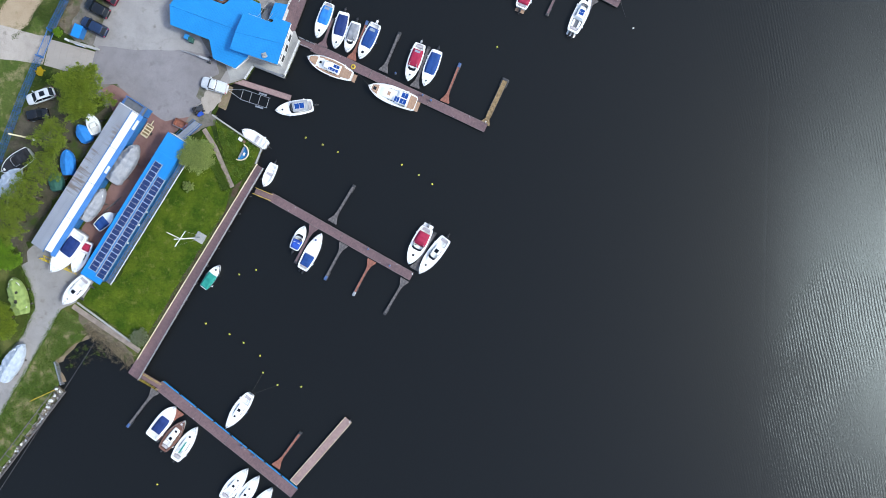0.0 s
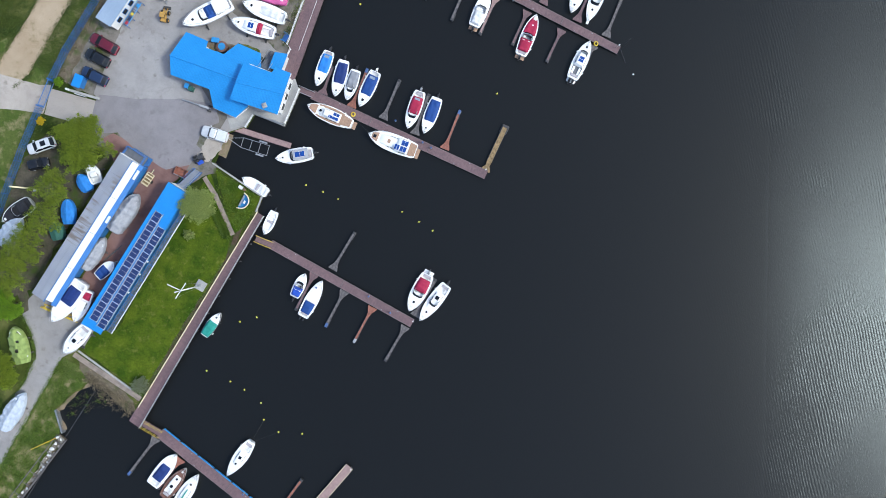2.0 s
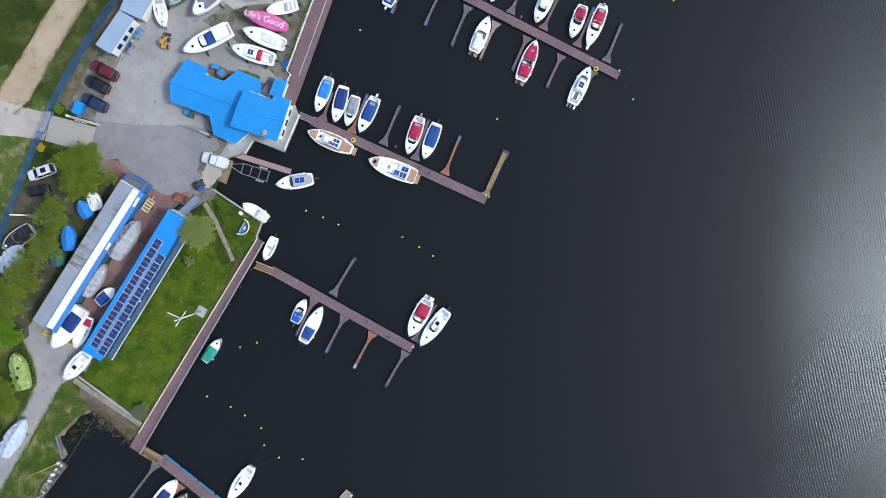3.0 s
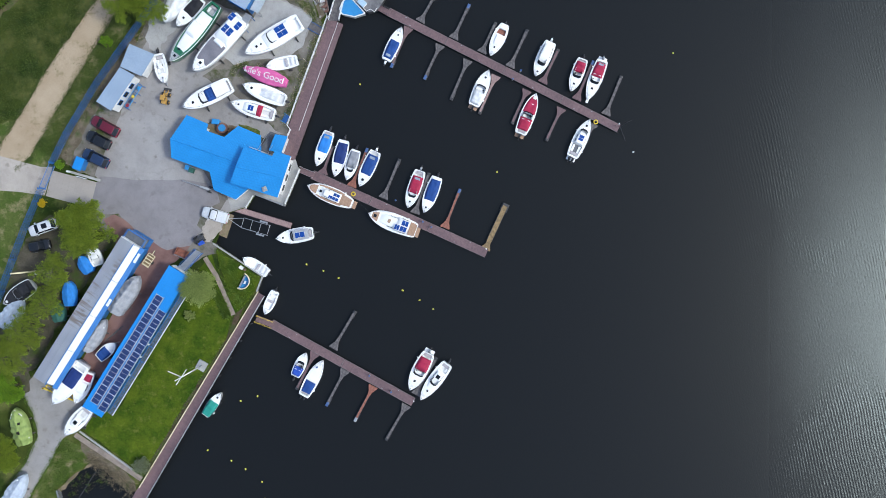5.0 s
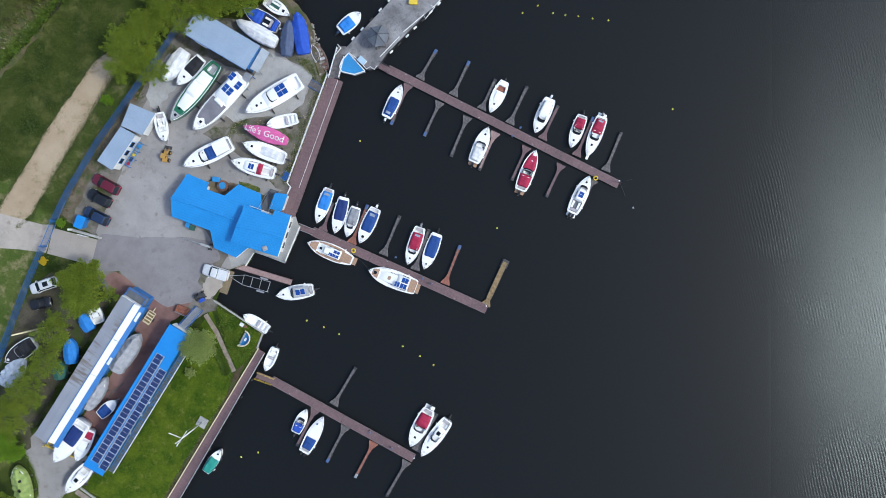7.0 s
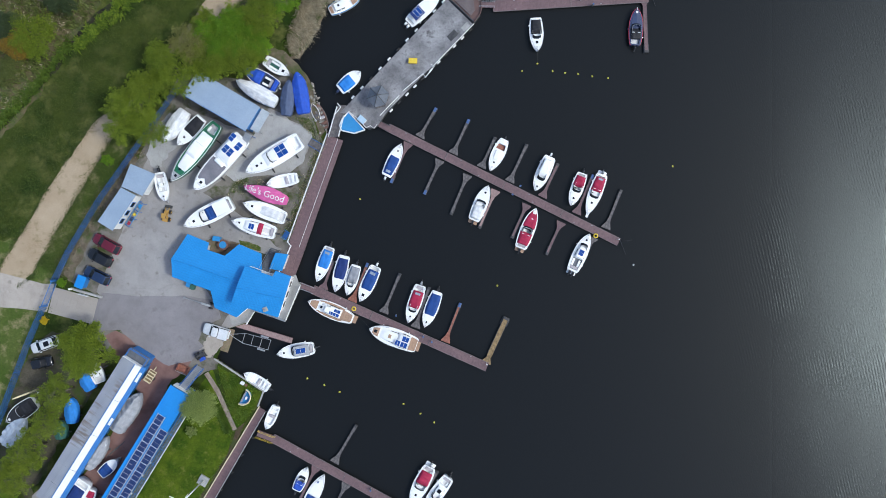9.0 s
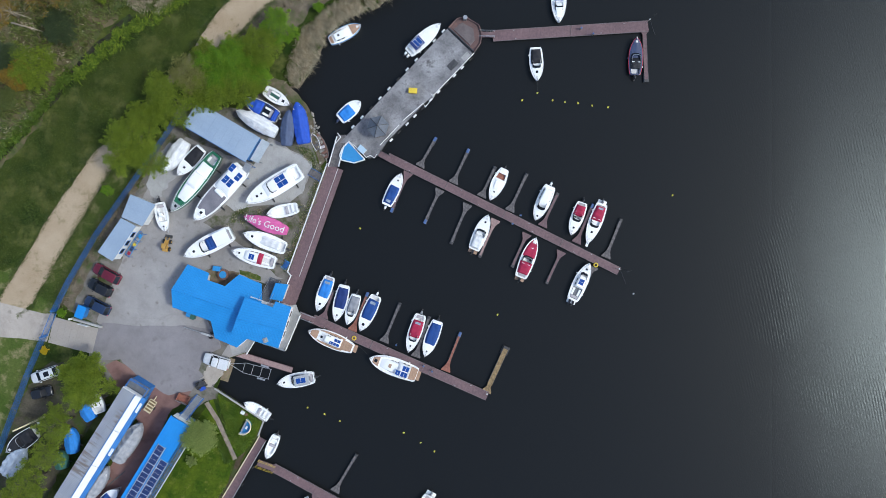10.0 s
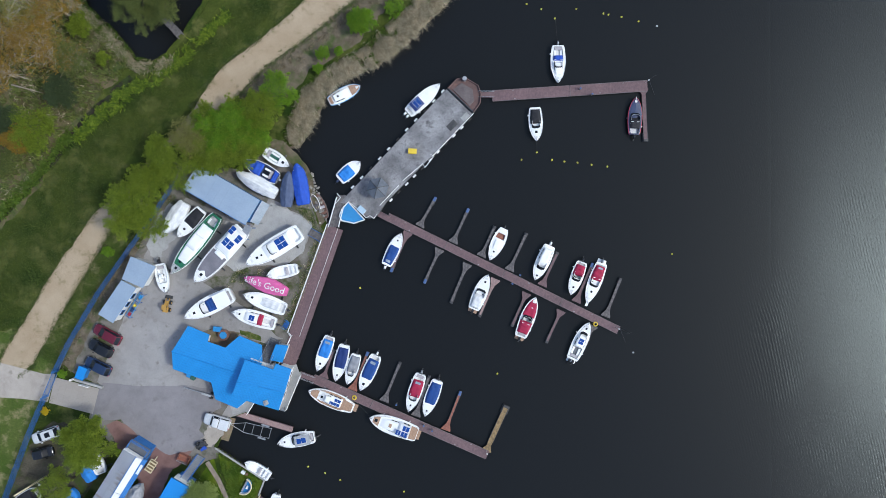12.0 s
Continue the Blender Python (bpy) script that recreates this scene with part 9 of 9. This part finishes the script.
LF = "blue steel mesh fence panels on blue posts"
fence([(-40.25, 62.34), (-41.87, 60.01), (-46.10, 54.15), (-52.68, 45.15), (-57.41, 37.50), (-59.62, 33.22)], LF)
fence([(-61.39, 29.11), (-64.00, 23.32), (-67.95, 13.38)], LF)
fence([(-67.83, 13.42), (-71.92, 4.27)], LF)
m, L = frame_on((-59.62, 33.05), (-61.30, 29.20), GROUND)
gt = root("sliding_gate", m, "blue steel sliding gate across the access road", "gate")
part("gate_frame", tubes([((0.1, 0, 0.15), (L - 0.1, 0, 0.15)), ((0.1, 0, 1.75), (L - 0.1, 0, 1.75)), ((0.1, 0, 0.15), (0.1, 0, 1.75)), ((L - 0.1, 0, 0.15), (L - 0.1, 0, 1.75))], 0.05), FENCE_BLUE, gt)
for j in range(31):
    part("gate_bar", tubes([((0.1 + (L - 0.2) * j / 30, 0, 0.15), (0.1 + (L - 0.2) * j / 30, 0, 1.75))], 0.018, 4), FENCE_BLUE, gt)
for x in (-0.05, L + 0.05):
    part("gate_post", box(x - 0.09, x + 0.09, -0.09, 0.09, -0.1, 2.1, bevel=0.02), FENCE_BLUE, gt)
part("gate_rail", box(-3.5, L, -0.06, 0.06, 0.035, 0.07), STEEL, gt)

# flag mast with yard and gaff
mp_ = (-37.67, 1.63)
mast = root("flag_mast", pose(*mp_, GROUND), "white club flag mast with yard and gaff on a concrete plinth", "flag mast")
part("plinth", box(-0.75, 0.75, -0.75, 0.75, -0.1, 0.35, bevel=0.05), CONCRETE, mast).rotation_euler.z = radians(-30)
bm = bmesh.new()
add_tube(bm, (0, 0, 0.3), (0, 0, 8.6), 0.10, 10, 0.085)
add_tube(bm, (0, 0, 8.5), (0, 0, 10.6), 0.075, 10, 0.05)
part("pole", bm, WHITE, mast, smooth=True)
part("yard", tubes([((0.75, 1.1, 8.55), (-0.75, -1.1, 8.55))], 0.06, 8), WHITE, mast)
part("gaff", tubes([((0, 0, 8.4), (-1.75, 0.95, 8.9))], 0.055, 8), WHITE, mast)
part("truck", tubes([((0, 0, 10.6), (0, 0, 10.68))], 0.1, 8), WHITE, mast)
part("stay", tubes([((0.75, 1.1, 8.55), (0.35, 0.2, 0.3)), ((-0.75, -1.1, 8.55), (-0.35, -0.2, 0.3))], 0.008, 4), STEEL, mast)

# timber lamp pole by the fence
pl = root("lamp_pole", pose(*(-61.99, 16.56), GROUND), "weathered timber pole with a lamp by the fence", "pole")
bm = bmesh.new()
add_tube(bm, (0, 0, -0.2), (0, 0, 7.9), 0.15, 10, 0.10)
part("pole", bm, CREAM, pl, smooth=True)
part("lamp_arm", tubes([((0, 0, 2.6), (0.5, -0.3, 2.75))], 0.04), STEEL, pl)
part("lamp_head", box(0.4, 0.8, -0.45, -0.2, 2.68, 2.82, bevel=0.03), WHITE, pl)

# gatehouse box with a notice board and barrier
m, L = frame_on((-55.59, 33.94), (-54.48, 33.49), GROUND)
gb = root("gatekeeper_hut", m, "small blue hut beside the entrance", "hut")
part("hut_body", box(0.05, L - 0.05, -1.75, -0.05, 0, 1.5, bevel=0.03), WALL_BLUE, gb)
part("hut_roof", box(-0.08, L + 0.08, -1.9, 0.08, 1.52, 1.62, bevel=0.03), ROOF_SHED, gb, "bright blue roof")
m, L = frame_on((-57.05, 31.67), (-52.72, 30.38), GROUND)
bw = root("notice_wall", m, "low white wall with a blue notice board", "wall")
part("base_wall", box(0, L, -0.18, 0.18, 0, 0.55, bevel=0.03), CONCRETE, bw)
part("notice_board", box(1.2, 2.7, -0.35, -0.28, 0.5, 1.3), WHITE, bw, "white notice board")
part("board_panel", box(1.3, 2.6, -0.37, -0.352, 0.58, 1.22), WALL_BLUE, bw)
part("globe_lamp", tubes([((-0.25, 0, 0), (-0.25, 0, 0.9)), ((-0.25, 0, 0.9), (-0.25, 0, 1.2))], 0.17, 10), WHITE, bw)

# forsythia by the gate
tree((-61.51, 26.87), 1.3, 0.75, leafy("yellow_blossom", (0.60, 0.42, 0.01), (0.72, 0.52, 0.02), (0.80, 0.62, 0.05)), "small shrub full of yellow blossom beside the gate", 1400, 0.16, 16, name="flowering_shrub", category="shrub", crown_z=0.4)

# ---- small things by the sheds and in the garden ----
m = pose(*(-45.46, 18.07), GROUND + 0.06, 0, 0, 56)
wt = root("timber_trailer", m, "small wooden flat trailer on the brick paving", "trailer")
part("frame", tubes([((-1.0, -0.55, 0.45), (1.0, -0.55, 0.45)), ((-1.0, 0.55, 0.45), (1.0, 0.55, 0.45)), ((1.0, -0.55, 0.45), (1.0, 0.55, 0.45)), ((-1.0, -0.55, 0.45), (-1.0, 0.55, 0.45)), ((0, -0.55, 0.45), (0, 0.55, 0.45)), ((1.0, 0, 0.45), (1.8, 0, 0.45))], 0.06), CREAM, wt)
part("bed", box(-0.9, 0.9, -0.45, 0.45, 0.50, 0.55), DECK_OCHRE, wt)
for k in range(4):
    part("slat", box(-0.95 + 0.5 * k, -0.78 + 0.5 * k, -0.6, 0.6, 0.552, 0.62), CREAM, wt)
for s in (-1, 1):
    part("wheel", tubes([((-0.1, s * 0.6, 0.24), (-0.1, s * 0.75, 0.24))], 0.26, 12), RUBBER, wt)
part("stand", box(1.4, 1.5, -0.05, 0.05, 0.0, 0.42), STEEL_DARK, wt)
m = pose(*(-40.43, 19.13), GROUND + 0.05, 0, 0, -25)
cr = root("timber_crate", m, "open red-brown timber crate beside the stair", "crate")
for x0, x1, y0, y1 in ((-0.9, 0.9, -0.62, -0.56), (-0.9, 0.9, 0.56, 0.62), (-0.9, -0.84, -0.555, 0.555), (0.84, 0.9, -0.555, 0.555)):
    part("side", box(x0, x1, y0, y1, 0, 0.7), STEEL if y0 < -0.6 else DECK_RED, cr)
part("bottom", box(-0.83, 0.83, -0.55, 0.55, 0.0, 0.08), DECK_RED, cr)
# half boat as a garden seat
m = pose(*(-31.20, 14.83), GROUND + 0.05, 0, 0, 62)
hbt = root("boat_planter", m, "white and blue half boat set up as garden decoration", "garden boat")
rows = []
for k in range(13):
    a = math.pi * k / 12
    x, y = 1.25 * math.cos(a), -1.3 * math.sin(a)
    rows.append([(x, y, 0.85), (x * 0.93, y * 0.9, 0.2), (x * 0.8, y * 0.7, 0.02)])
part("hull", loft(rows, caps=False), GELCOAT, hbt, smooth=True)
part("rim", tubes([((1.25 * math.cos(math.pi * k / 12), -1.3 * math.sin(math.pi * k / 12), 0.87), (1.25 * math.cos(math.pi * (k + 1) / 12), -1.3 * math.sin(math.pi * (k + 1) / 12), 0.87)) for k in range(12)], 0.10, 6), CREAM, hbt)
part("floor", prism([(1.15 * math.cos(math.pi * k / 12), -1.2 * math.sin(math.pi * k / 12)) for k in range(13)], 0.02, 0.25), HULL_BLUE, hbt, "blue painted inside")
part("thwart", box(-0.9, 0.9, -0.28, -0.02, 0.45, 0.52), STEEL, hbt)
part("table", box(-0.25, 0.25, -0.75, -0.45, 0.5, 0.56), WHITE, hbt)
for x, y in ((-0.2, -0.7), (0.2, -0.5)):
    part("table_leg", box(x - 0.03, x + 0.03, y - 0.03, y + 0.03, 0.25, 0.499), WHITE, hbt)
wb_ = root("white_box", pose(*(-31.27, 16.83), GROUND + 0.05, 0, 0, -35), "small white plastic box in the garden", "box")
part("body", box(-0.3, 0.3, -0.22, 0.22, 0, 0.4, bevel=0.05), WHITE, wb_)
part("lid", box(-0.32, 0.32, -0.24, 0.24, 0.402, 0.46, bevel=0.02), WHITE, wb_)
rb_ = root("flower_pot", pose(*(-30.75, 16.49), GROUND + 0.05), "red flower pot in the garden", "flower pot")
part("pot", tubes([((0, 0, 0), (0, 0, 0.35))], 0.2, 12), DECK_RED, rb_)
part("soil", tubes([((0, 0, 0.352), (0, 0, 0.37))], 0.17, 12), EARTH, rb_)
# well ring and tanks in the clubhouse corner
wl_ = root("round_well", pose(*(-33.81, 38.28), GROUND + 0.04), "round timber-rimmed well with blue water cover", "well")
part("ring", tubes([((0, 0, 0), (0, 0, 0.7))], 0.85, 20), HULL_WOOD, wl_)
part("cover", tubes([((0, 0, 0.701), (0, 0, 0.78))], 0.55, 20), HULL_BLUE, wl_)
wt2 = root("blue_container", pose(*(-34.75, 39.24), GROUND + 0.04, 0, 0, -8), "small blue plastic container beside the clubhouse", "container")
part("body", box(-0.55, 0.55, -0.35, 0.35, 0, 0.8, bevel=0.06), HULL_BLUE, wt2)
part("lid", box(-0.58, 0.58, -0.38, 0.38, 0.802, 0.88, bevel=0.03), HULL_BLUE, wt2)
# long mast trailer beside the clubhouse
m, L = frame_on((-40.04, 30.26), (-35.65, 28.82), GROUND + 0.04)
mt = root("mast_trailer", m, "long grey drawbar trailer beside the clubhouse", "trailer")
part("beam", tubes([((0, 0, 0.5), (L, 0, 0.5))], 0.08), STEEL, mt)
part("tool_box", box(L * 0.62, L * 0.95, -0.16, 0.16, 0.585, 0.8, bevel=0.03), GELGREY, mt)
for s in (-1, 1):
    part("wheel", tubes([((L * 0.95, s * 0.3, 0.3), (L * 0.95, s * 0.5, 0.3))], 0.32, 14), RUBBER, mt)
part("leg", tubes([((0.3, 0, 0.0), (0.3, 0, 0.45)), ((L * 0.6, 0, 0), (L * 0.6, 0, 0.45))], 0.04), STEEL, mt)
part("axle", tubes([((L * 0.95, -0.5, 0.3), (L * 0.95, 0.5, 0.3)), ((L * 0.95, 0, 0.3), (L * 0.95, 0, 0.46))], 0.05), STEEL_DARK, mt)
# blue bins under the clubhouse eaves
for q, lab, mt_ in (((-39.14, 32.27), "blue wheeled bin under the eaves", HULL_BLUE), ((-38.55, 31.85), "dark green wheeled bin under the eaves", C_DKGREEN)):
    bn = root("wheeled_bin", pose(*q, GROUND + 0.04, 0, 0, -20), lab, "bin", "wheeled bins")
    part("body", box(-0.3, 0.3, -0.35, 0.35, 0.08, 0.95, bevel=0.05), mt_, bn)
    part("lid", box(-0.33, 0.33, -0.38, 0.38, 0.952, 1.02, bevel=0.03), mt_, bn)
    part("wheel", tubes([((-0.3, -0.3, 0.1), (0.3, -0.3, 0.1))], 0.1, 10), RUBBER, bn)
# equipment rack in front of the kiosk
m, L = frame_on((-48.26, 41.38), (-46.01, 44.84), GROUND + 0.04)
rk = root("equipment_rack", m, "blue steel rack with hoses and tools at the kiosk", "rack")
for x in (0.0, L * 0.33, L * 0.66, L):
    part("upright", tubes([((x, -0.4, 0), (x, -0.4, 1.2)), ((x, 0.4, 0), (x, 0.4, 1.0)), ((x, -0.4, 1.2), (x, 0.4, 1.0))], 0.05), BLUE_STEEL, rk)
for y, z in ((-0.4, 1.2), (0.4, 1.0), (0.0, 0.55)):
    part("bar", tubes([((0, y, z), (L, y, z))], 0.05), HULL_BLUE, rk)
for k, (mt_, w) in enumerate(((HULL_RED, 0.5), (HULL_NAVY, 0.7), (YELLOW, 0.4), (STEEL, 0.6), (HULL_BLUE, 0.6))):
    x = L * (0.1 + 0.19 * k)
    part("stored_tool", box(x - w / 2, x + w / 2, -0.2, 0.25, 0.6, 0.95, bevel=0.06), mt_, rk)
# debris beside the shed: planks and timbers
for k in range(6):
    q = V2((-50.65, 7.20)).lerp(V2((-52.06, 5.89)), k / 6)
    pk = root("timber_plank", pose(q.x, q.y, GROUND + 0.05, 0, 0, 38 + 5 * math.sin(k * 3)), "weathered grey plank on the brick paving", "plank", "loose planks")
    part("plank", box(-1.1, 1.1, -0.07, 0.07, 0.0, 0.06 + 0.01 * k, bevel=0.01), DECK_GREY, pk)

# ---- shores and revetment in the south ----
m, L = frame_on((-60.50, -17.72), (-59.53, -21.46))
sw = root("sheet_pile_wall", m, "short wall of grey corrugated sheet piles", "retaining wall", kind="structure")
n = 13
for i in range(n):
    part("pile", tubes([((L * (i + 0.5) / n, 0, -2.0), (L * (i + 0.5) / n, 0, 0.95))], L / n * 0.46, 8), STEEL, sw)
crib_a, crib_b = (-60.32, -21.63), (-72.92, -38.05)
m, L = frame_on(crib_a, crib_b)
cb = root("timber_crib", m, "timber revetment filled with rubble and driftwood", "revetment", kind="structure")
wide = 1.55
for y in (0.0, wide):
    for i in range(6):
        part("waling", box(L * i / 6, L * (i + 1) / 6 - 0.04, y - 0.07, y + 0.07, 0.2, 0.82, bevel=0.02), DECK_GREY, cb)
for i in range(10):
    x = L * (i + 0.5) / 10
    part("tie_beam", box(x - 0.07, x + 0.07, 0.08, wide - 0.08, 0.55, 0.72), DECK_GREY, cb)
part("bed", box(0.1, L - 0.1, 0.08, wide - 0.08, -0.5, 0.36), DUST, cb)
for i in range(230):
    x, y, s = rng.uniform(0.2, L - 0.2), rng.uniform(0.2, wide - 0.2), rng.uniform(0.14, 0.34)
    bm = bmesh.new()
    bmesh.ops.create_icosphere(bm, subdivisions=1, radius=s * 1.15)
    for v in bm.verts:
        v.co *= 0.75 + 0.5 * noise.noise(v.co * 9 + Vector((i, 0, 0)))
        v.co.z *= 0.6
    ob = part("rubble_stone", bm, WHITE if i % 3 == 0 else SHORE, cb)
    ob.location = (x, y, 0.36 + s * 0.3 + 0.06 * rng.random())
pipe = root("yellow_pipe", pose(0, 0, 0), "yellow pipe reaching over the bank", "pipe")
part("pipe", tubes([((*(-64.38, -23.94), GROUND + 0.15), (*(-60.15, -21.99), GROUND + 0.25))], 0.05), YELLOW, pipe)
part("pipe_end", tubes([((*(-60.15, -21.99), GROUND + 0.1), (*(-60.15, -21.99), GROUND + 0.5))], 0.18, 8), WHITE, pipe)
bo_a, bo_b = V2((-54.72, -15.00)), V2((-70.71, -39.57))
boom = root("floating_boom", pose(0, 0, 0), "dark floating boom line on the water", "boom")
for i in range(24):
    a, b = bo_a.lerp(bo_b, i / 24), bo_a.lerp(bo_b, (i + 0.93) / 24)
    part("boom_section", tubes([(a + Vector((0, 0, 0.03)), b + Vector((0, 0, 0.03)))], 0.07, 6), FLOATS, boom)

# rubble on the northern tip
tipline = [(-20.41, 63.13), (-19.59, 60.51), (-19.11, 58.06), (-18.10, 55.61)]
for i in range(150):
    k = rng.uniform(0, 2.999)
    q = V2(tipline[int(k)]).lerp(V2(tipline[int(k) + 1]), k % 1)
    s = rng.uniform(0.12, 0.38)
    ob = root("shore_stone", pose(q.x + rng.uniform(-0.8, 0.7), q.y + rng.uniform(-0.5, 0.5), 0.35 + rng.uniform(-0.1, 0.3), 0, 0, rng.uniform(0, 360)), "pale rubble stone on the shore", "stone", "shore stones")
    bm = bmesh.new()
    bmesh.ops.create_icosphere(bm, subdivisions=1, radius=s)
    for v in bm.verts:
        v.co *= 0.75 + 0.5 * noise.noise(v.co * 6 + Vector((i, 3, 0)))
    part("stone", bm, SHORE, ob)

# plank bridge over the creek
m, L = frame_on((-42.05, 87.03), (-39.69, 84.42), GROUND + 0.1)
pb = root("plank_bridge", m, "old grey plank footbridge over the creek", "footbridge")
for i in range(16):
    part("plank", box(L * i / 16 + 0.01, L * (i + 1) / 16 - 0.02, -0.42 - 0.25 * rng.random(), 0.42 + 0.25 * rng.random(), 0.0, 0.06), DECK_GREY, pb)
for s in (-0.45, 0.45):
    part("bearer", box(-0.3, L + 0.3, s - 0.08, s + 0.08, -0.16, -0.005), DECK_GREY, pb)

# lamp standards, life rings and hose coils on the piers
for q, zz in (((-4.74, -3.90), 0.5), ((26.98, 38.51), 0.5), ((6.55, 19.52), 0.5), ((-14.45, -26.97), 0.5), ((31.81, 76.36), 0.5)):
    lp = root("pier_light", pose(*q, zz), "slim grey pier light on a post", "lamp", "pier lights")
    part("post", tubes([((0, 0, 0), (0, 0, 1.5))], 0.04), STEEL, lp)
    part("lantern", tubes([((0, 0, 1.5), (0, 0, 1.75))], 0.1, 10), WHITE, lp)
for q, h in (((27.55, 38.35), 5.6), ((32.35, 76.75), 3.2)):
    mk = root("mooring_mark", pose(*q, 0.42), "thin dark steel mark pole at the pier's end", "pole", "pier marks")
    part("pole", tubes([((0, 0, -2.0), (0, 0, h))], 0.035, 6), STEEL_DARK, mk)
    part("cross_arm", tubes([((-0.35, -0.1, h - 0.4), (0.35, 0.1, h - 0.4))], 0.03, 5), STEEL_DARK, mk)
    part("stay", tubes([((0, 0, 0.1), (0.9, -2.2, -0.25))], 0.03, 5), STEEL_DARK, mk)
for q, a in (((-13.92, 28.14), 0), ((23.74, 39.08), 40)):
    lr = root("life_ring", pose(*q, 0.52, 0, 0, a), "yellow rope coil lying on the pier", "rope coil", "rope coils")
    bm = bmesh.new()
    for t in range(3):
        n = 14
        for k in range(n):
            r0 = 0.34 - 0.05 * t
            a0, a1 = 2 * math.pi * k / n, 2 * math.pi * (k + 1) / n
            add_tube(bm, (r0 * math.cos(a0), r0 * math.sin(a0), 0.05 + 0.03 * t), (r0 * math.cos(a1), r0 * math.sin(a1), 0.05 + 0.03 * t), 0.045, 5)
    part("rope", bm, YELLOW, lr)
for q in ((-19.73, 1.30), (-11.63, -0.10), (-8.28, -2.66), (-7.35, 27.08), (-3.17, 23.74), (-1.86, 22.93), (12.05, 46.89), (10.81, 45.59), (23.42, 74.56), (21.60, 75.45), (-31.44, -31.15), (-29.50, -32.69)):
    pd = root("power_pedestal", pose(*q, 0.5, 0, 0, rng.uniform(-40, 40)), "small grey power pedestal on the pier", "pedestal", "power pedestals")
    part("column", box(-0.10, 0.10, -0.10, 0.10, 0, 0.8, bevel=0.03), STEEL, pd)
    part("cap", box(-0.13, 0.13, -0.13, 0.13, 0.802, 0.88, bevel=0.03), FENDER_BLUE, pd)

# ---- paving pieces ----
def paving(name, corner_a, corner_b, corner_c, du, dv, mat, label, z, gap=0.03, jitter=0.012):
    """Pavers between the corners a, b (along) and c (across), as pieces of one area."""
    A, B, C = V2(corner_a), V2(corner_b), V2(corner_c)
    m, L = frame_on(corner_a, corner_b, z)
    W = (m.inverted() @ C).y
    r = root(name, m, label, "paving", kind="structure")
    nu, nv = max(1, round(L / du)), max(1, round(abs(W) / dv))
    su, sv = L / nu, abs(W) / nv
    me = bpy.data.meshes.new("paver")
    bm = box(0, su - gap, 0, sv - gap, -0.05, 0.0, bevel=0.0)
    bm.to_mesh(me)
    bm.free()
    me.materials.append(mat)
    part("joint_bed", box(0, L, min(0, W), max(0, W), -0.06, -0.012), CONC_JOINT, r)
    for i in range(nu):
        for j in range(nv):
            ob = new("paver", me)
            ob.parent = r
            ob.location = (i * su + rng.uniform(-0.004, 0.004), min(0, W) + j * sv, rng.uniform(-jitter, jitter) * 0.5 + 0.004)
            ob.rotation_euler.z = rng.uniform(-0.006, 0.006)
    return r


paving("paving_entrance", (-60.18, 32.00), (-53.40, 30.14), (-61.50, 28.14), 1.05, 0.62, PAVER, "pale concrete paving slabs at the entrance", GROUND + 0.06, 0.016)
paving("garden_path", (-36.65, 18.60), (-35.05, 15.95), (-37.25, 18.22), 0.55, 0.42, FLAG, "brown flagstone garden path", GROUND + 0.075)
paving("garden_path_lower", (-35.02, 15.95), (-32.35, 9.61), (-35.66, 15.68), 0.55, 0.42, FLAG, "brown flagstone garden path", GROUND + 0.079)
paving("paving_lawn_edge", (-57.75, -9.35), (-47.55, -16.45), (-57.27, -8.72), 0.55, 0.48, FLAG, "brown flagstone strip beside the lawn", GROUND + 0.06)
